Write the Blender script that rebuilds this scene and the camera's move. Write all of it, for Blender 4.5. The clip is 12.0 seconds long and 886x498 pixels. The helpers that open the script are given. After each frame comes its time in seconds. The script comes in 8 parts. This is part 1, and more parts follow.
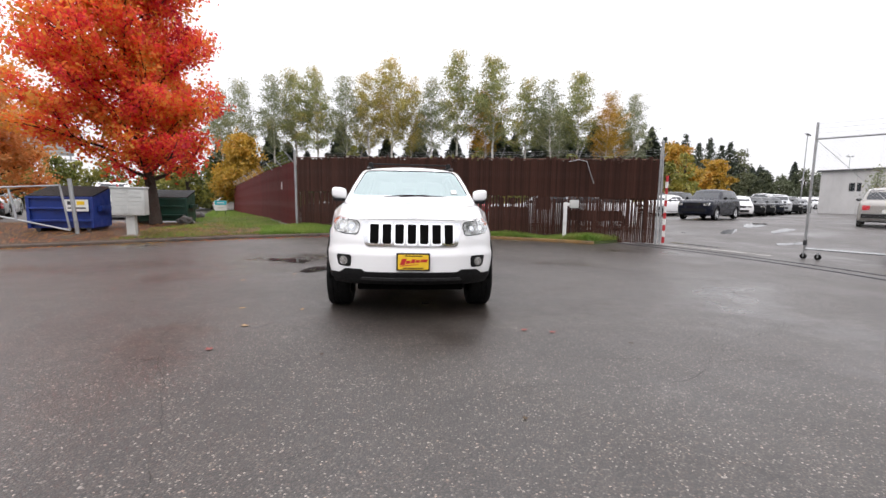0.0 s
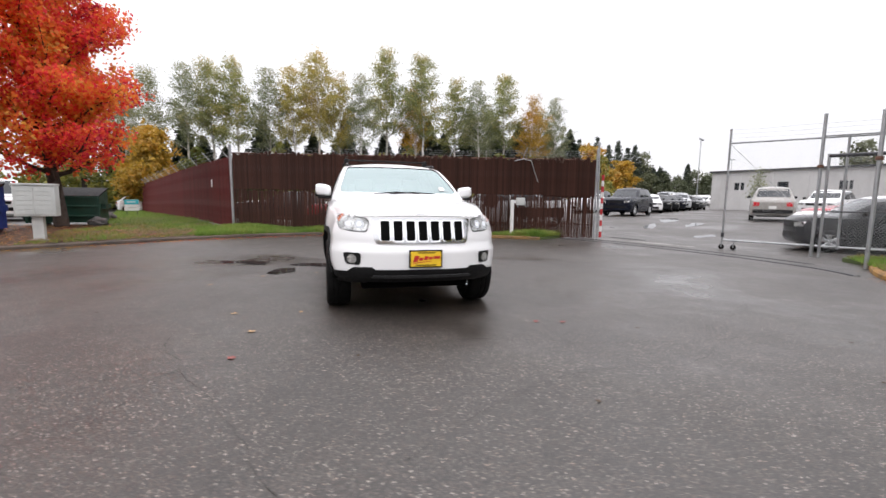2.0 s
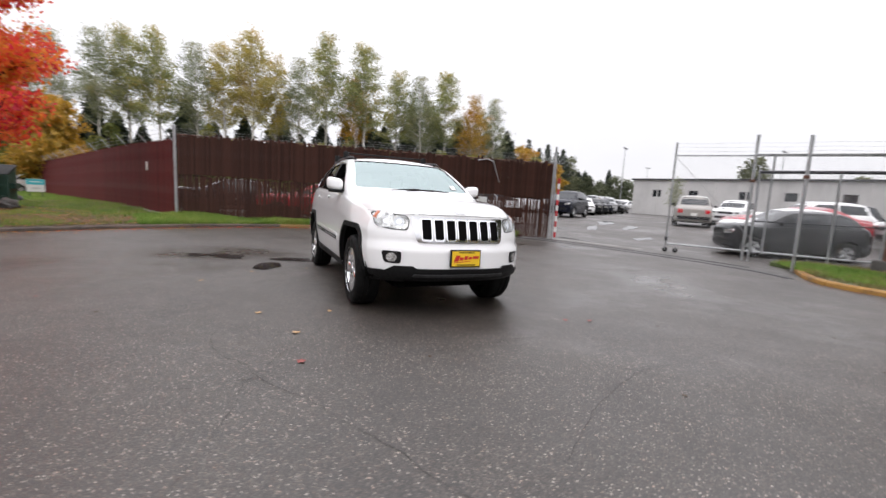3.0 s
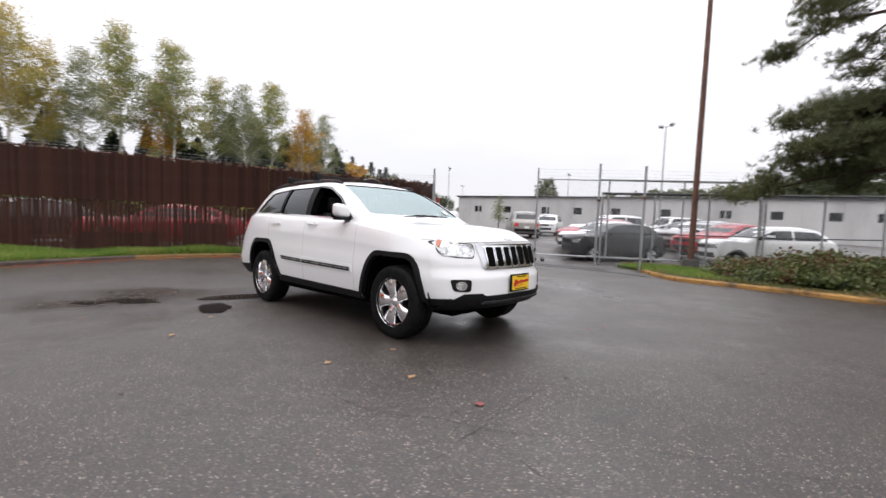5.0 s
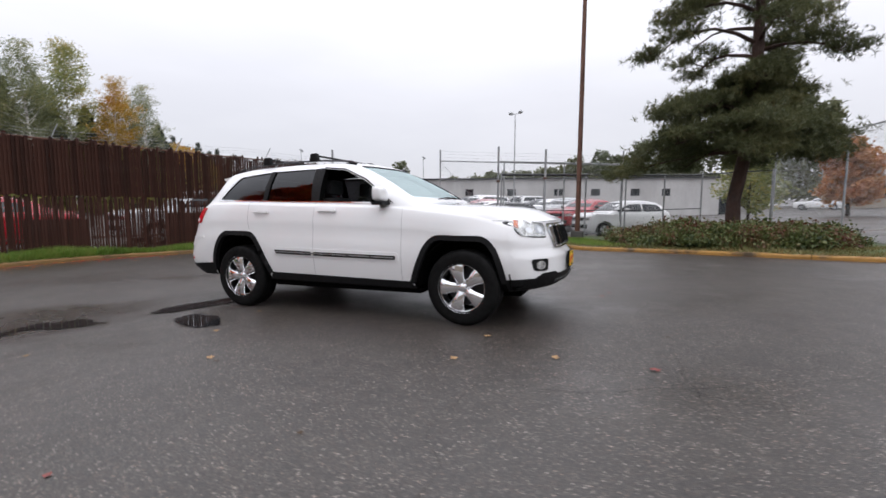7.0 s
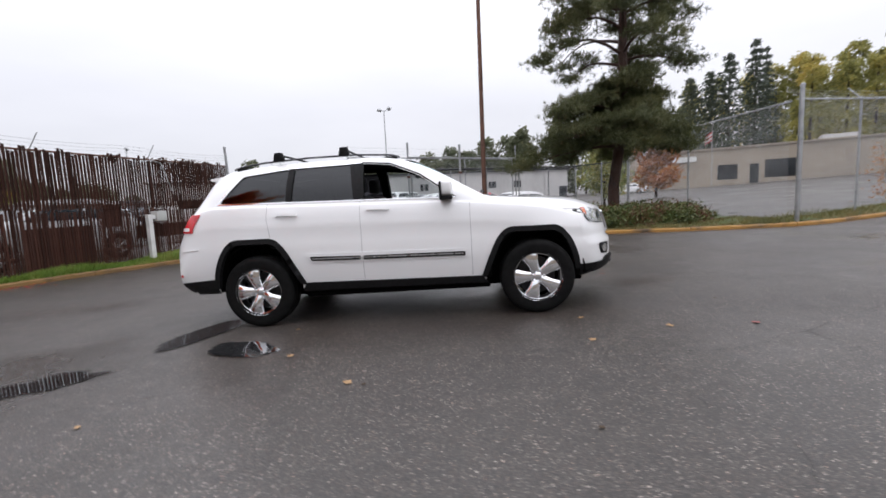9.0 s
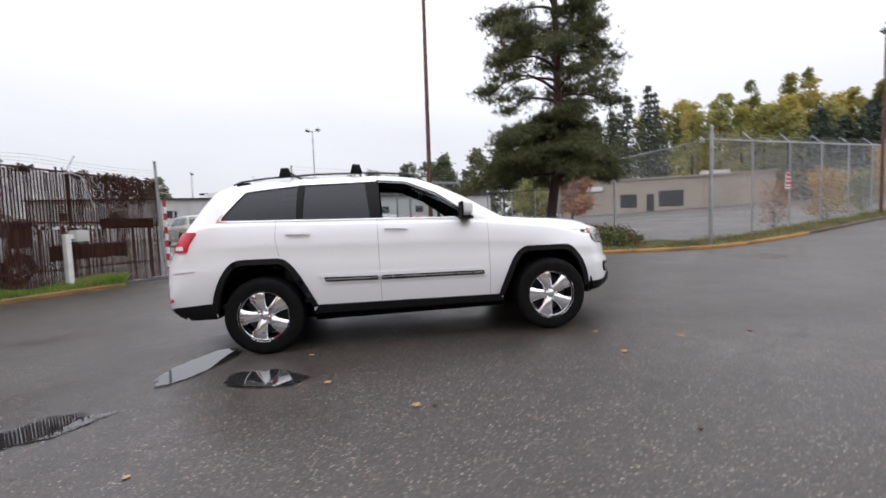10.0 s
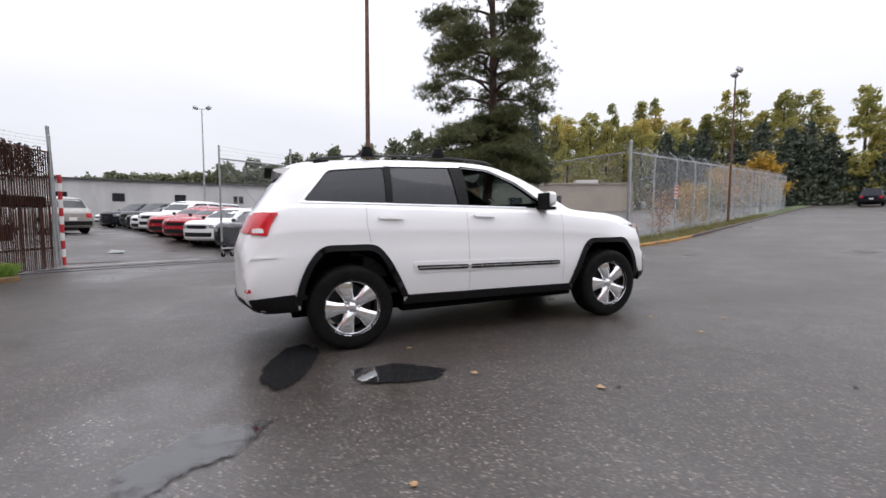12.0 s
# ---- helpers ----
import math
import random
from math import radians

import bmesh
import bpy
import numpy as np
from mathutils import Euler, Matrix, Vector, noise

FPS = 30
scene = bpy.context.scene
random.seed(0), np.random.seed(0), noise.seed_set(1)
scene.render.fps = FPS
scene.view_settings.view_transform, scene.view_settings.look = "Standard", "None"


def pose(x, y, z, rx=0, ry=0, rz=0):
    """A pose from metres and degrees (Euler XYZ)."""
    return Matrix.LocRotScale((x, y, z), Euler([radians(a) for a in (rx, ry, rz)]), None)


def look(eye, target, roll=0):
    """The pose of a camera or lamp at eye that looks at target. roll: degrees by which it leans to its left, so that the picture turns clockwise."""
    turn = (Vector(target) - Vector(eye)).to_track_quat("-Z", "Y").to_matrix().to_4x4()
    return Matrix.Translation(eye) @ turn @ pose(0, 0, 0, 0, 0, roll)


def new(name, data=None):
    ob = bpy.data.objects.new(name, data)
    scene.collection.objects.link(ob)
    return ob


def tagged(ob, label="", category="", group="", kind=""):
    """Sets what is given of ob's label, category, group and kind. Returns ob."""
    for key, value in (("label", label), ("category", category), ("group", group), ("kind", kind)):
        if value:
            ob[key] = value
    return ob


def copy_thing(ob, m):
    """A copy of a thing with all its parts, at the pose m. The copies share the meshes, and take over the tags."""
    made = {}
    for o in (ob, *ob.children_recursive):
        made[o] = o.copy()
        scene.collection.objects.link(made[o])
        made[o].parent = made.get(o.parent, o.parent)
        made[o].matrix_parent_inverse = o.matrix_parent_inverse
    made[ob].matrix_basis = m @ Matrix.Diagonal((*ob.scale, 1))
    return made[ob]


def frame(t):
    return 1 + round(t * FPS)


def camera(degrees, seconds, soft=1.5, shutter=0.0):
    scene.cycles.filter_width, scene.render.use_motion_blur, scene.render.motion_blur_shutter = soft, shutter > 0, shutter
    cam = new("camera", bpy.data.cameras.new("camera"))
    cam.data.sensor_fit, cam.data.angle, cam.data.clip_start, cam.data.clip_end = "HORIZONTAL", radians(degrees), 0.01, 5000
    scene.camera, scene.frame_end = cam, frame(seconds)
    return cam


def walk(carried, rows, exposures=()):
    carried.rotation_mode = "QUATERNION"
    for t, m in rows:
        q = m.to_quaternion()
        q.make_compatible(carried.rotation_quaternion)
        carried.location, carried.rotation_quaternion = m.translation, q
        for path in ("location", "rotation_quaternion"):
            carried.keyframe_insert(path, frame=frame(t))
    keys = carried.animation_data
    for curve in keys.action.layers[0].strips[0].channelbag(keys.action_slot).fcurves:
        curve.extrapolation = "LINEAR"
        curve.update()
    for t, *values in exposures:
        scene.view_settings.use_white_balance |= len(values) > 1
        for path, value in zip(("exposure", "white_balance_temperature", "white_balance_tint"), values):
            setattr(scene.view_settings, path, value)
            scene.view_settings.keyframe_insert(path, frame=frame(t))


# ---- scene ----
cam = camera(90.7, 12.0, shutter=0.6)
PATH = [
    (0, (-0.058, -6.632, 1.301), (0.113, -4.653, 1.067), 0.8),
    (0.5, (-0.059, -6.621, 1.295), (0.118, -4.644, 1.055), 0.8),
    (1, (-0.106, -6.621, 1.284), (0.1, -4.647, 1.037), 3.5),
    (1.5, (-0.458, -6.619, 1.262), (-0.135, -4.665, 0.983), 3.8),
    (2, (-0.899, -6.508, 1.269), (-0.393, -4.587, 1.033), 0.7),
    (2.5, (-1.378, -6.314, 1.264), (-0.802, -4.416, 1.007), 2.2),
    (3, (-1.923, -6.176, 1.284), (-1.116, -4.363, 1.036), 3.2),
    (3.2, (-2.098, -6.146, 1.287), (-1.226, -4.364, 1.037), 3.2),
    (4.8, (-3.686, -4.99, 1.291), (-2.278, -3.579, 1.125), 1.9),
    (5, (-3.848, -4.845, 1.293), (-2.383, -3.49, 1.155), 2.2),
    (5.5, (-4.273, -4.452, 1.288), (-2.679, -3.258, 1.107), 2.1),
    (6, (-4.524, -3.932, 1.262), (-2.874, -2.817, 1.076), 1.9),
    (6.5, (-4.786, -3.438, 1.258), (-2.994, -2.571, 1.064), 1.4),
    (7, (-4.915, -2.911, 1.229), (-3.077, -2.147, 1.031), 0.2),
    (7.5, (-5.054, -2.392, 1.209), (-3.151, -1.791, 1.081), -0.6),
    (7.7, (-5.128, -2.166, 1.217), (-3.204, -1.651, 1.035), -0.7),
    (9.3, (-5.338, -0.468, 1.237), (-3.346, -0.418, 1.075), -2.4),
    (9.5, (-5.333, -0.267, 1.244), (-3.336, -0.267, 1.134), -1.8),
    (10, (-5.319, 0.241, 1.222), (-3.339, -0.007, 1.093), -1.9),
    (10.5, (-5.23, 0.747, 1.185), (-3.269, 0.404, 0.995), -2.5),
    (11, (-5.106, 1.239, 1.171), (-3.175, 0.744, 1.009), -0.7),
    (11.5, (-4.962, 1.736, 1.162), (-3.084, 1.069, 0.983), -0.7),
    (12, (-4.753, 2.191, 1.162), (-2.91, 1.428, 1.013), 0.3),
]
walk(cam, [(t, look(eye, target, roll)) for t, eye, target, roll in PATH], exposures=[(0, 0.38, 6500, 13), (2.5, 0.3, 6500, 13), (3.2, 0.25, 6500, 13), (5.0, 0.2, 6450, 13), (5.5, -0.07, 6300, 13), (7, -0.06, 6280, 13), (9.5, 0.03, 6280, 13), (12, 0.04, 6280, 13)])

# ---- light ----
world = bpy.data.worlds.new("overcast_sky")
scene.world = world
world.use_nodes = True
wn, wl = world.node_tree.nodes, world.node_tree.links
wn.clear()
sky = wn.new("ShaderNodeTexSky")
sky.sky_type, sky.sun_disc = "NISHITA", False
sky.sun_elevation, sky.sun_rotation = radians(38), radians(200)
bg_sky, bg_cloud = wn.new("ShaderNodeBackground"), wn.new("ShaderNodeBackground")
bg_sky.inputs["Strength"].default_value = 0.1
wl.new(sky.outputs["Color"], bg_sky.inputs["Color"])
wtc, wmap, wnoise, wramp = wn.new("ShaderNodeTexCoord"), wn.new("ShaderNodeMapping"), wn.new("ShaderNodeTexNoise"), wn.new("ShaderNodeValToRGB")
wmap.inputs["Scale"].default_value = (1.0, 1.0, 3.5)
wnoise.inputs["Scale"].default_value, wnoise.inputs["Detail"].default_value = 2.2, 6
wramp.color_ramp.elements[0].position, wramp.color_ramp.elements[0].color = 0.3, (0.86, 0.862, 0.89, 1)
wramp.color_ramp.elements[1].position, wramp.color_ramp.elements[1].color = 0.62, (0.93, 0.93, 0.955, 1)
wl.new(wtc.outputs["Generated"], wmap.inputs["Vector"])
wl.new(wmap.outputs["Vector"], wnoise.inputs["Vector"])
wl.new(wnoise.outputs["Fac"], wramp.inputs["Fac"])
wl.new(wramp.outputs["Color"], bg_cloud.inputs["Color"])
# an overcast sky is three times as bright overhead as at the horizon
wsep, wheight = wn.new("ShaderNodeSeparateXYZ"), wn.new("ShaderNodeMapRange")
wl.new(wtc.outputs["Generated"], wsep.inputs["Vector"])
wpow = wn.new("ShaderNodeMath")
wpow.operation, wpow.use_clamp = "POWER", True
wpow.inputs[1].default_value = 1.5
wl.new(wsep.outputs["Z"], wpow.inputs[0])
wl.new(wpow.outputs[0], wheight.inputs["Value"])
wheight.inputs["To Min"].default_value, wheight.inputs["To Max"].default_value = 0.88, 2.85
wl.new(wheight.outputs["Result"], bg_cloud.inputs["Strength"])
wmix, wout = wn.new("ShaderNodeMixShader"), wn.new("ShaderNodeOutputWorld")
wmix.inputs["Fac"].default_value = 0.93
wl.new(bg_sky.outputs[0], wmix.inputs[1])
wl.new(bg_cloud.outputs[0], wmix.inputs[2])
wl.new(wmix.outputs[0], wout.inputs["Surface"])
sun = new("sun", bpy.data.lights.new("sun", "SUN"))
sun.data.energy, sun.data.angle, sun.data.color = 0.35, radians(40), (1.0, 0.97, 0.93)
sun.matrix_basis = look((-10, -20, 30), (0, 0, 0))


# ---- materials ----
def ramp(nt, source, stops):
    r = nt.nodes.new("ShaderNodeValToRGB")
    while len(r.color_ramp.elements) < len(stops):
        r.color_ramp.elements.new(0.5)
    for e, (p, c) in zip(r.color_ramp.elements, stops):
        e.position, e.color = p, (*c, 1) if len(c) == 3 else c
    nt.links.new(source, r.inputs["Fac"])
    return r.outputs["Color"]


def grain(nt, scale, detail=4, rough=0.55, stretch=None, coords="Object"):
    tc, n = nt.nodes.new("ShaderNodeTexCoord"), nt.nodes.new("ShaderNodeTexNoise")
    n.inputs["Scale"].default_value, n.inputs["Detail"].default_value, n.inputs["Roughness"].default_value = scale, detail, rough
    if stretch:
        m = nt.nodes.new("ShaderNodeMapping")
        m.inputs["Scale"].default_value = stretch
        nt.links.new(tc.outputs[coords], m.inputs["Vector"])
        nt.links.new(m.outputs["Vector"], n.inputs["Vector"])
    else:
        nt.links.new(tc.outputs[coords], n.inputs["Vector"])
    return n.outputs["Fac"]


def blend(nt, kind, fac, a, b):
    m = nt.nodes.new("ShaderNodeMix")
    m.data_type, m.blend_type = "RGBA", kind
    for sock, v in ((m.inputs[0], fac), (m.inputs[6], a), (m.inputs[7], b)):
        if isinstance(v, (int, float)):
            sock.default_value = v
        elif isinstance(v, tuple):
            sock.default_value = (*v, 1)
        else:
            nt.links.new(v, sock)
    return m.outputs[2]


def bumped(nt, bsdf, height, strength, distance):
    b = nt.nodes.new("ShaderNodeBump")
    b.inputs["Strength"].default_value, b.inputs["Distance"].default_value = strength, distance
    nt.links.new(height, b.inputs["Height"])
    nt.links.new(b.outputs["Normal"], bsdf.inputs["Normal"])


def blank(name):
    m = bpy.data.materials.new(name)
    m.use_nodes = True
    nt = m.node_tree
    return m, nt, nt.nodes["Principled BSDF"]


def paint(name, col, rough=0.5, metal=0.0, coarse=3.0, fine=60.0, vary=0.25, bump=0.15, depth=0.004, coat=0.0, col2=None, stretch=None, spec=0.5, each=0.0):
    """A surface of one colour with stains at two scales, uneven gloss and fine relief. each: how far single pieces differ."""
    m, nt, b = blank(name)
    dark = col2 or tuple(c * (1 - vary) for c in col)
    light = tuple(min(1, c * (1 + vary * 0.5)) for c in col)
    c = ramp(nt, grain(nt, coarse, 5, 0.6, stretch), [(0.32, dark), (0.5, col), (0.72, light)])
    f = grain(nt, fine, 3, 0.6, stretch)
    c = blend(nt, "MULTIPLY", 0.5 * min(1, vary * 2), c, ramp(nt, f, [(0.3, (0.62, 0.62, 0.62)), (0.65, (1, 1, 1))]))
    if each:
        oi = nt.nodes.new("ShaderNodeObjectInfo")
        c = blend(nt, "MULTIPLY", 1.0, c, ramp(nt, oi.outputs["Random"], [(0.0, (1 - each,) * 3), (1.0, (1, 1, 1))]))
    nt.links.new(c, b.inputs["Base Color"])
    r = ramp(nt, grain(nt, coarse * 2.3, 4), [(0.3, (max(0.02, rough * 0.75),) * 3), (0.7, (min(1, rough * 1.25),) * 3)])
    nt.links.new(r, b.inputs["Roughness"])
    b.inputs["Metallic"].default_value, b.inputs["Coat Weight"].default_value, b.inputs["Specular IOR Level"].default_value = metal, coat, spec
    b.inputs["Coat Roughness"].default_value = 0.04
    if bump:
        bumped(nt, b, f, bump, depth)
    return m


def foliage(name, stops, through_light=0.35, patch=0.6, rough=0.5, drift=0.0, single=0.5):
    """Leaves: a colour for every leaf, drifting in patches over the crown; they let some light through."""
    m, nt, b = blank(name)
    geo = nt.nodes.new("ShaderNodeNewGeometry")
    mixer = nt.nodes.new("ShaderNodeMath")
    mixer.operation = "MULTIPLY_ADD"
    nt.links.new(geo.outputs["Random Per Island"], mixer.inputs[0])
    mixer.inputs[1].default_value = single
    spread = nt.nodes.new("ShaderNodeMath")
    spread.operation = "MULTIPLY_ADD"
    nt.links.new(grain(nt, patch, 3, 0.6), spread.inputs[0])
    spread.inputs[1].default_value, spread.inputs[2].default_value = 1.9, -0.7
    value = spread.outputs[0]
    if drift:
        tc, sp, turn = nt.nodes.new("ShaderNodeTexCoord"), nt.nodes.new("ShaderNodeSeparateXYZ"), nt.nodes.new("ShaderNodeMath")
        nt.links.new(tc.outputs["Object"], sp.inputs[0])
        turn.operation, turn.inputs[1].default_value = "MULTIPLY_ADD", drift
        nt.links.new(sp.outputs["X"], turn.inputs[0])
        nt.links.new(value, turn.inputs[2])
        value = turn.outputs[0]
    nt.links.new(value, mixer.inputs[2])
    c = ramp(nt, mixer.outputs[0], stops)
    nt.links.new(c, b.inputs["Base Color"])
    b.inputs["Roughness"].default_value = rough
    tr, mx = nt.nodes.new("ShaderNodeBsdfTranslucent"), nt.nodes.new("ShaderNodeMixShader")
    nt.links.new(c, tr.inputs["Color"])
    mx.inputs["Fac"].default_value = through_light
    nt.links.new(b.outputs[0], mx.inputs[1])
    nt.links.new(tr.outputs[0], mx.inputs[2])
    nt.links.new(mx.outputs[0], nt.nodes["Material Output"].inputs["Surface"])
    return m


def glazing(name, tint, ior=1.5, rough=0.0, shine=(0.95, 0.97, 1.0)):
    """A pane that is clear or tinted and gains gloss towards grazing angles."""
    m, nt, b = blank(name)
    nt.nodes.remove(b)
    t, g, f, mx = (nt.nodes.new(k) for k in ("ShaderNodeBsdfTransparent", "ShaderNodeBsdfGlossy", "ShaderNodeLayerWeight", "ShaderNodeMixShader"))
    t.inputs["Color"].default_value = (*tint, 1)
    g.inputs["Roughness"].default_value, g.inputs["Color"].default_value = rough, (*shine, 1)
    power, gain = nt.nodes.new("ShaderNodeMath"), nt.nodes.new("ShaderNodeMath")
    power.operation, power.inputs[1].default_value = "POWER", 4.5
    base = ((ior - 1) / (ior + 1)) ** 2
    gain.operation, gain.inputs[1].default_value, gain.inputs[2].default_value = "MULTIPLY_ADD", 1 - base, base
    f.inputs["Blend"].default_value = 0.5
    nt.links.new(f.outputs["Facing"], power.inputs[0])
    nt.links.new(power.outputs[0], gain.inputs[0])
    nt.links.new(gain.outputs[0], mx.inputs["Fac"])
    nt.links.new(t.outputs[0], mx.inputs[1])
    nt.links.new(g.outputs[0], mx.inputs[2])
    nt.links.new(mx.outputs[0], nt.nodes["Material Output"].inputs["Surface"])
    return m


def asphalt(name, wet=1.0):
    m, nt, b = blank(name)
    tc = nt.nodes.new("ShaderNodeTexCoord")
    stones = nt.nodes.new("ShaderNodeTexVoronoi")
    stones.inputs["Scale"].default_value = 105
    nt.links.new(tc.outputs["Object"], stones.inputs["Vector"])
    sep = nt.nodes.new("ShaderNodeSeparateColor")
    nt.links.new(stones.outputs["Color"], sep.inputs["Color"])
    chip = ramp(nt, sep.outputs["Red"], [(0.0, (0.026, 0.0217, 0.0183)), (0.5, (0.047, 0.0396, 0.0334)), (0.85, (0.085, 0.072, 0.06)), (0.95, (0.16, 0.138, 0.12)), (1.0, (0.42, 0.375, 0.33))])
    chip = blend(nt, "MULTIPLY", 0.8, chip, ramp(nt, sep.outputs["Green"], [(0.0, (1.0, 0.74, 0.62)), (0.35, (1, 0.96, 0.93)), (1.0, (1, 1, 1))]))
    gaps = ramp(nt, stones.outputs["Distance"], [(0.25, (1, 1, 1)), (0.75, (0.35, 0.35, 0.35))])
    c = blend(nt, "MULTIPLY", 0.8, chip, gaps)
    c = blend(nt, "MULTIPLY", 0.75, c, ramp(nt, grain(nt, 0.55, 6, 0.65), [(0.3, (0.62, 0.60, 0.60)), (0.55, (1, 1, 1)), (0.75, (1.0, 0.97, 0.94))]))
    c = blend(nt, "MULTIPLY", 0.6, c, ramp(nt, grain(nt, 7, 5, 0.7), [(0.35, (0.55, 0.55, 0.56)), (0.6, (1, 1, 1))]))
    nt.links.new(c, b.inputs["Base Color"])
    # a film of rain that fills the stones in broad patches
    film = grain(nt, 0.32, 5, 0.62)
    for at, turn, size, depth in (((-2.2, 3.0, 0), radians(150), (3.1, 1.1, 5), 0.16), ((-2.2, -3.7, 0), radians(112), (2.3, 1.2, 5), 0.05), ((2.5, -2.2, 0), radians(20), (3.2, 1.3, 5), 0.035)):
        pool, reach, soak, wetter = nt.nodes.new("ShaderNodeMapping"), nt.nodes.new("ShaderNodeVectorMath"), nt.nodes.new("ShaderNodeMapRange"), nt.nodes.new("ShaderNodeMath")
        pool.vector_type = "TEXTURE"
        pool.inputs["Location"].default_value, pool.inputs["Rotation"].default_value, pool.inputs["Scale"].default_value = at, (0, 0, turn), size
        reach.operation = "LENGTH"
        nt.links.new(tc.outputs["Object"], pool.inputs["Vector"])
        nt.links.new(pool.outputs["Vector"], reach.inputs[0])
        nt.links.new(reach.outputs["Value"], soak.inputs["Value"])
        soak.interpolation_type = "SMOOTHSTEP"
        soak.inputs["From Min"].default_value, soak.inputs["From Max"].default_value = 0.35, 1.1
        soak.inputs["To Min"].default_value, soak.inputs["To Max"].default_value = depth, 0.0
        nt.links.new(film, wetter.inputs[0])
        nt.links.new(soak.outputs["Result"], wetter.inputs[1])
        film = wetter.outputs[0]
    r = ramp(nt, film, [(0.34, (0.60,) * 3), (0.54, (0.46,) * 3), (0.66, (0.28,) * 3), (0.78, (0.19,) * 3), (0.9, (0.14,) * 3)])
    nt.links.new(r, b.inputs["Roughness"])
    b.inputs["Specular IOR Level"].default_value, b.inputs["IOR"].default_value = 0.5 * wet, 1.68
    nt.links.new(ramp(nt, film, [(0.62, (0, 0, 0)), (0.86, (0.5, 0.5, 0.5))]), b.inputs["Coat Weight"])
    b.inputs["Coat Roughness"].default_value, b.inputs["Coat IOR"].default_value = 0.2, 1.7
    h = blend(nt, "ADD", 0.5, ramp(nt, stones.outputs["Distance"], [(0.0, (1, 1, 1)), (0.8, (0, 0, 0))]), grain(nt, 60, 4))
    bumped(nt, b, h, 0.35, 0.006)
    bump_node = b.inputs["Normal"].links[0].from_node
    nt.links.new(ramp(nt, film, [(0.4, (0.27,) * 3), (0.62, (0.2,) * 3), (0.78, (0.05,) * 3), (0.88, (0.008,) * 3)]), bump_node.inputs["Strength"])
    return m


MAT = {}
MAT["asphalt"] = asphalt("wet_asphalt")
MAT["crack"] = paint("crack", (0.026, 0.0235, 0.021), 0.55)
def water(name, patchy, weight, scale, low):
    """Rain water that thins out at its shore and lets stones stand out of it."""
    m, nt, b = blank(name)
    b.inputs["Base Color"].default_value, b.inputs["Roughness"].default_value, b.inputs["IOR"].default_value = (0.02, 0.02, 0.021, 1), 0.02, 2.05
    at, add, clear, mx = nt.nodes.new("ShaderNodeAttribute"), nt.nodes.new("ShaderNodeMath"), nt.nodes.new("ShaderNodeBsdfTransparent"), nt.nodes.new("ShaderNodeMixShader")
    at.attribute_name = "shore"
    add.operation = "MULTIPLY_ADD"
    nt.links.new(grain(nt, scale, 5, 0.65), add.inputs[0])
    add.inputs[1].default_value = patchy
    part_of = nt.nodes.new("ShaderNodeMath")
    part_of.operation, part_of.inputs[1].default_value = "MULTIPLY", weight
    nt.links.new(at.outputs["Fac"], part_of.inputs[0])
    nt.links.new(part_of.outputs[0], add.inputs[2])
    nt.links.new(ramp(nt, add.outputs[0], [(low, (0, 0, 0)), (low + 0.3, (0.93, 0.93, 0.93))]), mx.inputs["Fac"])
    nt.links.new(clear.outputs[0], mx.inputs[1])
    nt.links.new(b.outputs[0], mx.inputs[2])
    nt.links.new(mx.outputs[0], nt.nodes["Material Output"].inputs["Surface"])
    bumped(nt, b, grain(nt, 4, 2), 0.02, 0.002)
    return m


MAT["water"] = water("puddle_water", 0.7, 1.0, 14, 0.62)
MAT["water_thin"] = water("thin_rain_film", 0.9, 0.45, 7, 0.6)
MAT["concrete"] = paint("concrete", (0.33, 0.32, 0.30), 0.7, coarse=1.5, fine=45, vary=0.35, bump=0.4)
MAT["kerb_yellow"] = paint("worn_yellow_kerb", (0.37, 0.195, 0.042), 0.6, coarse=1.7, fine=24, col2=(0.085, 0.058, 0.03), vary=0.4, bump=0.5, depth=0.008)
MAT["soil"] = paint("soil_and_leaf_litter", (0.075, 0.05, 0.03), 0.9, coarse=3, fine=35, col2=(0.05, 0.045, 0.025), bump=0.8, depth=0.03)
MAT["turf"] = paint("turf", (0.07, 0.10, 0.025), 0.85, coarse=1.2, fine=40, col2=(0.045, 0.055, 0.02), bump=0.8, depth=0.03)
MAT["blade"] = foliage("grass_blades", [(0.0, (0.10, 0.19, 0.03)), (0.5, (0.19, 0.31, 0.05)), (1.0, (0.34, 0.36, 0.10))], 0.45, 0.8)
MAT["blade_dry"] = foliage("dull_autumn_grass", [(0.0, (0.09, 0.10, 0.035)), (0.5, (0.18, 0.17, 0.06)), (1.0, (0.30, 0.22, 0.09))], 0.35, 0.8)
MAT["slat"] = paint("brown_slat", (0.074, 0.029, 0.019), 0.7, coarse=0.9, fine=22, col2=(0.03, 0.0135, 0.010), vary=0.4, bump=0.4, stretch=(1, 1, 0.15), each=0.5, spec=0.25)
MAT["board"] = paint("dark_red_board", (0.135, 0.022, 0.021), 0.75, coarse=0.8, fine=20, col2=(0.05, 0.013, 0.012), vary=0.3, bump=0.4, stretch=(1, 1, 0.12), each=0.3, spec=0.15)
MAT["galv"] = paint("galvanised_steel", (0.42, 0.43, 0.44), 0.45, 0.75, coarse=4, fine=80, vary=0.25)
MAT["rust"] = paint("rusty_steel", (0.16, 0.08, 0.055), 0.65, 0.3, coarse=6, fine=70, vary=0.4, bump=0.3)
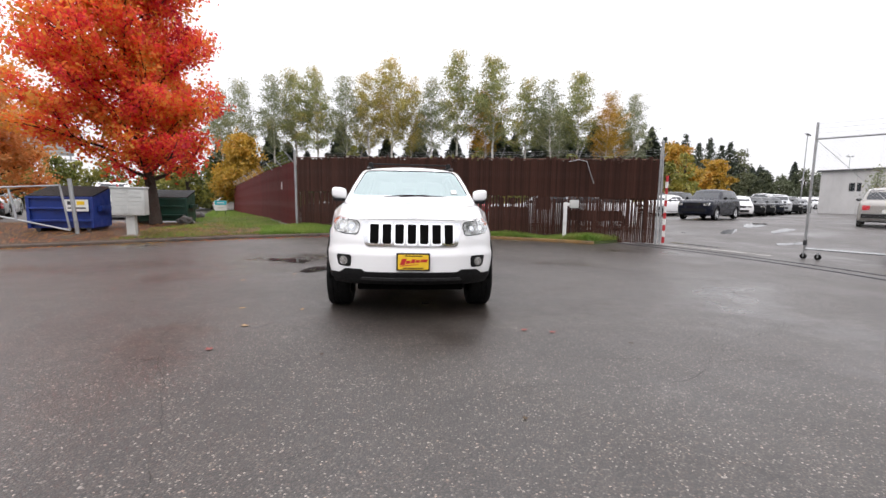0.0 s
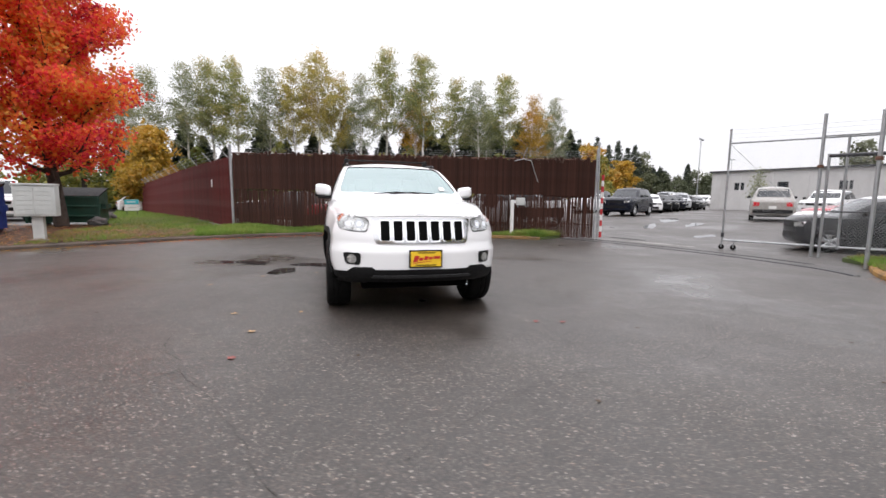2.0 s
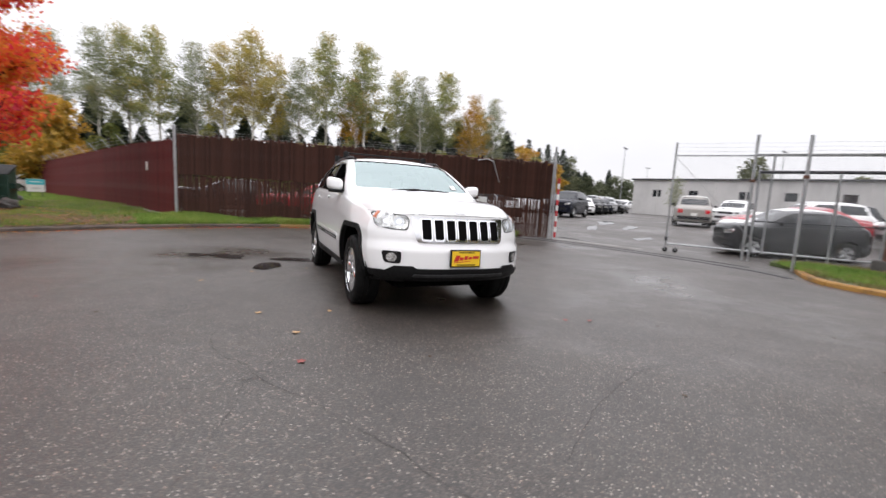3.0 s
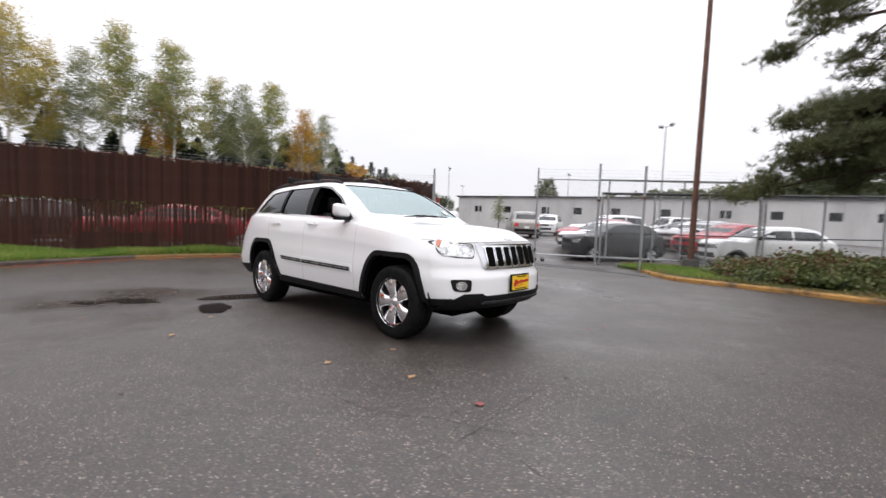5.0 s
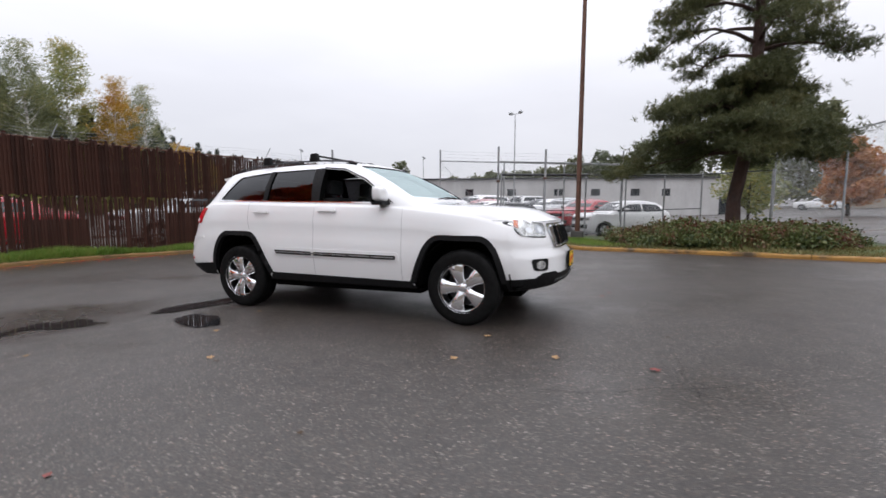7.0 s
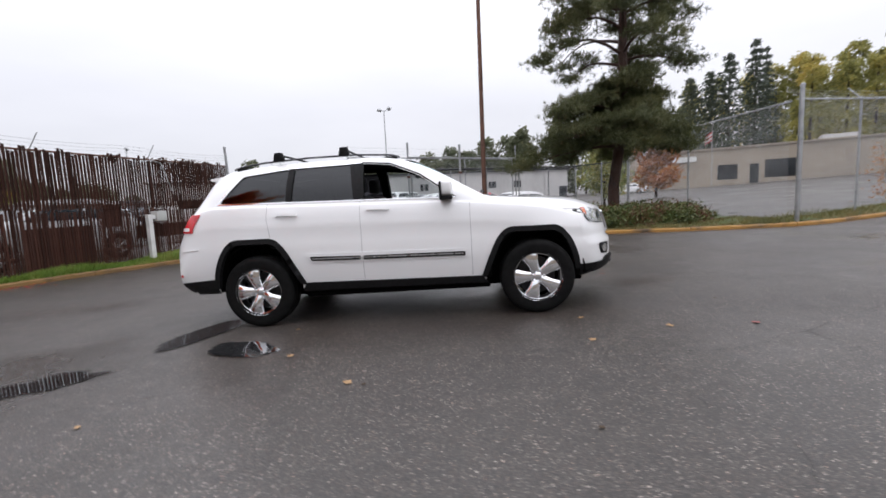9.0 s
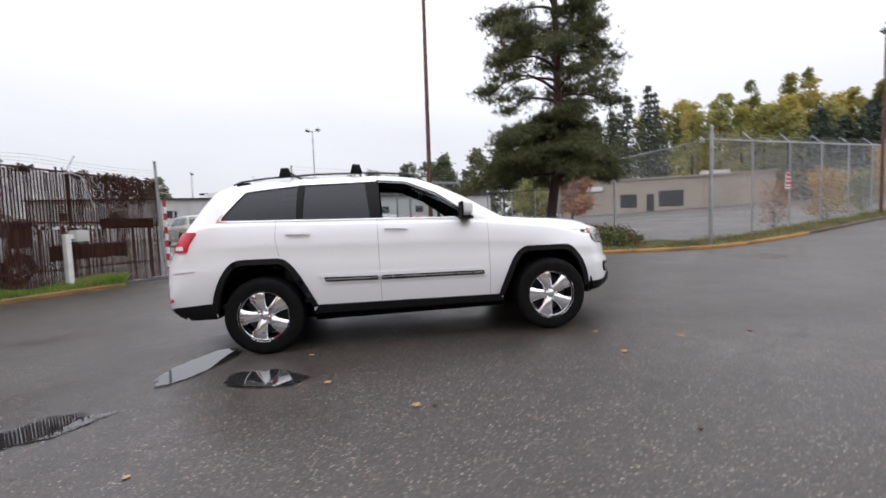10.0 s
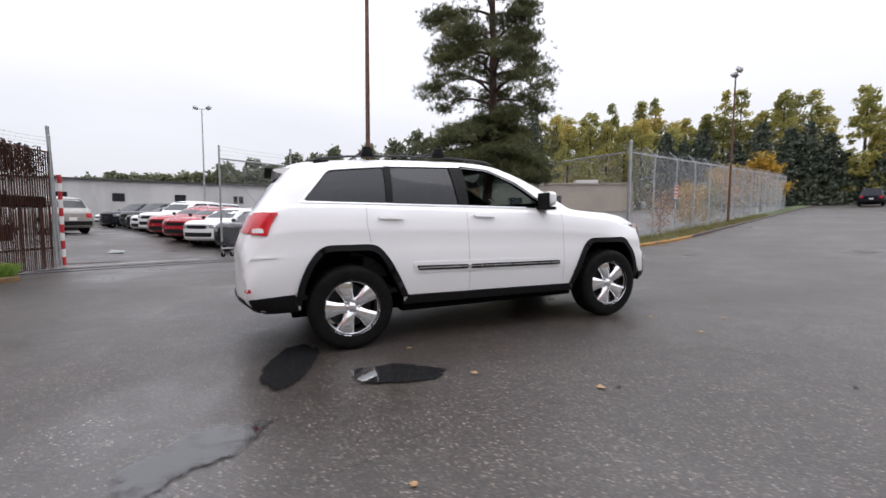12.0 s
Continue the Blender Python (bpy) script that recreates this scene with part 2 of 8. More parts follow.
MAT["dark_steel"] = paint("dark_steel", (0.05, 0.05, 0.055), 0.5, 0.5, coarse=6, vary=0.3)
MAT["wire"] = paint("fence_wire", (0.48, 0.49, 0.50), 0.5, 0.2, vary=0.2, bump=0)
MAT["white_trim"] = paint("white_paint", (0.72, 0.72, 0.70), 0.5, coarse=3, vary=0.18, bump=0.15)
MAT["red_trim"] = paint("red_paint", (0.45, 0.025, 0.03), 0.45, coarse=4, vary=0.25)
MAT["leaf_red"] = paint("dull_red_leaf", (0.24, 0.06, 0.05), 0.55, coarse=9, vary=0.35)
MAT["car_white"] = paint("white_car_paint", (0.80, 0.80, 0.80), 0.28, vary=0.012, coarse=2, fine=40, bump=0, coat=1.0)
white_nodes = MAT["car_white"].node_tree
white_bsdf = white_nodes.nodes["Principled BSDF"]
white_nodes.links.remove(white_bsdf.inputs["Roughness"].links[0])
white_bsdf.inputs["Roughness"].default_value = 0.3
MAT["car_black"] = paint("black_plastic", (0.006, 0.006, 0.0065), 0.62, vary=0.2, coarse=20, fine=300, bump=0.15, depth=0.001, spec=0.22)
MAT["liner"] = paint("black_felt_liner", (0.003, 0.003, 0.003), 0.9, vary=0.2, coarse=20, bump=0.1, spec=0.05)
MAT["gap"] = paint("panel_gap", (0.28, 0.28, 0.285), 0.7, vary=0.1, bump=0)
MAT["rubber"] = paint("tyre_rubber", (0.0055, 0.0055, 0.0055), 0.7, vary=0.3, coarse=8, fine=120, bump=0.3, depth=0.002, spec=0.14)
MAT["chrome"] = paint("chrome", (0.88, 0.885, 0.90), 0.06, 1.0, vary=0.05, bump=0)
# chrome with its colour darkened to stand in for dark reflections
MAT["grille"] = paint("shaded_chrome", (0.66, 0.67, 0.69), 0.16, 1.0, vary=0.1, bump=0)
MAT["silver"] = paint("silver_metal", (0.55, 0.56, 0.57), 0.28, 0.9, vary=0.1, bump=0)
MAT["glass"] = glazing("clear_glass", (0.72, 0.76, 0.76), 1.2)
MAT["screen"] = glazing("windscreen_glass", (0.50, 0.62, 0.62), 3.3, shine=(0.84, 1.0, 1.0))
MAT["tinted"] = glazing("dark_tinted_glass", (0.04, 0.04, 0.045), 1.55)
MAT["lens"] = glazing("headlamp_lens", (0.92, 0.93, 0.93), 1.3)
MAT["lamp_red"] = paint("red_tail_lamp", (0.55, 0.010, 0.020), 0.2, vary=0.3, coarse=14, bump=0.1, coat=0.25)
MAT["amber"] = paint("amber_lamp", (0.50, 0.11, 0.03), 0.15, vary=0.15, coat=1.0, bump=0)
MAT["reflector"] = paint("lamp_reflector", (0.70, 0.70, 0.69), 0.14, 0.85, vary=0.75, coarse=13, fine=90, bump=0.5, depth=0.01)
MAT["cabin"] = paint("dark_cabin_trim", (0.018, 0.018, 0.019), 0.7, vary=0.2, coarse=9)
MAT["seat"] = paint("black_seat_cloth", (0.035, 0.035, 0.037), 0.85, vary=0.25, coarse=12, fine=200)
MAT["plate_yellow"] = paint("yellow_plate", (0.80, 0.52, 0.02), 0.45, vary=0.06, bump=0)
MAT["ink_red"] = paint("red_lettering", (0.50, 0.018, 0.015), 0.5, bump=0)
MAT["bark"] = paint("dark_bark", (0.05, 0.035, 0.026), 0.9, coarse=4, fine=28, vary=0.4, bump=0.9, depth=0.03, stretch=(1, 1, 0.25))
MAT["birch"] = paint("pale_bark", (0.62, 0.60, 0.55), 0.8, coarse=1.6, fine=14, col2=(0.20, 0.18, 0.16), vary=0.3, bump=0.3, stretch=(1, 1, 2.5))
MAT["pine_bark"] = paint("pine_bark", (0.075, 0.042, 0.032), 0.9, coarse=3, fine=16, col2=(0.03, 0.02, 0.018), bump=1.0, depth=0.05, stretch=(1, 1, 0.35))
MAT["maple"] = foliage("maple_leaves", [(0.0, (0.42, 0.02, 0.055)), (0.2, (0.78, 0.05, 0.07)), (0.42, (0.84, 0.13, 0.06)), (0.58, (0.82, 0.24, 0.05)), (0.75, (0.80, 0.38, 0.06)), (0.9, (0.68, 0.38, 0.08)), (1.0, (0.56, 0.35, 0.07))], 0.64, 0.6, drift=-0.03)
MAT["leaf_green"] = foliage("birch_leaves", [(0.0, (0.14, 0.18, 0.07)), (0.4, (0.25, 0.28, 0.11)), (0.7, (0.40, 0.36, 0.12)), (1.0, (0.55, 0.36, 0.10))], 0.5, 0.25)
MAT["leaf_grey"] = foliage("grey_green_leaves", [(0.0, (0.16, 0.19, 0.11)), (0.6, (0.26, 0.28, 0.15)), (1.0, (0.42, 0.36, 0.16))], 0.5, 0.25)
MAT["leaf_yellow"] = foliage("yellowing_birch_leaves", [(0.0, (0.24, 0.24, 0.08)), (0.4, (0.38, 0.34, 0.10)), (0.7, (0.52, 0.40, 0.10)), (1.0, (0.58, 0.36, 0.09))], 0.5, 0.25)
MAT["leaf_tan"] = paint("tan_fallen_leaf", (0.40, 0.25, 0.12), 0.6, coarse=20, fine=90, vary=0.4, bump=0.2)
MAT["leaf_gold"] = foliage("golden_leaves", [(0.0, (0.28, 0.19, 0.03)), (0.5, (0.48, 0.30, 0.04)), (1.0, (0.55, 0.24, 0.03))], 0.4, 0.3)
MAT["leaf_orange"] = foliage("orange_leaves", [(0.0, (0.52, 0.17, 0.06)), (0.5, (0.72, 0.33, 0.10)), (1.0, (0.68, 0.42, 0.18))], 0.55, 0.4)
MAT["leaf_rust"] = foliage("rusty_orange_leaves", [(0.0, (0.30, 0.10, 0.03)), (0.5, (0.46, 0.19, 0.05)), (1.0, (0.42, 0.25, 0.08))], 0.45, 0.4)
MAT["leaf_mixed"] = foliage("autumn_wood_leaves", [(0.0, (0.06, 0.08, 0.025)), (0.3, (0.14, 0.16, 0.04)), (0.6, (0.32, 0.29, 0.06)), (1.0, (0.42, 0.25, 0.05))], 0.4, 0.11, single=0.28)
# distance haze is put into the next two leaf colours by paling them
MAT["leaf_hill"] = foliage("haze_paled_autumn_leaves", [(0.0, (0.17, 0.18, 0.07)), (0.35, (0.33, 0.32, 0.10)), (0.65, (0.52, 0.43, 0.12)), (1.0, (0.60, 0.35, 0.10))], 0.5, 0.1, single=0.25)
MAT["leaf_far"] = foliage("haze_paled_far_leaves", [(0.0, (0.10, 0.12, 0.07)), (0.5, (0.16, 0.17, 0.09)), (1.0, (0.25, 0.21, 0.09))], 0.35, 0.06, single=0.25)
MAT["kerb_rust"] = paint("brown_weathered_kerb", (0.20, 0.115, 0.036), 0.7, coarse=1.6, fine=30, col2=(0.06, 0.042, 0.026), vary=0.4, bump=0.6, depth=0.01)
MAT["kerb_plain"] = paint("dark_weathered_kerb", (0.085, 0.062, 0.048), 0.75, coarse=2.0, fine=30, col2=(0.035, 0.028, 0.024), vary=0.4, bump=0.5, depth=0.008)
MAT["fir"] = foliage("fir_needles", [(0.0, (0.012, 0.022, 0.012)), (0.6, (0.03, 0.045, 0.022)), (1.0, (0.05, 0.065, 0.03))], 0.15, 0.3)
# a paler copy of the fir colour, with distance haze mixed in
MAT["fir_far"] = foliage("haze_paled_fir_needles", [(0.0, (0.038, 0.052, 0.038)), (0.6, (0.066, 0.084, 0.056)), (1.0, (0.10, 0.112, 0.068))], 0.15, 0.1)
MAT["dead_leaf"] = foliage("dead_vine_leaves", [(0.0, (0.035, 0.02, 0.014)), (0.6, (0.07, 0.038, 0.022)), (1.0, (0.12, 0.06, 0.03))], 0.2, 1.0)
MAT["pine"] = foliage("pine_needles", [(0.0, (0.046, 0.058, 0.026)), (0.5, (0.095, 0.107, 0.042)), (1.0, (0.19, 0.18, 0.075))], 0.32, 0.5, 0.6)
MAT["shrub"] = foliage("low_shrub_leaves", [(0.0, (0.03, 0.05, 0.018)), (0.3, (0.09, 0.12, 0.035)), (0.5, (0.16, 0.18, 0.06)), (0.66, (0.14, 0.09, 0.04)), (0.82, (0.16, 0.055, 0.03)), (1.0, (0.10, 0.035, 0.025))], 0.3, 1.2)
MAT["litter"] = foliage("fallen_leaves", [(0.0, (0.07, 0.03, 0.02)), (0.4, (0.17, 0.065, 0.03)), (0.75, (0.30, 0.14, 0.055)), (1.0, (0.28, 0.07, 0.04))], 0.15, 1.5)
MAT["dump_blue"] = paint("blue_painted_steel", (0.012, 0.035, 0.20), 0.45, coarse=2, vary=0.35, bump=0.15)
MAT["dump_green"] = paint("dark_green_painted_steel", (0.012, 0.055, 0.035), 0.45, coarse=2, vary=0.3)
MAT["box_grey"] = paint("light_grey_painted_metal", (0.48, 0.49, 0.47), 0.45, coarse=2, vary=0.15)
MAT["wall_white"] = paint("off_white_wall", (0.55, 0.54, 0.53), 0.75, coarse=0.35, fine=6, vary=0.2, bump=0.2, stretch=(1, 1, 0.3))
MAT["wall_tan"] = paint("tan_wall", (0.36, 0.31, 0.25), 0.8, coarse=0.3, fine=5, vary=0.15, bump=0.2)
MAT["roof_dark"] = paint("dark_roof", (0.06, 0.06, 0.065), 0.8, coarse=0.5, vary=0.3)
MAT["pane_dark"] = paint("dark_window_pane", (0.02, 0.025, 0.03), 0.08, vary=0.3, bump=0)
MAT["teal"] = paint("teal_board", (0.05, 0.42, 0.48), 0.5, vary=0.1)
MAT["rock"] = paint("dark_rock", (0.09, 0.085, 0.08), 0.85, coarse=5, fine=30, bump=0.8, depth=0.03)
for key, rgb in (("navy", (0.006, 0.008, 0.016)), ("charcoal", (0.014, 0.015, 0.017)), ("red", (0.36, 0.012, 0.022)), ("tan", (0.31, 0.295, 0.27)), ("silvercar", (0.40, 0.41, 0.42)), ("blackcar", (0.010, 0.010, 0.011)), ("greycar", (0.14, 0.145, 0.15)), ("maroon", (0.10, 0.015, 0.02))):
    MAT[key] = paint(key + "_car_paint", rgb, 0.25, vary=0.06, coarse=2, bump=0, coat=0.2 if max(rgb) < 0.1 else 0.5, spec=0.2 if max(rgb) < 0.1 else 0.5)


# ---- mesh helpers ----
def finish(bm, name, material, smooth=False, angle=35):
    me = bpy.data.meshes.new(name)
    bm.normal_update()
    bm.to_mesh(me)
    bm.free()
    me.materials.append(MAT[material] if isinstance(material, str) else material)
    if smooth:
        me.shade_smooth()
        me.set_sharp_from_angle(angle=radians(angle))
    return me


def part(name, bm, material, parent=None, label="", smooth=False, angle=35, m=None):
    """One mesh object under a thing or a part."""
    ob = new(name, finish(bm, name, material, smooth, angle) if isinstance(bm, bmesh.types.BMesh) else bm)
    if parent:
        ob.parent = parent
    if m:
        ob.matrix_basis = m
    return tagged(ob, label) if label else ob


def thing(name, label, category, at=None, group="", kind=""):
    """An Empty at the base of a thing."""
    ob = new(name)
    ob.empty_display_size = 0.1
    if at:
        ob.matrix_basis = at
    return tagged(ob, label, category, group, kind)


def box(bm, x0, y0, z0, x1, y1, z1, bevel=0.0, m=None):
    r = bmesh.ops.create_cube(bm, size=1, matrix=Matrix.Translation(((x0 + x1) / 2, (y0 + y1) / 2, (z0 + z1) / 2)) @ Matrix.Diagonal((x1 - x0, y1 - y0, z1 - z0, 1)))
    vs = r["verts"]
    if bevel:
        es = list({e for v in vs for e in v.link_edges})
        vs = list({v for f in bmesh.ops.bevel(bm, geom=es, offset=bevel, segments=2, affect="EDGES", profile=0.6)["faces"] for v in f.verts} | {v for v in vs if v.is_valid})
    if m:
        bmesh.ops.transform(bm, matrix=m, verts=vs)
    return bm


def boxes(*rows, bevel=0.0):
    bm = bmesh.new()
    for r in rows:
        box(bm, *r, bevel=bevel)
    return bm


def tube(points, radii, sides=8, bm=None, caps=True):
    """A tapered tube along points."""
    bm = bm or bmesh.new()
    pts = [Vector(p) for p in points]
    if isinstance(radii, (int, float)):
        radii = [radii] * len(pts)
    rings, side = [], None
    for i, p in enumerate(pts):
        d = (pts[min(i + 1, len(pts) - 1)] - pts[max(i - 1, 0)]).normalized()
        if side is None:
            side = d.orthogonal().normalized()
        side = (side - d * side.dot(d)).normalized()
        up = d.cross(side)
        rings.append([bm.verts.new(p + (side * math.cos(a) + up * math.sin(a)) * radii[i]) for a in (2 * math.pi * k / sides for k in range(sides))])
    for a, b in zip(rings, rings[1:]):
        for k in range(sides):
            bm.faces.new((a[k], a[(k + 1) % sides], b[(k + 1) % sides], b[k]))
    if caps:
        bm.faces.new(rings[0][::-1])
        bm.faces.new(rings[-1])
    return bm


def turned(profile, sides=48, axis="x"):
    """A closed ring of (radius, along) points turned about an axis."""
    bm, rings = bmesh.new(), []
    for k in range(sides):
        a = 2 * math.pi * k / sides
        c, s = math.cos(a), math.sin(a)
        rings.append([bm.verts.new((h, r * c, r * s) if axis == "x" else (r * c, r * s, h)) for r, h in profile])
    n = len(profile)
    for k in range(sides):
        a, b = rings[k], rings[(k + 1) % sides]
        for i in range(n):
            bm.faces.new((a[i], a[(i + 1) % n], b[(i + 1) % n], b[i]))
    bmesh.ops.recalc_face_normals(bm, faces=bm.faces[:])
    return bm


def prism(poly, lo, hi, axis="x"):
    """A polygon drawn out along an axis: (u, v) are (y, z) for x and (x, z) for y, (x, y) for z."""
    bm = bmesh.new()
    place = {"x": lambda u, v, w: (w, u, v), "y": lambda u, v, w: (u, w, v), "z": lambda u, v, w: (u, v, w)}[axis]
    a = [bm.verts.new(place(u, v, lo)) for u, v in poly]
    b = [bm.verts.new(place(u, v, hi)) for u, v in poly]
    n = len(poly)
    bm.faces.new(a[::-1])
    bm.faces.new(b)
    for i in range(n):
        bm.faces.new((a[i], a[(i + 1) % n], b[(i + 1) % n], b[i]))
    bmesh.ops.recalc_face_normals(bm, faces=bm.faces[:])
    return bm


def mesh_of(name, verts, faces, material, smooth=False):
    me = bpy.data.meshes.new(name)
    me.from_pydata([tuple(v) for v in verts], [], faces)
    me.materials.append(MAT[material])
    if smooth:
        me.shade_smooth()
    return me


def quads_mesh(name, v, material):
    """A mesh of loose quads from an array of shape (n, 4, 3)."""
    n = len(v)
    me = bpy.data.meshes.new(name)
    me.vertices.add(4 * n)
    me.vertices.foreach_set("co", v.reshape(-1).astype(np.float32))
    me.loops.add(4 * n)
    me.loops.foreach_set("vertex_index", np.arange(4 * n, dtype=np.int32))
    me.polygons.add(n)
    me.polygons.foreach_set("loop_start", np.arange(0, 4 * n, 4, dtype=np.int32))
    me.update(calc_edges=True)
    me.materials.append(MAT[material])
    return me


def leaf_quads(rng, centres, size, droop=0.0, slim=0.7):
    """Small pointed leaves in all directions round the given centres."""
    n = len(centres)
    a = rng.normal(size=(n, 3))
    a[:, 2] -= droop
    a /= np.linalg.norm(a, axis=1, keepdims=True)
    b = np.cross(a, rng.normal(size=(n, 3)))
    b /= np.linalg.norm(b, axis=1, keepdims=True)
    s = size * rng.uniform(0.6, 1.3, (n, 1))
    a, b = a * s * 0.5, b * s * 0.5 * slim
    return np.stack([centres - a, centres + b - a * 0.1, centres + a, centres - b - a * 0.1], axis=1)


def smooth_step(a, b, v):
    t = min(1.0, max(0.0, (v - a) / (b - a)))
    return t * t * (3 - 2 * t)


BX, BY = -0.006, -0.023


def land(x, y):
    """The height of the ground."""
    z = BX * x * math.exp(-((x / 8) ** 2))
    if y > 0:
        z += BY * y * math.exp(-((y / 6.5) ** 4))
    elif y > -10:
        z += BY * y
    else:
        z += 0.23 + 0.048 * min(250, -10 - y)
    z -= 0.45 * smooth_step(12, 40, y) * smooth_step(-3, -9, x)
    return z + (0.36 * smooth_step(13, 21, x + 0.35 * y) - 0.1 * smooth_step(9, 16, x)) * smooth_step(-10, -3, y)


# ---- ground ----
def carved(bm, cutters):
    """The mesh bm with closed cutters taken out of it."""
    body = new("carving", finish(bm, "carving", "car_white"))
    cut_obs = []
    for c in cutters:
        co = new("cutter", finish(c, "cutter", "car_black"))
        mod = body.modifiers.new("cut", "BOOLEAN")
        mod.operation, mod.object, mod.solver = "DIFFERENCE", co, "EXACT"
        cut_obs.append(co)
    bpy.context.view_layer.update()
    me = bpy.data.meshes.new_from_object(body.evaluated_get(bpy.context.evaluated_depsgraph_get()))
    out = bmesh.new()
    out.from_mesh(me)
    for o in cut_obs + [body]:
        bpy.data.objects.remove(o, do_unlink=True)
    for f in out.faces:
        f.material_index = 0
    return out



def steps(near, fine, far, grow=1.25):
    out, v, d = [0.0], 0.0, fine
    while v < far:
        if v >= near:
            d *= grow
        v += d
        out.append(v)
    return out


half_x, half_y = steps(16, 0.6, 1600), steps(16, 0.6, 1600)
gx = [-v for v in half_x[:0:-1]] + half_x
gy = [-v for v in half_y[:0:-1]] + half_y
ground_verts = [(x, y, land(x, y)) for y in gy for x in gx]
nx = len(gx)
ground_faces = [(j * nx + i, j * nx + i + 1, (j + 1) * nx + i + 1, (j + 1) * nx + i) for j in range(len(gy) - 1) for i in range(nx - 1)]
ground = tagged(new("ground", mesh_of("ground", ground_verts, ground_faces, "asphalt", True)), "wet dark grey asphalt lot with pale stone chips", "asphalt", kind="structure")


def draped(poly, up, material, name, skirt=0.3, cell=0.6, ripple=0.0):
    """A slab with the outline poly that lies on the ground, up metres high."""
    bm = bmesh.new()
    bm.faces.new([bm.verts.new((x, y, 0)) for x, y in poly])
    for axis in (0, 1):
        lo, hi = min(p[axis] for p in poly), max(p[axis] for p in poly)
        k = math.floor(lo / cell) + 1
        while k * cell < hi:
            co, no = [0, 0, 0], [0, 0, 0]
            co[axis], no[axis] = k * cell, 1
            bmesh.ops.bisect_plane(bm, geom=bm.faces[:] + bm.edges[:] + bm.verts[:], plane_co=co, plane_no=no)
            k += 1
    bmesh.ops.recalc_face_normals(bm, faces=bm.faces[:])
    if bm.faces and sum(f.normal.z for f in bm.faces) < 0:
        bmesh.ops.reverse_faces(bm, faces=bm.faces[:])
    rim = [e for e in bm.edges if e.is_boundary]
    rim_verts = {v for e in rim for v in e.verts}
    for v in bm.verts:
        v.co.z = land(v.co.x, v.co.y) + up + (0 if v in rim_verts else ripple * noise.noise((v.co.x * 0.9, v.co.y * 0.9, 3.1)))
    if skirt:
        low = bmesh.ops.extrude_edge_only(bm, edges=rim)["geom"]
        for v in low:
            if isinstance(v, bmesh.types.BMVert):
                v.co.z -= skirt
    return finish(bm, name, material, True, 50)


def along(points, step):
    """Points at even steps along a smooth line through the given ones."""
    pts = [Vector((p[0], p[1], 0)) for p in points]
    fine = []
    for i in range(len(pts) - 1):
        p0, p1, p2, p3 = pts[max(i - 1, 0)], pts[i], pts[i + 1], pts[min(i + 2, len(pts) - 1)]
        for k in range(20):
            t = k / 20
            fine.append(0.5 * ((2 * p1) + (p2 - p0) * t + (2 * p0 - 5 * p1 + 4 * p2 - p3) * t * t + (3 * p1 - p0 - 3 * p2 + p3) * t ** 3))
    fine.append(pts[-1])
    out, left = [fine[0]], step
    for a, b in zip(fine, fine[1:]):
        d, p = (b - a).length, a
        while d >= left:
            p = p + (b - p).normalized() * left
            d -= left
            left = step
            out.append(p)
        left -= d
    return [(p.x, p.y) for p in out]


KERB_FENCE = [(-14.5, 3.2), (-12.0, 3.9), (-9.6, 4.8), (-8.0, 5.6), (-6.3, 6.45), (-4.2, 7.4), (-2.0, 8.1), (0.3, 8.3), (2.6, 7.75), (4.6, 7.0), (6.0, 6.35)]
KERB_PINE = [(9.5, -0.4), (8.2, -1.3), (7.6, -2.0), (7.35, -3.2), (7.1, -4.3), (6.8, -5.4), (6.5, -6.4), (6.2, -7.7), (6.1, -9.0), (6.5, -10.6), (7.4, -13.2), (10.6, -20.6), (15.0, -30.8), (20.4, -43.2), (27.5, -60.0), (42.0, -95.0)]


def kerb(line, label, material, worn_from=None):
    """A row of kerb stones with rounded top edges, end to end."""
    root = thing("kerb", label, "kerb", kind="structure")
    pts = along(line, 0.3)
    prof = [(-0.09, -0.25), (-0.08, 0.065), (-0.055, 0.09), (0.05, 0.095), (0.075, 0.08), (0.075, -0.25)]
    for s in range(0, len(pts) - 1, 8):
        seg = pts[s:s + 9]
        if len(seg) < 2:
            break
        bm, rings = bmesh.new(), []
        for i, (x, y) in enumerate(seg):
            a, b = seg[max(i - 1, 0)], seg[min(i + 1, len(seg) - 1)]
            d = Vector((b[0] - a[0], b[1] - a[1])).normalized()
            n = Vector((d.y, -d.x))
            px, py = (x + d.x * 0.006, y + d.y * 0.006) if i == 0 else (x - d.x * 0.006, y - d.y * 0.006) if i == len(seg) - 1 else (x, y)
            jolt = 0.006 * noise.noise((x * 2, y * 2, 1))
            rings.append([bm.verts.new((px - n.x * o, py - n.y * o, land(x, y) + h + jolt)) for o, h in prof])
        for a, b in zip(rings, rings[1:]):
            for k in range(len(prof)):
                bm.faces.new((a[k], a[(k + 1) % len(prof)], b[(k + 1) % len(prof)], b[k]))
        bm.faces.new(rings[0])
        bm.faces.new(rings[-1][::-1])
        bmesh.ops.recalc_face_normals(bm, faces=bm.faces[:])
        part("kerb_stone", bm, "kerb_plain" if seg[0][0] < -3.2 or seg[0][1] < -11.5 else material, root, smooth=True, angle=40)
    return root


kerb(KERB_FENCE, "worn yellow-brown concrete kerb below the brown fence", "kerb_rust")
kerb(KERB_PINE, "worn yellow-painted kerb round the planted island", "kerb_yellow")

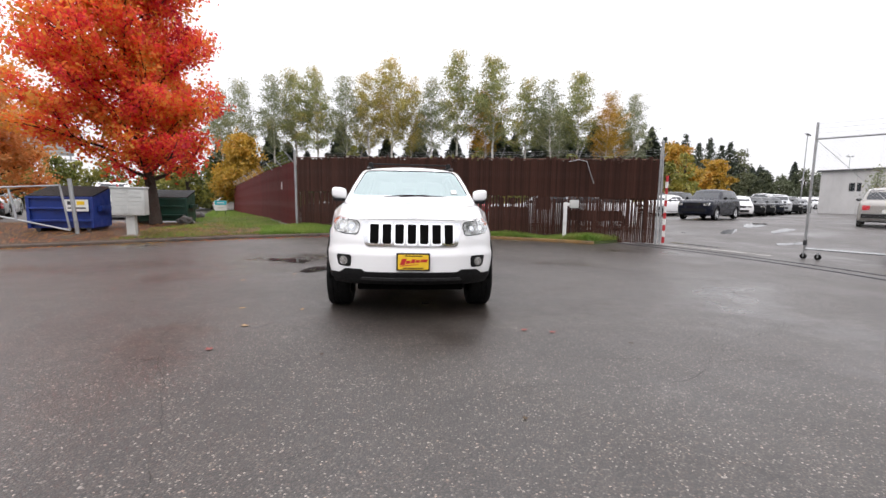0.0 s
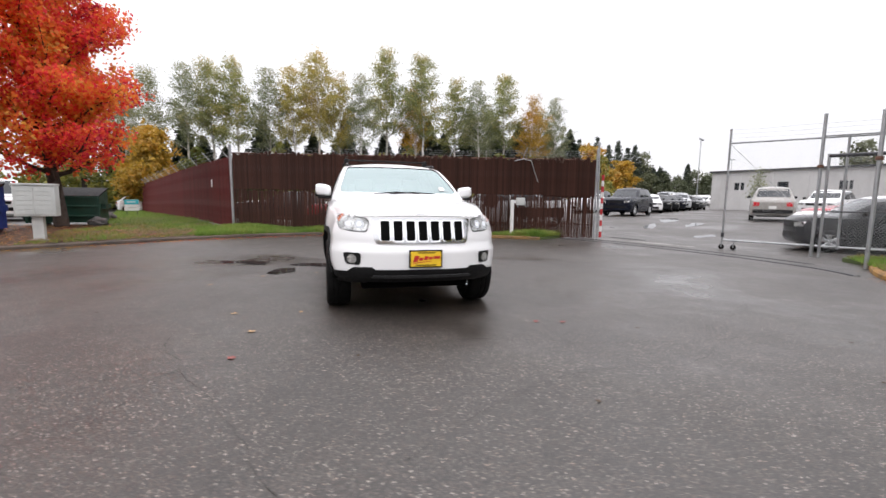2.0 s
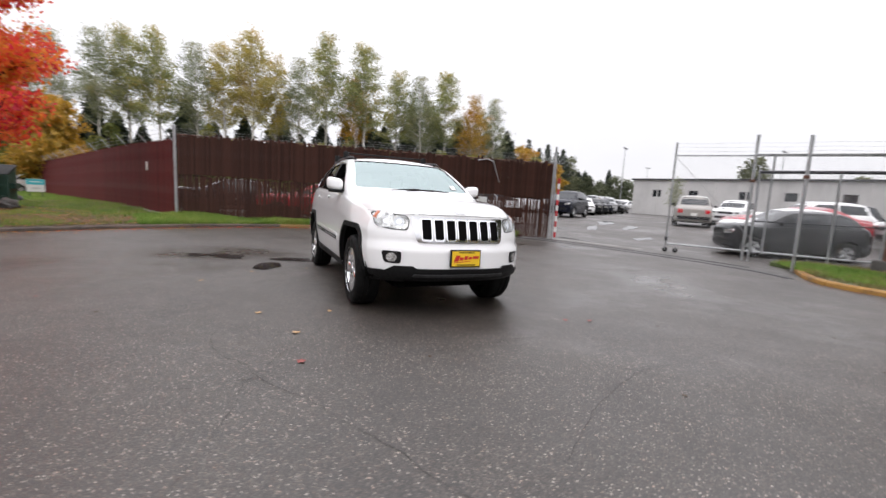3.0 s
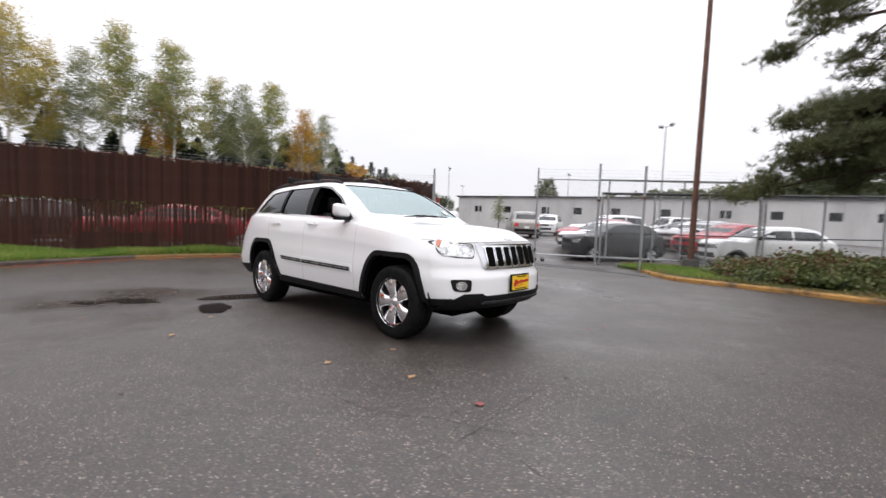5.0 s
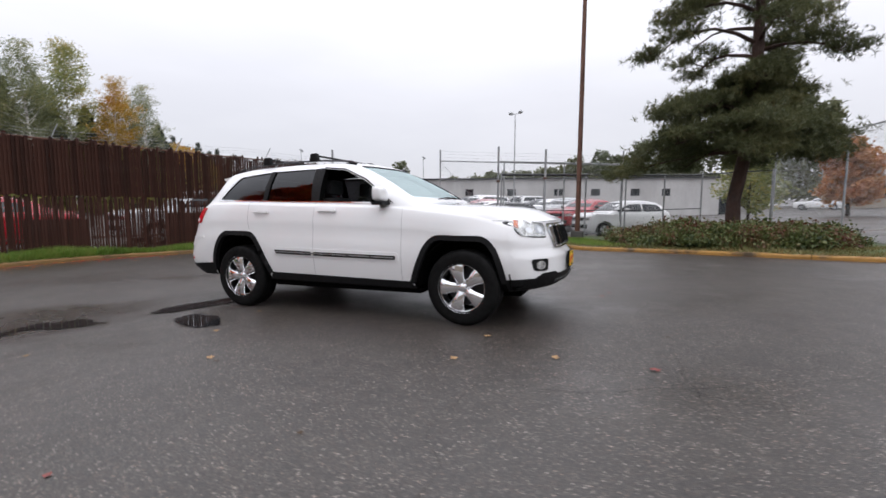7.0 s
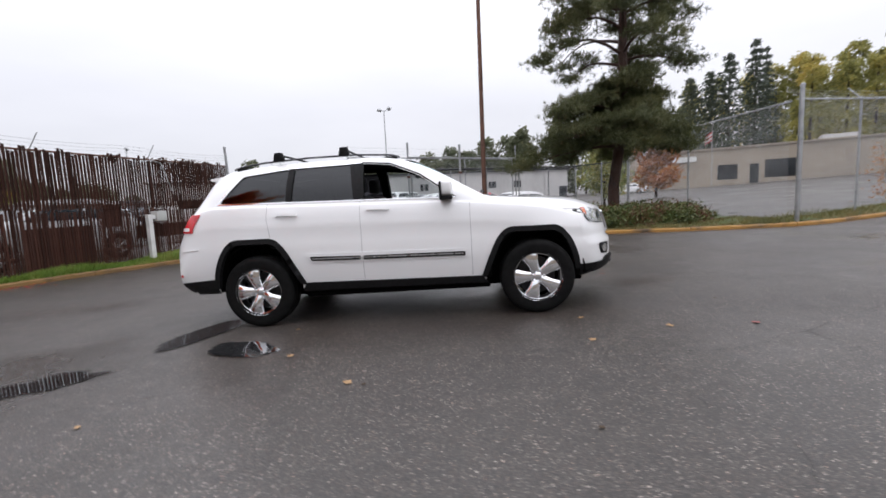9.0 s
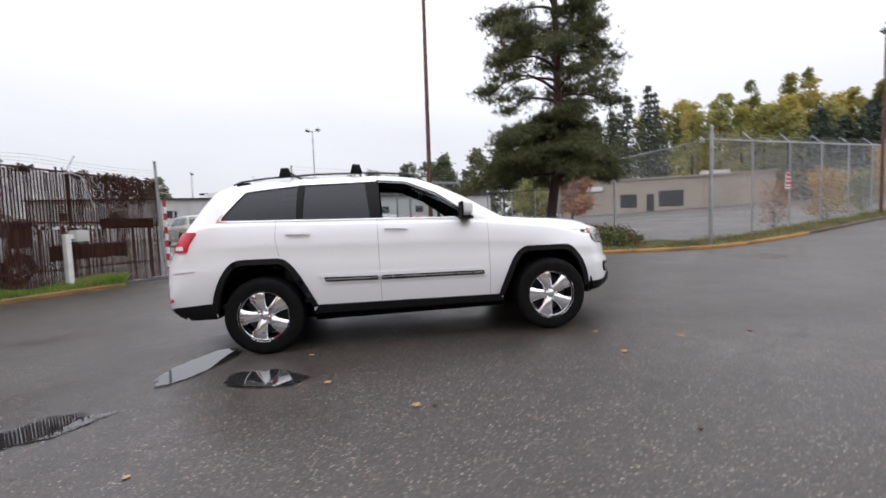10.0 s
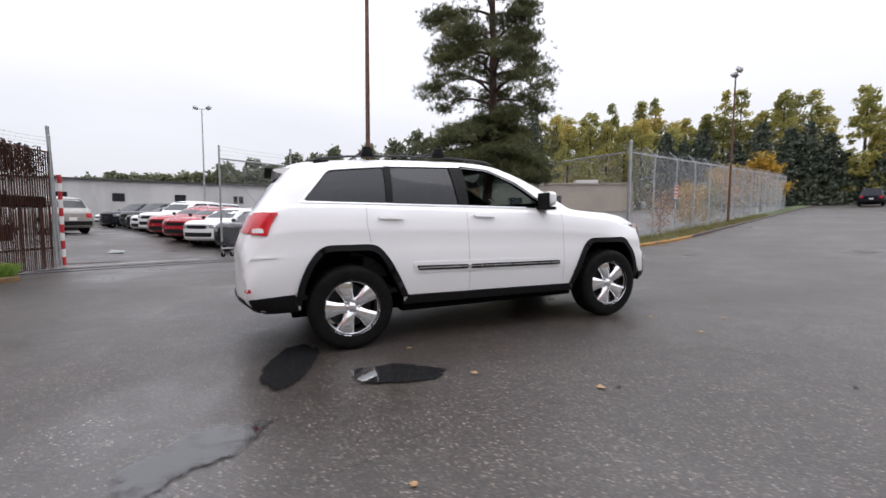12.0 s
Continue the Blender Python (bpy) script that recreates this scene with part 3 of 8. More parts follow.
FENCE_A, FENCE_B, FENCE_END = (-4.05, 9.94), (7.85, 6.55), (-17.6, 40.0)
kf = along(KERB_FENCE, 0.6)
verge_front = [p for p in kf if p[0] > -4.6]
tagged(new("verge", draped(verge_front + [(6.9, 6.95), (7.0, 7.2), FENCE_A, (-5.0, 9.2)], 0.09, "turf", "verge", ripple=0.06)), "strip of wet green turf between kerb and fence", "grass", kind="structure")
litter_front = [p for p in kf if p[0] <= -4.3]
tagged(new("leaf_bed", draped(litter_front + [(-5.0, 9.2), (-6.4, 11.2), (-8.8, 12.6), (-16.5, 11.4), (-17, 6)], 0.08, "soil", "leaf_bed", ripple=0.08)), "earth bed strewn with brown autumn leaves under the maple", "soil", kind="structure")
tagged(new("lawn", draped([(-5.05, 9.25), (-4.2, 10.0), (-10.7, 24.5), (-17.2, 39.2), (-19.5, 39.2), (-13.8, 25.0), (-11.0, 17.2), (-8.9, 12.7), (-6.5, 11.3)], 0.085, "turf", "lawn", ripple=0.08)), "green lawn strip along the dark red fence", "grass", kind="structure")
kp = along(KERB_PINE, 0.6)
island = [p for p in kp if p[1] > -9.4]
tagged(new("planted_island", draped([(9.9, 0.4)] + island + [(6.9, -9.5), (10.6, -9.0), (15.2, -8.3), (15.0, -5.4), (12.4, -1.6), (10.6, 0.7)], 0.09, "turf", "planted_island", ripple=0.1)), "planted island of turf and earth round the pine", "grass", kind="structure")
bank = [p for p in kp if p[1] <= -9.4 and p[1] > -60]
tagged(new("bank", draped(bank + [(p[0] + 1.6, p[1] + 0.5) for p in bank[::-1]], 0.09, "turf", "bank", ripple=0.08)), "narrow grass bank below the tall chain-link fence", "grass", kind="structure")


# ---- puddles, cracks and rail tracks of the gate ----
def blob(cx, cy, rx, ry, turn, seed, n=40, rough=0.35):
    pts = []
    for k in range(n):
        a = 2 * math.pi * k / n
        r = 1 + rough * noise.noise((math.cos(a) * 1.6 + seed, math.sin(a) * 1.6, seed * 0.7)) + 0.5 * rough * noise.noise((math.cos(a) * 5, math.sin(a) * 5, seed))
        u, v = rx * r * math.cos(a), ry * r * math.sin(a)
        pts.append((cx + u * math.cos(turn) - v * math.sin(turn), cy + u * math.sin(turn) + v * math.cos(turn)))
    return pts


def puddle(cx, cy, rx, ry, turn, seed, rough=0.35):
    """A sheet of water that thins out towards its shore."""
    bm = bmesh.new()
    near = cx < 6
    shore = bm.verts.layers.float.new("shore")
    rings = []
    for f, depth in ((1.16, 0.0), (1.0, 0.5), (0.82, 1.0), (0.4, 1.0)):
        ring = []
        for x, y in blob(cx, cy, rx, ry, turn, seed, 56, rough):
            px, py = cx + (x - cx) * f, cy + (y - cy) * f
            v = bm.verts.new((px, py, land(cx, cy) + 0.013 if near and cy < 2.3 else land(px, py) + 0.009))
            v[shore] = depth
            ring.append(v)
        rings.append(ring)
    for a, b in zip(rings, rings[1:]):
        for k in range(56):
            bm.faces.new((a[k], a[(k + 1) % 56], b[(k + 1) % 56], b[k]))
    bm.faces.new(rings[-1])
    bmesh.ops.recalc_face_normals(bm, faces=bm.faces[:])
    if sum(f.normal.z for f in bm.faces) < 0:
        bmesh.ops.reverse_faces(bm, faces=bm.faces[:])
    return tagged(new("puddle", finish(bm, "puddle", "water" if cy < 2.3 or not near else "water_thin")), "shallow rain puddle lying on the asphalt", "puddle", "puddles", "structure")


for row in ((-1.66, 1.27, 0.34, 0.18, 1.25, 1, 0.22), (-1.08, 1.99, 0.50, 0.17, 2.85, 2, 0.25), (-2.32, 2.55, 0.38, 0.20, 2.3, 3, 0.4), (-2.80, 2.72, 0.22, 0.10, 2.2, 5, 0.4),
            (16.0, 12.2, 1.4, 0.35, 0.75, 6, 0.5), (13.0, 10.0, 1.0, 0.22, 0.8, 7, 0.5), (15.0, 9.6, 0.9, 0.25, 0.6, 8, 0.5), (9.0, 6.2, 0.7, 0.10, 2.1, 9, 0.4), (12.5, 6.6, 0.7, 0.2, 0.3, 10, 0.5)):
    puddle(*row)


def crack(points, width, seed):
    rng = random.Random(seed)
    pts = along(points, 0.07)
    bm, rows = bmesh.new(), []
    for i, (x, y) in enumerate(pts):
        a, b = pts[max(i - 1, 0)], pts[min(i + 1, len(pts) - 1)]
        d = Vector((b[0] - a[0], b[1] - a[1])).normalized()
        off = 0.05 * noise.noise((x * 3.1, y * 3.1, seed)) + 0.02 * noise.noise((x * 11, y * 11, seed))
        w = 0.3 * width * rng.uniform(0.1, 1.0)
        x, y = x - d.y * off, y + d.x * off
        rows.append([bm.verts.new((x - d.y * s * w, y + d.x * s * w, land(x, y) + 0.004)) for s in (1, -1)])
    for (a, b), (c, d) in zip(rows, rows[1:]):
        bm.faces.new((a, b, d, c))
    bmesh.ops.recalc_face_normals(bm, faces=bm.faces[:])
    return tagged(new("crack", finish(bm, "crack", "crack")), "thin dark crack in the asphalt", "crack", "cracks", "structure")


for i, (pts, w) in enumerate([([(-1.1, -1.4), (-1.7, -0.3), (-2.4, 0.9), (-2.9, 2.3)], 0.008), ([(-2.3, -3.4), (-1.2, -3.3), (0.2, -3.1), (1.7, -3.5), (3.4, -3.6)], 0.010),
                              ([(-3.0, -5.6), (-2.2, -4.4), (-1.9, -3.3), (-1.3, -2.3)], 0.007), ([(2.4, -5.7), (0.8, -4.2), (0.2, -3.1)], 0.006), ([(4.7, -0.6), (4.0, -2.4), (2.6, -3.3), (2.9, -4.2)], 0.010),
                              ([(-0.6, -4.7), (0.6, -4.0), (1.9, -3.9), (3.2, -2.4)], 0.008), ([(3.3, 1.2), (4.2, -0.2), (5.6, -1.4), (6.6, -2.6)], 0.010), ([(-3.4, 3.4), (-4.2, 4.6), (-4.9, 6.1)], 0.007), ([(-2.18, -2.13), (-2.17, -2.64), (-1.85, -3.36), (-1.41, -4.18), (-0.95, -5.26), (-0.4, -6.8)], 0.011), ([(-2.2, -2.05), (-2.74, -2.01), (-2.97, -2.01), (-3.24, -2.18), (-3.7, -2.1)], 0.009), ([(-6.2, -1.2), (-5.1, 0.6), (-4.6, 2.0), (-4.1, 3.9)], 0.008)]):
    crack(pts, w, i + 1)


def strip(points, width, up, material, name, label, category):
    pts = along(points, 0.3)
    bm, rows = bmesh.new(), []
    for i, (x, y) in enumerate(pts):
        a, b = pts[max(i - 1, 0)], pts[min(i + 1, len(pts) - 1)]
        d = Vector((b[0] - a[0], b[1] - a[1])).normalized()
        rows.append([bm.verts.new((x - d.y * s * width, y + d.x * s * width, land(x, y) + h)) for s, h in ((1.2, -0.03), (1, up), (-1, up), (-1.2, -0.03))])
    for a, b in zip(rows, rows[1:]):
        for k in range(3):
            bm.faces.new((a[k], a[k + 1], b[k + 1], b[k]))
    bmesh.ops.recalc_face_normals(bm, faces=bm.faces[:])
    if sum(f.normal.z for f in bm.faces) < 0:
        bmesh.ops.reverse_faces(bm, faces=bm.faces[:])
    return tagged(new(name, finish(bm, name, material)), label, category, kind="structure")


strip([(6.7, 6.75), (7.8, 5.0), (8.25, 3.2), (8.35, 1.4), (8.2, -0.2), (7.8, -1.2)], 0.05, 0.012, "dark_steel", "gate_track", "dark steel gate track let into the asphalt", "track")
strip([(7.3, 6.75), (8.3, 5.1), (8.75, 3.3), (8.85, 1.5), (8.75, 0.2)], 0.04, 0.012, "dark_steel", "gate_track", "dark steel gate track let into the asphalt", "track")
strip([(7.8, 6.7), (8.9, 5.2), (9.5, 3.6)], 0.07, 0.008, "concrete", "gate_sill", "pale worn concrete strip along the gate track", "concrete")


# ---- buildings ----
def wall_frame(a, b):
    """A pose with x along the wall from a to b and y to its back."""
    d = Vector((b[0] - a[0], b[1] - a[1], 0))
    return Matrix.Translation((a[0], a[1], 0)) @ Matrix.Rotation(math.atan2(d.y, d.x), 4, "Z"), d.length


def building(name, label, a, b, depth, z0, z1, material, openings, trim=True, parapet=0.25):
    """A long hall; openings: (along, width, low, high, kind)."""
    m, length = wall_frame(a, b)
    root = thing(name, label, "building", m)
    spans = sorted(openings)
    wall = carved(boxes((0, 0, z0, length, 0.3, z1)), [prism([(o, lo), (o + w, lo), (o + w, hi), (o, hi)], -0.2, 0.5, "y") for o, w, lo, hi, _ in spans])
    part("wall", wall, material, root)
    part("side_wall", boxes((0, 0.3, z0, 0.3, depth, z1), (length - 0.3, 0.3, z0, length, depth, z1), (0.3, depth - 0.3, z0, length - 0.3, depth, z1)), material, root)
    part("roof", boxes((-0.25, -0.25, z1, length + 0.25, depth + 0.25, z1 + parapet)), "roof_dark" if trim else material, root, "flat dark roof edge")
    for o, w, lo, hi, kind in spans:
        win = part("window" if kind == "w" else "door", boxes((o, 0.05, lo, o + 0.08, 0.15, hi), (o + w - 0.08, 0.05, lo, o + w, 0.15, hi), (o + 0.08, 0.05, hi - 0.08, o + w - 0.08, 0.15, hi), (o + 0.08, 0.05, lo, o + w - 0.08, 0.15, lo + 0.08)), "dark_steel", root)
        part("pane", boxes((o + 0.08, 0.09, lo + 0.08, o + w - 0.08, 0.11, hi - 0.08)), "pane_dark", win)
    return root


rng_b = random.Random(4)
ops = [(3.0 + 4.4 * i + rng_b.uniform(-1, 1), 1.0, 2.4, 3.2, "w") for i in range(10)] + [(48.0, 1.1, 0.2, 2.3, "d")]
white_hall = building("warehouse", "long low off-white warehouse with small dark windows", (41.5, 34.5), (52.0, -13.5), 14, -0.4, 4.35, "wall_white", ops, True, 0.16)
mw, lw = wall_frame((41.5, 34.5), (52.0, -13.5))
for i in range(1, 16):
    part("pilaster", boxes((lw * i / 16 - 0.06, -0.06, -0.4, lw * i / 16 + 0.06, -0.002, 4.2)), "wall_white", white_hall)
# unseen plain walls, added to darken the low sky in glossy reflections
for nm, a, b in (("wall_south", (-27.0, -29.0), (-2.0, -31.0)), ("wall_west", (-27.0, 13.0), (-27.0, -29.5))):
    mw2, lw2 = wall_frame(a, b)
    tagged(new(nm, finish(boxes((0, 0, -0.3, lw2, 0.3, 7.0)), nm, "wall_tan")), "plain tan unseen wall added to darken reflections beside the lot", "wall", kind="structure").matrix_basis = mw2
tan_ops = [(1.0, 1.6, 2.2, 3.9, "w"), (4.0, 2.2, 2.2, 3.9, "w"), (11.4, 2.3, 2.2, 4.2, "w"), (15.0, 1.0, 1.6, 4.1, "d"), (16.6, 3.2, 2.2, 4.5, "w")]
tan_hall = building("office_building", "flat-roofed tan office building with dark shop windows", (63.0, -25.0), (47.0, -51.0), 16, 0.6, 6.3, "wall_tan", tan_ops, False, 0.2)
part("sign_board", boxes((5.4, -0.25, 4.9, 8.9, -0.05, 5.6)), "white_trim", tan_hall, "white blank sign board")
for row in ((0.6, -1.1, 4.0, 6.6, -0.02, 4.12),):
    part("awning", boxes(row), "roof_dark", tan_hall, "dark awning")
part("roof_unit", boxes((22.5, 4, 6.5, 26.0, 8, 7.3)), "wall_white", tan_hall, "white roof ventilator box")
far_hall = building("far_building", "low dark far building under the trees", (20.5, 108.0), (74.0, 96.0), 12, -0.3, 3.8, "wall_white", [(6 + 8 * i, 4, 0.6, 2.6, "w") for i in range(5)], True, 0.5)


# ---- vehicles ----
def eased(table, y):
    """Values between the stations of a table, gliding smoothly."""
    for i in range(len(table) - 1):
        a, b = table[i], table[i + 1]
        if y <= b[0]:
            break
    p, n = table[max(i - 1, 0)], table[min(i + 2, len(table) - 1)]
    h = b[0] - a[0]
    t = min(1.0, max(0.0, (y - a[0]) / h))
    out = []
    for k in range(1, len(a)):
        d = (b[k] - a[k]) / h
        d0 = (a[k] - p[k]) / (a[0] - p[0]) if a is not p else d
        d1 = (n[k] - b[k]) / (n[0] - b[0]) if n is not b else d
        m0 = 0 if d0 * d <= 0 else math.copysign(min(abs((d0 + d) / 2), 3 * abs(d), 3 * abs(d0)), d)
        m1 = 0 if d1 * d <= 0 else math.copysign(min(abs((d1 + d) / 2), 3 * abs(d), 3 * abs(d1)), d)
        out.append(a[k] * (1 + 2 * t) * (1 - t) ** 2 + b[k] * t * t * (3 - 2 * t) + h * (t * (1 - t) ** 2 * m0 - t * t * (1 - t) * m1))
    return out


def car_shell(table, stations=60, across=9, warp=None, crease=0.0):
    """The closed skin of a car. table rows: y, low z, sill half width, widest half width, belt z and half width, roof edge z and half width, top z."""
    y0, y1 = table[0][0], table[-1][0]
    ys = sorted({round(y0 + (y1 - y0) * (0.5 - 0.5 * math.cos(math.pi * i / stations)) * 0.5 + (y1 - y0) * i / stations * 0.5, 5) for i in range(stations + 1)})
    bm, rings = bmesh.new(), []
    for y in ys:
        zb, xsill, xs, zbelt, xbelt, zre, xre, zc = eased(table, y)
        bottom = [((xsill - 0.05) * k / across, zb) for k in range(across)]
        mid = zb + (zbelt - zb) * 0.42
        side = [(xsill - 0.05, zb), (xsill - 0.012, zb + 0.015), (xsill, zb + 0.05)]
        for f in (0.18, 0.36, 0.54, 0.72, 0.88, 1.0):
            z = zb + 0.05 + (mid - zb - 0.05) * f
            side.append((xsill + (xs - xsill) * math.sin(f * math.pi / 2), z))
        for f in (0.15, 0.3, 0.45, 0.58, 0.64, 0.7, 0.8, 0.9):
            z = mid + (zbelt - 0.035 - mid) * f
            side.append((xs - (xs - xbelt - 0.012) * f ** 2.2 - crease * max(0.0, 1 - abs(f - 0.42) / 0.2), z))
        side += [(xbelt + 0.006, zbelt - 0.03), (xbelt - 0.004, zbelt - 0.008), (xbelt - 0.02, zbelt)]
        xa, za = xbelt - 0.022, zbelt + 0.002
        for f in (0.02, 0.15, 0.3, 0.45, 0.6, 0.75, 0.88):
            bow = 0.03 * math.sin(math.pi * f) * min(1.0, max(0.0, (zre - zbelt) / 0.4))
            side.append((xa + (xre - xa) * f + bow, za + (zre - za) * f))
        top = []
        for k in range(across + 1):
            a = k / across
            top.append((xre * (1 - a), zre + (zc - zre) * math.sin(min(1.0, a * 1.0) * math.pi / 2) ** 0.75))
        prof = bottom + side + top
        rings.append([bm.verts.new((x, y, z)) for x, z in prof])
        counts = (len(bottom), len(side), len(top))
    nb, ns, ntop = counts
    n = nb + ns + ntop
    for a, b in zip(rings, rings[1:]):
        for i in range(n - 1):
            bm.faces.new((a[i], a[i + 1], b[i + 1], b[i]))
    for ring, y in ((rings[0], ys[0]), (rings[-1], ys[-1])):
        rows = []
        for j in range(ns + 1):
            outer = ring[nb + j]
            row = [outer]
            for k in range(1, across + 1):
                if j == 0:
                    row.append(ring[nb - k])
                elif j == ns:
                    row.append(ring[nb + ns + k])
                else:
                    f = 1 - k / across
                    rise = ring[nb + ns + k].co.z - ring[nb + ns].co.z
                    row.append(bm.verts.new((outer.co.x * f, y, outer.co.z + rise * (j / ns) ** 2)))
            rows.append(row)
        for a, b in zip(rows, rows[1:]):
            for k in range(across):
                bm.faces.new((a[k], a[k + 1], b[k + 1], b[k]))
    bmesh.ops.mirror(bm, geom=bm.verts[:] + bm.edges[:] + bm.faces[:], matrix=Matrix(), merge_dist=0.0005, axis="X")
    bmesh.ops.remove_doubles(bm, verts=bm.verts[:], dist=0.0006)
    if warp:
        for v in bm.verts:
            v.co = Vector(warp(*v.co))
    bmesh.ops.recalc_face_normals(bm, faces=bm.faces[:])
    return bm


def rounded(poly, r=0.03, n=4):
    """A polygon with rounded corners."""
    out, m = [], len(poly)
    for i in range(m):
        p, a, b = (Vector((*poly[k % m], 0)) for k in (i, i - 1, i + 1))
        u, v = (a - p), (b - p)
        d = min(r, u.length * 0.45, v.length * 0.45)
        s, e = p + u.normalized() * d, p + v.normalized() * d
        for k in range(n + 1):
            t = k / n
            q = s * (1 - t) ** 2 + p * 2 * t * (1 - t) + e * t * t
            out.append((q.x, q.y))
    return out


class Skin:
    """The outer skin of a car, on which panels can be laid."""

    def __init__(self, bm):
        from mathutils.bvhtree import BVHTree
        self.tree = BVHTree.FromBMesh(bm)

    def panel(self, poly, axis, side, off, thick, cell=0.06, holes=()):
        """A plate with the outline poly, seen along an axis from one side, laid off metres above the skin."""
        bm = bmesh.new()
        bm.faces.new([bm.verts.new((u, v, 0)) for u, v in poly])
        for ax in (0, 1):
            lo, hi = min(p[ax] for p in poly), max(p[ax] for p in poly)
            k = math.floor(lo / cell) + 1
            while k * cell < hi - 1e-4:
                co, no = [0, 0, 0], [0, 0, 0]
                co[ax], no[ax] = k * cell, 1
                bmesh.ops.bisect_plane(bm, geom=bm.faces[:] + bm.edges[:] + bm.verts[:], plane_co=co, plane_no=no)
                k += 1
        bmesh.ops.remove_doubles(bm, verts=bm.verts[:], dist=1e-4)
        hits, lost = {}, []
        for v in bm.verts:
            u, w = v.co.x, v.co.y
            if axis == "x":
                start, way = Vector((5 * side, u, w)), Vector((-side, 0, 0))
            elif axis == "y":
                start, way = Vector((u, 5 * side, w)), Vector((0, -side, 0))
            else:
                start, way = Vector((u, w, 5)), Vector((0, 0, -1))
            p, nrm, _, _ = self.tree.ray_cast(start, way)
            if p is None:
                lost.append(v)
                continue
            if nrm.dot(way) > 0:
                nrm = -nrm
            hits[v] = (p, nrm)
        for v in lost:
            near = min(hits, key=lambda h: (h.co.x - v.co.x) ** 2 + (h.co.y - v.co.y) ** 2)
            p, nrm = hits[near]
            q = p.copy()
            if axis == "x":
                q.y, q.z = v.co.x, v.co.y
            elif axis == "y":
                q.x, q.z = v.co.x, v.co.y
            hits[v] = (q, nrm)
        for v, (p, nrm) in hits.items():
            v.co = p + nrm * off
        if thick:
            ways = {v: hits[v][1] for v in bm.verts}
            top = bm.faces[:]
            rim = [e for e in bm.edges if e.is_boundary]
            r = bmesh.ops.extrude_edge_only(bm, edges=rim)["geom"]
            lower = [g for g in r if isinstance(g, bmesh.types.BMVert)]
            for g in lower:
                mate = min((e.other_vert(g) for e in g.link_edges if e.other_vert(g) in ways), key=lambda o: (o.co - g.co).length)
                g.co = g.co - ways[mate] * thick
        bmesh.ops.recalc_face_normals(bm, faces=bm.faces[:])
        return bm


def wheel(parent, at, radius, width, rim_r, spokes=5, bright="chrome", side=-1, detail=True, turn=0.3):
    """A wheel: tyre with tread, rim, spokes, hub cap and nuts; side is the way its face looks along x."""
    root = part("wheel", turned([(rim_r * 0.97, -width * 0.42), (rim_r * 0.97, width * 0.42), (rim_r * 1.02, width * 0.46), (rim_r * 1.06, width * 0.47), (radius * 0.84, width * 0.5), (radius * 0.94, width * 0.47), (radius * 0.985, width * 0.40), (radius, width * 0.30), (radius, width * 0.22), (radius * 0.982, width * 0.2), (radius * 0.982, width * 0.17), (radius, width * 0.15), (radius, width * 0.02), (radius * 0.982, 0.0), (radius * 0.982, -width * 0.02), (radius, -width * 0.04), (radius, -width * 0.30), (radius * 0.985, -width * 0.40), (radius * 0.94, -width * 0.47), (radius * 0.84, -width * 0.5), (rim_r * 1.06, -width * 0.47)], 56 if detail else 28), "rubber", parent, "black tyre on its wheel", True, 40, at @ Matrix.Rotation(turn, 4, "X") @ (Matrix.Rotation(math.pi, 4, "Z") if side < 0 else Matrix()))
    w = width
    part("rim", turned([(rim_r * 1.03, w * 0.47), (rim_r * 1.03, w * 0.43), (rim_r * 0.95, w * 0.40), (rim_r * 0.90, w * 0.2), (rim_r * 0.88, -w * 0.35), (rim_r * 0.98, -w * 0.42), (rim_r * 0.985, w * 0.4)], 48 if detail else 24), bright, root, "bright metal rim", True, 40)
    part("brake_disc", turned([(0.03, -w * 0.02), (rim_r * 0.80, -w * 0.02), (rim_r * 0.80, -w * 0.12), (0.03, -w * 0.12)], 24), "cabin", root, "dark brake disc", True)
    for k in range(spokes):
        a = 2 * math.pi * k / spokes
        bm = bmesh.new()
        rows = []
        for r, half, h, dish in ((rim_r * 0.13, rim_r * 0.20, 0.05, 0.34), (rim_r * 0.30, rim_r * 0.20, 0.05, 0.40), (rim_r * 0.52, rim_r * 0.235, 0.048, 0.435), (rim_r * 0.78, rim_r * 0.32, 0.045, 0.44), (rim_r * 0.97, rim_r * 0.38, 0.035, 0.40)):
            top = w * dish
            prof = [(-half, top - h), (-half, top - 0.024), (-half * 0.84, top - 0.009), (-half * 0.45, top), (half * 0.45, top), (half * 0.84, top - 0.009), (half, top - 0.024), (half, top - h)]
            rows.append([bm.verts.new((hh, r * math.cos(a) - t * math.sin(a), r * math.sin(a) + t * math.cos(a))) for t, hh in prof])
        for p, q in zip(rows, rows[1:]):
            for i in range(8):
                bm.faces.new((p[i], p[(i + 1) % 8], q[(i + 1) % 8], q[i]))
        bm.faces.new(rows[0])
        bm.faces.new(rows[-1][::-1])
        bmesh.ops.recalc_face_normals(bm, faces=bm.faces[:])
        part("spoke", bm, bright, root, smooth=True, angle=62)
    part("hub_cap", turned([(0.001, w * 0.43), (rim_r * 0.12, w * 0.425), (rim_r * 0.16, w * 0.40), (rim_r * 0.17, w * 0.3), (0.001, w * 0.3)], 20), bright, root, smooth=True)
    if detail:
        for k in range(5):
            a = 2 * math.pi * (k + 0.5) / 5
            part("wheel_nut", tube([(w * 0.30, rim_r * 0.27 * math.cos(a), rim_r * 0.27 * math.sin(a)), (w * 0.40, rim_r * 0.27 * math.cos(a), rim_r * 0.27 * math.sin(a))], 0.012, 6), "silver", root)
    return root


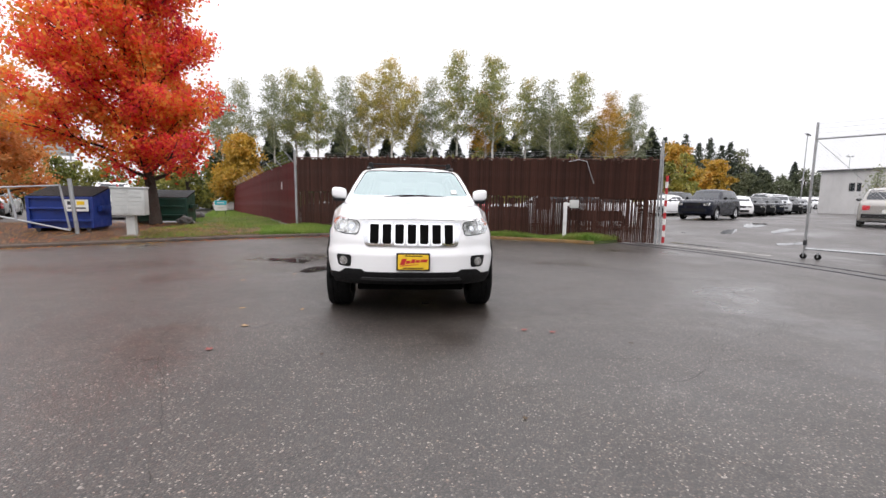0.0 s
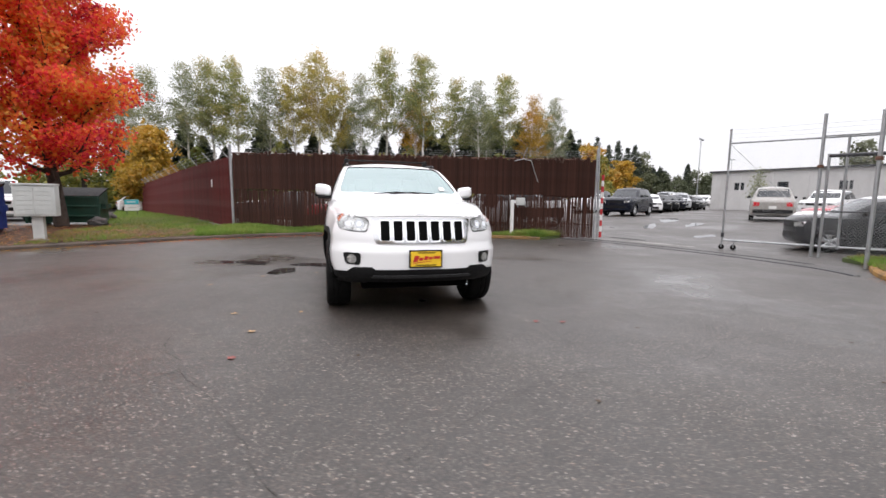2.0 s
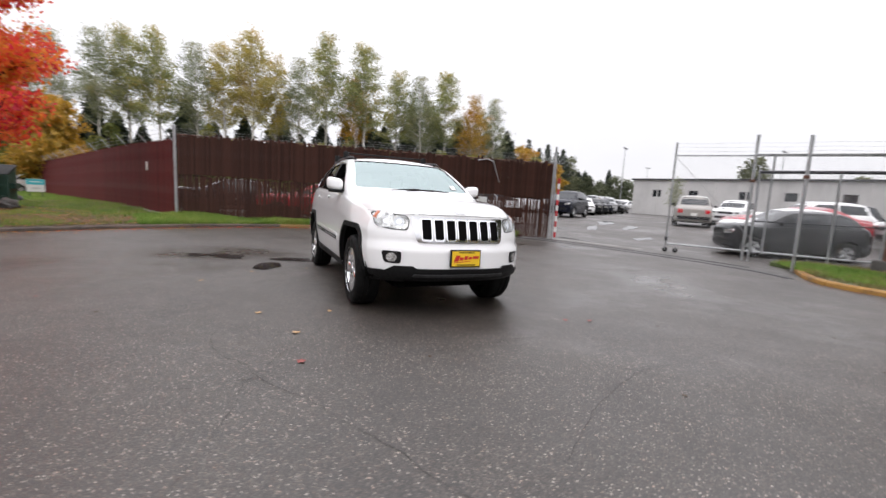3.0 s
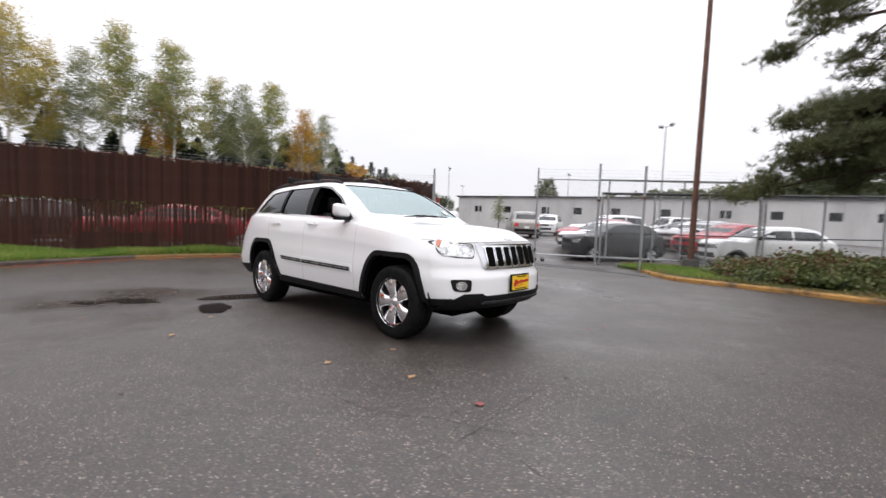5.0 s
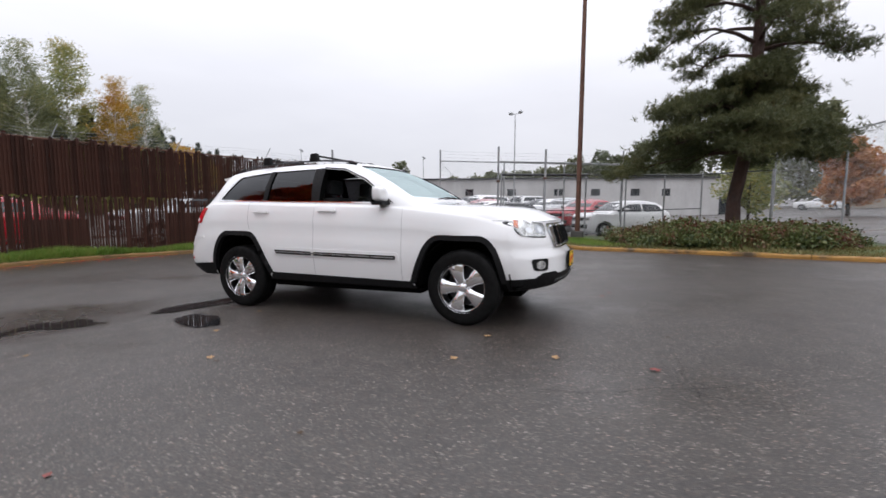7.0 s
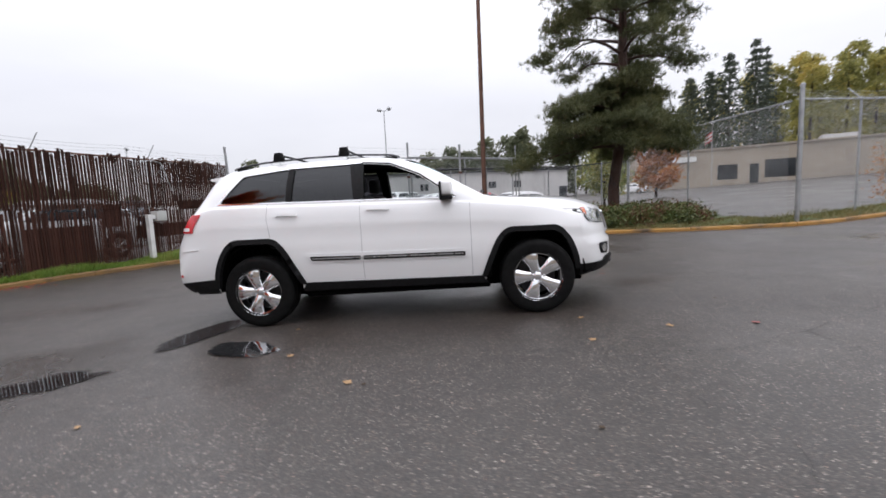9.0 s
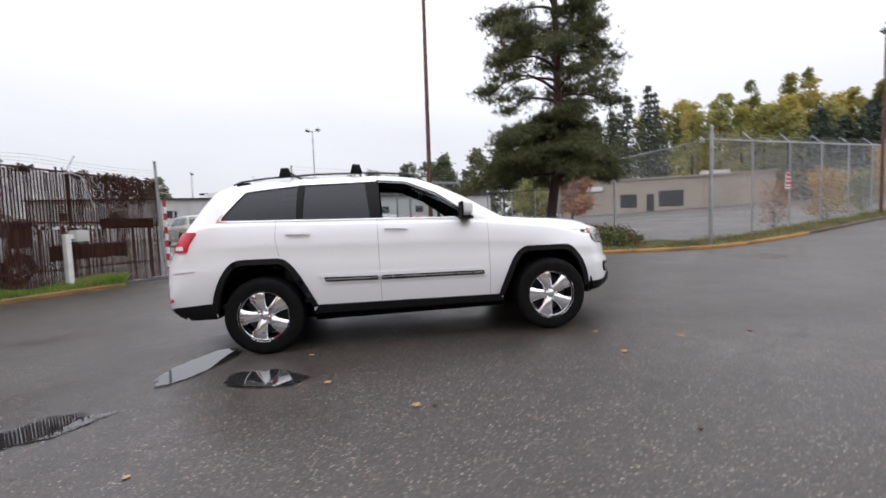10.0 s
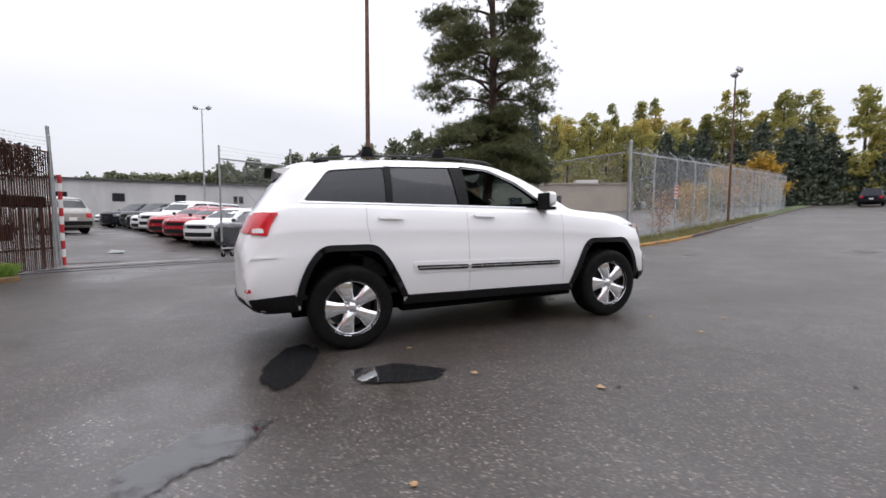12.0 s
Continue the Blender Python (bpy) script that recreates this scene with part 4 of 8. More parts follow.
def arch(points, inset=0.0, n=5, r=0.13):
    """A squared wheel arch: the line through the points with rounded corners, drawn in towards the hub."""
    pts = [Vector((y, z, 0)) for y, z in points]
    hub = Vector(((points[0][0] + points[-1][0]) / 2, 0.40, 0))
    out = [pts[0]]
    for a, p, b in zip(pts, pts[1:], pts[2:]):
        u, v = a - p, b - p
        d = min(r, u.length * 0.48, v.length * 0.48)
        s, e = p + u.normalized() * d, p + v.normalized() * d
        out += [s * (1 - k / n) ** 2 + p * 2 * (k / n) * (1 - k / n) + e * (k / n) ** 2 for k in range(n + 1)]
    out.append(pts[-1])
    return [(q.x, q.y) for q in (p + (hub - p).normalized() * inset for p in out)]


ARCH_F = [(-0.89, 0.405), (-0.965, 0.60), (-1.06, 0.80), (-1.165, 0.905), (-1.70, 0.89), (-1.81, 0.76), (-1.875, 0.58), (-1.90, 0.44)]
ARCH_R = [(0.93, 0.44), (1.015, 0.62), (1.115, 0.81), (1.225, 0.935), (1.70, 0.94), (1.815, 0.81), (1.90, 0.62), (1.94, 0.44)]
JEEP = [(-2.36, 0.40, 0.84, 0.895, 0.985, 0.86, 1.01, 0.78, 1.035), (-2.3, 0.37, 0.86, 0.91, 1.0, 0.865, 1.035, 0.79, 1.06), (-2.1, 0.34, 0.885, 0.93, 1.045, 0.875, 1.108, 0.80, 1.14), (-1.75, 0.30, 0.9, 0.945, 1.09, 0.89, 1.155, 0.805, 1.188),
        (-1.4, 0.29, 0.905, 0.95, 1.12, 0.897, 1.178, 0.81, 1.207), (-1.08, 0.33, 0.905, 0.947, 1.155, 0.897, 1.207, 0.81, 1.235), (-0.98, 0.33, 0.905, 0.947, 1.168, 0.895, 1.225, 0.808, 1.252), (-0.92, 0.33, 0.905, 0.947, 1.176, 0.893, 1.258, 0.80, 1.288),
        (-0.55, 0.33, 0.905, 0.947, 1.205, 0.89, 1.475, 0.745, 1.52), (-0.16, 0.335, 0.905, 0.947, 1.222, 0.888, 1.645, 0.69, 1.705), (0.1, 0.335, 0.905, 0.947, 1.232, 0.886, 1.695, 0.668, 1.75), (0.6, 0.34, 0.905, 0.947, 1.25, 0.884, 1.708, 0.66, 1.768),
        (1.1, 0.345, 0.905, 0.947, 1.27, 0.88, 1.702, 0.653, 1.764), (1.65, 0.35, 0.9, 0.942, 1.29, 0.87, 1.672, 0.632, 1.738), (1.92, 0.38, 0.89, 0.932, 1.29, 0.858, 1.61, 0.618, 1.69), (2.02, 0.38, 0.885, 0.927, 1.283, 0.85, 1.525, 0.62, 1.595),
        (2.18, 0.38, 0.88, 0.92, 1.24, 0.838, 1.33, 0.66, 1.38), (2.29, 0.38, 0.87, 0.915, 1.15, 0.83, 1.19, 0.70, 1.215), (2.36, 0.38, 0.86, 0.91, 1.02, 0.82, 1.05, 0.71, 1.06), (2.42, 0.4, 0.83, 0.895, 0.9, 0.82, 0.915, 0.71, 0.92)]


def jeep_warp(x, y, z):
    u = abs(x) / 0.93
    if y < -1.2:
        w = smooth_step(-1.2, -2.36, y)
        y += w * (0.42 * u ** 3.2 + 0.04 * smooth_step(0.70, 0.735, z) + 0.06 * smooth_step(0.76, 1.03, z) + 0.10 * smooth_step(0.50, 0.28, z))
        x *= 1 - 0.03 * w - 0.02 * w * smooth_step(0.85, 1.05, z)
    if y > 1.5:
        w = smooth_step(1.5, 2.42, y)
        y -= w * (0.13 * u ** 3 + 0.14 * smooth_step(0.52, 0.34, z))
    return x, y, z


def jeep():
    at = Matrix.Translation((0, 0, 0)) @ Matrix.Rotation(math.atan(BY), 4, "X") @ Matrix.Rotation(-math.atan(BX), 4, "Y")
    car = thing("suv", "white four-door sport utility vehicle with chrome wheels, parked nose out", "car", at)
    shell = car_shell(JEEP, 84, 10, jeep_warp, 0.011)
    skin = Skin(shell)
    arch_f, arch_r = ([(line[0][0], 0.1)] + line + [(line[-1][0], 0.1)] for line in (arch(ARCH_F, 0.05), arch(ARCH_R, 0.05)))
    cutters = []
    for poly in (arch_f, arch_r):
        for lo, hi in ((-1.2, -0.58), (0.58, 1.2)):
            cutters.append(prism(poly, lo, hi))
    cabin_top = [(-0.90, 0.45), (-0.86, 1.18), (-0.42, 1.46), (-0.08, 1.64), (0.3, 1.70), (1.2, 1.70), (1.75, 1.64), (2.15, 1.15), (2.12, 0.95), (1.0, 0.9), (0.9, 0.45)]
    cab = prism(cabin_top, -0.80, 0.80)
    bmesh.ops.bisect_plane(cab, geom=cab.faces[:] + cab.edges[:] + cab.verts[:], plane_co=(0, 0, 1.22), plane_no=(0, 0, 1))
    for v in cab.verts:
        if v.co.z > 1.225:
            v.co.x *= (0.80 - (v.co.z - 1.22) * 0.42) / 0.80
    cutters.append(cab)
    q_win = rounded([(1.83, 1.325), (1.60, 1.602), (1.075, 1.645), (1.085, 1.30)], 0.045)
    r_win = rounded([(1.055, 1.298), (1.035, 1.647), (0.41, 1.652), (0.365, 1.266)], 0.03)
    f_win = rounded([(0.28, 1.262), (0.29, 1.65), (0.0, 1.62), (-0.30, 1.487), (-0.65, 1.242)], 0.03)
    for poly in (q_win, r_win, f_win):
        for lo, hi in ((-1.1, -0.5), (0.5, 1.1)):
            cutters.append(prism(poly, lo, hi))
    screen = rounded([(-0.765, 1.295), (-0.635, 1.672), (0.635, 1.672), (0.765, 1.295)], 0.06)
    rear_glass = rounded([(-0.60, 1.25), (-0.53, 1.60), (0.53, 1.60), (0.60, 1.25)], 0.05)
    cutters.append(prism(screen, -1.3, -0.02, "y"))
    cutters.append(prism(rear_glass, 1.99, 2.6, "y"))
    body = part("body", carved(shell, cutters), "car_white", car, "glossy white painted body", True, 48)
    body.data.materials.append(MAT["liner"])
    for f in body.data.polygons:
        c = f.center
        if skin.tree.find_nearest(c)[3] > 0.003 or c.z < 0.40 or (c.y < -1.85 and c.z < 0.45):
            f.material_index = 1

    for s in (-1, 1):
        part("window", skin.panel(q_win, "x", s, -0.010, 0.012), "tinted", car, "dark tinted quarter window", True)
        part("window", skin.panel(r_win, "x", s, -0.010, 0.012), "tinted", car, "dark tinted rear door window", True)
        if s > 0:
            part("window", skin.panel(f_win, "x", s, -0.012, 0.012), "glass", car, "clear front door window", True)
        part("pillar_trim", skin.panel([(0.378, 1.268), (0.422, 1.655), (0.280, 1.657), (0.270, 1.262)], "x", s, 0.004, 0.006), "car_black", car, "black door pillar")
        part("pillar_trim", skin.panel([(1.104, 1.302), (1.089, 1.649), (1.022, 1.652), (1.041, 1.300)], "x", s, 0.004, 0.006), "car_black", car, "black pillar trim")
        rim_line = [(-0.69, 1.230), (1.862, 1.313), (1.61, 1.618), (1.06, 1.662), (0.30, 1.667), (0.0, 1.637), (-0.31, 1.503)]
        inner = [(-0.66, 1.240), (1.845, 1.323), (1.602, 1.607), (1.06, 1.651), (0.30, 1.656), (0.0, 1.626), (-0.30, 1.494)]
        for k in range(7):
            part("window_trim", skin.panel([rim_line[k], rim_line[(k + 1) % 7], inner[(k + 1) % 7], inner[k]], "x", s, 0.005, 0.008), "chrome" if k < 4 else "car_black", car)
        for poly in ([(-0.805, 0.43), (-0.812, 1.17), (-0.808, 1.17), (-0.801, 0.43)], [(0.309, 0.45), (0.314, 1.262), (0.318, 1.262), (0.313, 0.45)], [(1.27, 0.95), (1.30, 1.12), (1.29, 1.305), (1.294, 1.305), (1.304, 1.12), (1.274, 0.95)]):
            part("door_gap", skin.panel(poly, "x", s, 0.0012, 0.0), "gap", car)
        for y in (0.01, 0.965):
            part("door_handle", skin.panel(rounded([(y, 1.145), (y + 0.235, 1.155), (y + 0.235, 1.18), (y, 1.17)], 0.012), "x", s, 0.032, 0.02, 0.04), "car_white", car, "white door handle", True)
        strip_poly = [(-0.74, 0.645), (-0.74, 0.685), (0.30, 0.705), (0.30, 0.665)]
        part("door_moulding", skin.panel(rounded(strip_poly, 0.01, 2), "x", s, 0.018, 0.02), "car_black", car, "dark door moulding", True)
        part("door_moulding", skin.panel(rounded([(0.335, 0.666), (0.335, 0.706), (0.86, 0.722), (0.84, 0.68)], 0.01, 2), "x", s, 0.018, 0.02), "car_black", car, "dark door moulding", True)
        part("moulding_strip", skin.panel([(-0.73, 0.66), (-0.73, 0.672), (0.84, 0.706), (0.84, 0.694)], "x", s, 0.0215, 0.004), "silver", car, "bright strip along the door moulding")
        part("moulding_base", skin.panel(rounded([(-0.78, 0.62), (-0.77, 0.715), (0.90, 0.755), (0.86, 0.655)], 0.03, 3), "x", s, 0.008, 0.01), "car_white", car, "white raised door ledge", True)
        part("sill", skin.panel([(-0.955, 0.352), (-0.90, 0.420), (0.93, 0.452), (0.985, 0.368)], "x", s, 0.014, 0.03, 0.08), "car_black", car, "black plastic sill", True)
        for yc, line in ((-1.4575, ARCH_F), (1.4575, ARCH_R)):
            inner_a, outer_a = arch(line, 0.055), arch(line)
            bm = bmesh.new()
            for k in range(len(inner_a) - 1):
                piece = skin.panel([inner_a[k], outer_a[k], outer_a[k + 1], inner_a[k + 1]], "x", s, 0.018, 0.05, 0.2)
                me = bpy.data.meshes.new("piece")
                piece.to_mesh(me)
                piece.free()
                bm.from_mesh(me)
                bpy.data.meshes.remove(me)
            bmesh.ops.remove_doubles(bm, verts=bm.verts[:], dist=0.002)
            bmesh.ops.recalc_face_normals(bm, faces=bm.faces[:])
            part("wheel_arch", bm, "car_black", car, "black plastic wheel arch flare", True, 50)
            liner = turned([(0.44, s * 0.55), (0.49, s * 0.55), (0.49, s * 0.87), (0.475, s * 0.87)], 40)
            bmesh.ops.bisect_plane(liner, geom=liner.faces[:] + liner.edges[:] + liner.verts[:], plane_co=(0, 0, -0.02), plane_no=(0, 0, -1), clear_outer=True)
            part("arch_liner", liner, "liner", car, "black arch liner", True, 40, Matrix.Translation((0, yc, 0.40)))
        for yc in (-1.4575, 1.4575):
            wheel(car, Matrix.Translation((s * 0.80, yc, 0.378)), 0.378, 0.26, 0.242, 5, "chrome", s, turn=math.pi)
        lamp_poly = rounded([(s * 0.80, 0.905), (s * 0.81, 0.995), (s * 0.79, 1.02), (s * 0.545, 1.0), (s * 0.52, 0.96), (s * 0.545, 0.872), (s * 0.70, 0.878)], 0.03)
        lamp_poly = lamp_poly if s < 0 else lamp_poly[::-1]
        frame_poly = [(s * 0.665 + (x - s * 0.665) * 1.05, 0.945 + (z - 0.945) * 1.14) for x, z in lamp_poly]
        part("headlamp_frame", skin.panel(frame_poly, "y", -1, 0.002, 0.0, 0.03), "cabin", car, "dark seam round the headlamp", True)
        head = part("headlamp", skin.panel(lamp_poly, "y", -1, 0.004, 0.0, 0.03), "reflector", car, "faceted clear headlamp", True)
        part("lens", skin.panel(lamp_poly, "y", -1, 0.014, 0.012, 0.03), "lens", head, "clear headlamp lens", True)
        for cx, r in ((0.71, 0.050), (0.605, 0.044)):
            bowl = [(s * cx + r * math.cos(2 * math.pi * k / 20), 0.943 + r * math.sin(2 * math.pi * k / 20)) for k in range(20)]
            hole = [(s * cx + r * 0.55 * math.cos(2 * math.pi * k / 16), 0.943 + r * 0.55 * math.sin(2 * math.pi * k / 16)) for k in range(16)]
            part("bulb_ring", skin.panel(bowl, "y", -1, 0.007, 0.0, 0.03), "grille", head, "dark lamp bowl", True)
            part("bulb", skin.panel(hole, "y", -1, 0.010, 0.0, 0.03), "chrome", head, "bright lamp bulb", True)
        side_lamp = rounded([(-1.985, 0.96), (-1.98, 1.025), (-1.93, 1.04), (-1.955, 0.98)], 0.01)
        wrap = rounded([(-2.13, 0.885), (-2.10, 1.028), (-1.925, 1.045), (-1.965, 0.96), (-2.02, 0.885)], 0.02)
        part("headlamp_side", skin.panel(wrap, "x", s, 0.008, 0.008, 0.03), "reflector", car, "clear headlamp wrapping round the wing", True)
        part("side_marker", skin.panel(side_lamp, "x", s, 0.012, 0.010, 0.03), "amber", car, "amber side marker lamp", True)
        fog = rounded([(s * 0.605, 0.545), (s * 0.74, 0.55), (s * 0.765, 0.665), (s * 0.60, 0.665)], 0.03)
        fog = fog if s < 0 else fog[::-1]
        fl = part("fog_lamp", skin.panel(fog, "y", -1, 0.006, 0.004, 0.03), "car_black", car, "fog lamp in a dark recess", True)
        part("fog_bulb", skin.panel([(s * 0.68 + 0.043 * math.cos(2 * math.pi * k / 18), 0.605 + 0.043 * math.sin(2 * math.pi * k / 18)) for k in range(18)], "y", -1, 0.012, 0.006, 0.03), "reflector", fl, "round clear fog lamp", True)
        tail = rounded([(2.255, 1.045), (2.225, 1.222), (2.03, 1.225), (2.095, 1.12), (2.125, 1.035)], 0.015)
        tl = part("tail_lamp", skin.panel(tail, "x", s, 0.014, 0.02, 0.03), "lamp_red", car, "red tail lamp", True)
        back = rounded([(s * 0.56, 1.06), (s * 0.56, 1.20), (s * 0.795, 1.215), (s * 0.795, 1.05)], 0.02)
        part("tail_lamp_back", skin.panel(back if s > 0 else back[::-1], "y", 1, 0.012, 0.015, 0.03), "lamp_red", car, "red tail lamp", True)
        part("reversing_lens", skin.panel(rounded([(2.235, 1.058), (2.23, 1.095), (2.155, 1.095), (2.15, 1.058)], 0.01), "x", s, 0.0165, 0.004, 0.03), "white_trim", tl, "pale reversing lamp")
        part("rear_reflector", skin.panel(rounded([(2.27, 0.575), (2.275, 0.605), (2.31, 0.605), (2.31, 0.575)], 0.008), "x", s, 0.006, 0.006, 0.03), "lamp_red", car, "small red bumper reflector")

    part("windscreen", skin.panel(screen, "y", -1, -0.008, 0.006, 0.08), "screen", car, "pale sky-reflecting windscreen", True)
    part("rear_window", skin.panel(rear_glass, "y", 1, -0.008, 0.006, 0.08), "tinted", car, "dark tinted rear window", True)
    part("sticker", skin.panel([(0.54, 1.335), (0.54, 1.385), (0.61, 1.385), (0.61, 1.335)], "y", -1, 0.0, 0.0), "white_trim", car, "small white windscreen sticker")
    # front: chrome grille with seven slots, plate and lower bumper
    grille = part("grille", skin.panel(rounded([(-0.51, 1.005), (-0.46, 0.755), (0.46, 0.755), (0.51, 1.005)], 0.04), "y", -1, 0.010, 0.01, 0.03), "grille", car, "chrome grille with seven upright slots", True)
    for k in range(7):
        c = -0.366 + 0.122 * k
        part("slot_frame", skin.panel(rounded([(c - 0.056, 0.985), (c - 0.053, 0.770), (c + 0.053, 0.770), (c + 0.056, 0.985)], 0.02), "y", -1, 0.024, 0.016, 0.04), "chrome", grille, smooth=True)
        part("slot", skin.panel(rounded([(c - 0.044, 0.972), (c - 0.042, 0.786), (c + 0.042, 0.786), (c + 0.044, 0.972)], 0.014), "y", -1, 0.026, 0.0, 0.04), "liner", grille, "black grille slot")
    part("bonnet_gap", skin.panel([(-0.82, 1.034), (-0.52, 1.020), (0.52, 1.020), (0.82, 1.034), (0.82, 1.040), (0.52, 1.026), (-0.52, 1.026), (-0.82, 1.040)], "y", -1, 0.0015, 0.0), "gap", car)
    part("badge", skin.panel(rounded([(-0.06, 1.040), (0.06, 1.040), (0.06, 1.06), (-0.06, 1.06)], 0.008), "y", -1, 0.006, 0.004, 0.03), "silver", car, "small silver bonnet badge")
    low = [(-0.80, 0.385), (-0.80, 0.475), (-0.74, 0.47), (-0.66, 0.525), (-0.50, 0.53), (-0.46, 0.505), (0.46, 0.505), (0.50, 0.53), (0.66, 0.525), (0.74, 0.47), (0.80, 0.475), (0.80, 0.385)]
    part("lower_bumper", skin.panel(low, "y", -1, 0.016, 0.02, 0.07), "car_black", car, "black lower front bumper", True)
    part("skid_strip", skin.panel(rounded([(-0.50, 0.435), (-0.48, 0.455), (0.48, 0.455), (0.50, 0.435)], 0.01), "y", -1, 0.03, 0.02, 0.07), "cabin", car, "grey lower bumper strip", True)
    for s in (-1, 1):
        part("lower_bumper_side", skin.panel([(-2.16, 0.37), (-2.13, 0.48), (-1.89, 0.47), (-1.90, 0.33)], "x", s, 0.014, 0.02, 0.06), "car_black", car, "black lower bumper corner", True)
        part("rear_bumper_side", skin.panel([(2.24, 0.388), (2.29, 0.515), (1.93, 0.535), (1.90, 0.388)], "x", s, 0.014, 0.02, 0.06), "car_black", car, "black lower rear bumper corner", True)
        part("bumper_step", skin.panel([(2.26, 0.845), (2.26, 0.86), (2.06, 0.866), (2.06, 0.853)], "x", s, 0.010, 0.012, 0.06), "car_white", car, "white rear bumper step", True)
    part("rear_lower_bumper", skin.panel([(-0.82, 0.40), (-0.82, 0.512), (0.82, 0.512), (0.82, 0.40)][::-1], "y", 1, 0.014, 0.02, 0.08), "car_black", car, "black lower rear bumper", True)
    plate = part("plate_frame", boxes((-0.165, -0.02, 0.525, 0.165, 0.0, 0.70), bevel=0.006), "car_black", car, "black plate frame", m=Matrix.Translation((0.015, -2.375, 0)))
    part("plate", boxes((-0.150, -0.026, 0.540, 0.150, -0.019, 0.685)), "plate_yellow", plate, "yellow dealer plate")
    for x0, x1, z0, z1 in ((-0.132, -0.085, 0.585, 0.645), (-0.075, -0.035, 0.597, 0.627), (-0.026, 0.012, 0.602, 0.640), (0.021, 0.058, 0.608, 0.634), (0.067, 0.134, 0.613, 0.640)):
        bm = boxes((x0, -0.0285, z0, x1, -0.0255, z1))
        for v in bm.verts:
            v.co.x += 0.35 * (v.co.z - z0)
        part("plate_bar", bm, "ink_red", plate, "dark red bar on the plate")
    part("plate_bar", prism([(-0.13, 0.577), (-0.13, 0.570), (0.05, 0.588), (0.05, 0.593)], -0.0285, -0.0255, "y"), "ink_red", plate, "dark red stroke on the plate")
    part("plate_bar", boxes((-0.08, -0.0285, 0.668, 0.09, -0.0255, 0.678)), "car_black", plate, "black bar on the plate")
    part("plate_bar", boxes((-0.10, -0.0285, 0.548, 0.10, -0.0255, 0.557)), "car_black", plate, "black bar on the plate")
    # mirrors
    for s in (-1, 1):
        mir = bmesh.new()
        bmesh.ops.create_uvsphere(mir, u_segments=28, v_segments=18, radius=1)
        for v in mir.verts:
            p = [math.copysign(abs(c) ** 0.55, c) for c in v.co]
            taper = 1 - 0.12 * (p[1] < 0) * abs(p[1])
            v.co = (s * (0.96 + 0.098 * p[0]), -0.585 + 0.062 * p[1], 1.322 + 0.078 * p[2] * taper + 0.012 * p[0])
        mirror_part = part("door_mirror", mir, "car_white", car, "white door mirror shell", True, 60)
        part("mirror_foot", boxes((s * 0.86 - 0.07, -0.645, 1.215, s * 0.86 + 0.17 * (s > 0) + (0.07 if s < 0 else 0) - 0.0, -0.515, 1.25), bevel=0.012) if s > 0 else boxes((-1.03, -0.645, 1.215, -0.79, -0.515, 1.25), bevel=0.012), "car_black", mirror_part, "black mirror foot", True)
        part("mirror_glass", boxes((s * 0.965 - 0.094, -0.545, 1.243, s * 0.965 + 0.094, -0.520, 1.392), bevel=0.012), "car_black", mirror_part, "black mirror back")
    # roof rails, cross bars with black feet, aerial and spoiler
    for s in (-1, 1):
        rail = [(s * 0.625, -0.10, 1.70), (s * 0.625, -0.02, 1.727), (s * 0.62, 0.35, 1.756), (s * 0.615, 0.9, 1.762), (s * 0.605, 1.4, 1.744), (s * 0.595, 1.66, 1.716), (s * 0.59, 1.74, 1.69)]
        part("roof_rail", tube(rail, [0.008, 0.010, 0.010, 0.010, 0.010, 0.010, 0.008], 8), "dark_steel", car, "slim dark roof rail", True)
        for y in (0.0, 1.64):
            zc = 1.728 if y < 0.1 else 1.716
            part("rail_foot", boxes((s * 0.59 - 0.012, y - 0.07, zc - 0.06, s * 0.59 + 0.012, y + 0.07, zc - 0.008), bevel=0.01), "car_black", car, "black rail foot", True)
    for y, z in ((0.50, 1.824), (1.22, 1.816)):
        bar = part("cross_bar", tube([(-0.66, y, z), (0.66, y, z)], 0.012, 10), "car_black", car, "black roof cross bar", True)
        for s in (-1, 1):
            bm = bmesh.new()
            box(bm, s * 0.617 - 0.035, y - 0.06, z - 0.075, s * 0.617 + 0.035, y + 0.06, z + 0.024, 0.018)
            for v in bm.verts:
                if v.co.z > z:
                    v.co.y = y + (v.co.y - y) * 0.7
            part("bar_foot", bm, "car_black", bar, "black rack foot", True)
    part("aerial", tube([(0.48, 1.60, 1.70), (0.47, 1.86, 1.90)], [0.004, 0.0025], 6), "car_black", car, "thin black roof aerial")
    sp = prism([(1.86, 1.672), (1.88, 1.70), (2.14, 1.668), (2.155, 1.655), (2.13, 1.64), (2.02, 1.61)], -0.56, 0.56)
    for v in sp.verts:
        v.co.y -= 0.10 * (abs(v.co.x) / 0.56) ** 2
        v.co.z -= 0.05 * (abs(v.co.x) / 0.56) ** 2
    part("spoiler", sp, "car_white", car, "white roof spoiler", True)
    part("spoiler_lip", boxes((-0.50, 2.03, 1.615, 0.50, 2.12, 1.632), bevel=0.006), "car_black", car, "black spoiler underside")
    for s in (-1, 1):
        part("wiper", tube([(s * 0.10 - 0.25, -0.985, 1.275), (s * 0.10 + 0.05, -0.965, 1.30), (s * 0.10 + 0.33, -0.975, 1.285)], [0.006, 0.010, 0.006], 6), "car_black", car, "black wiper")
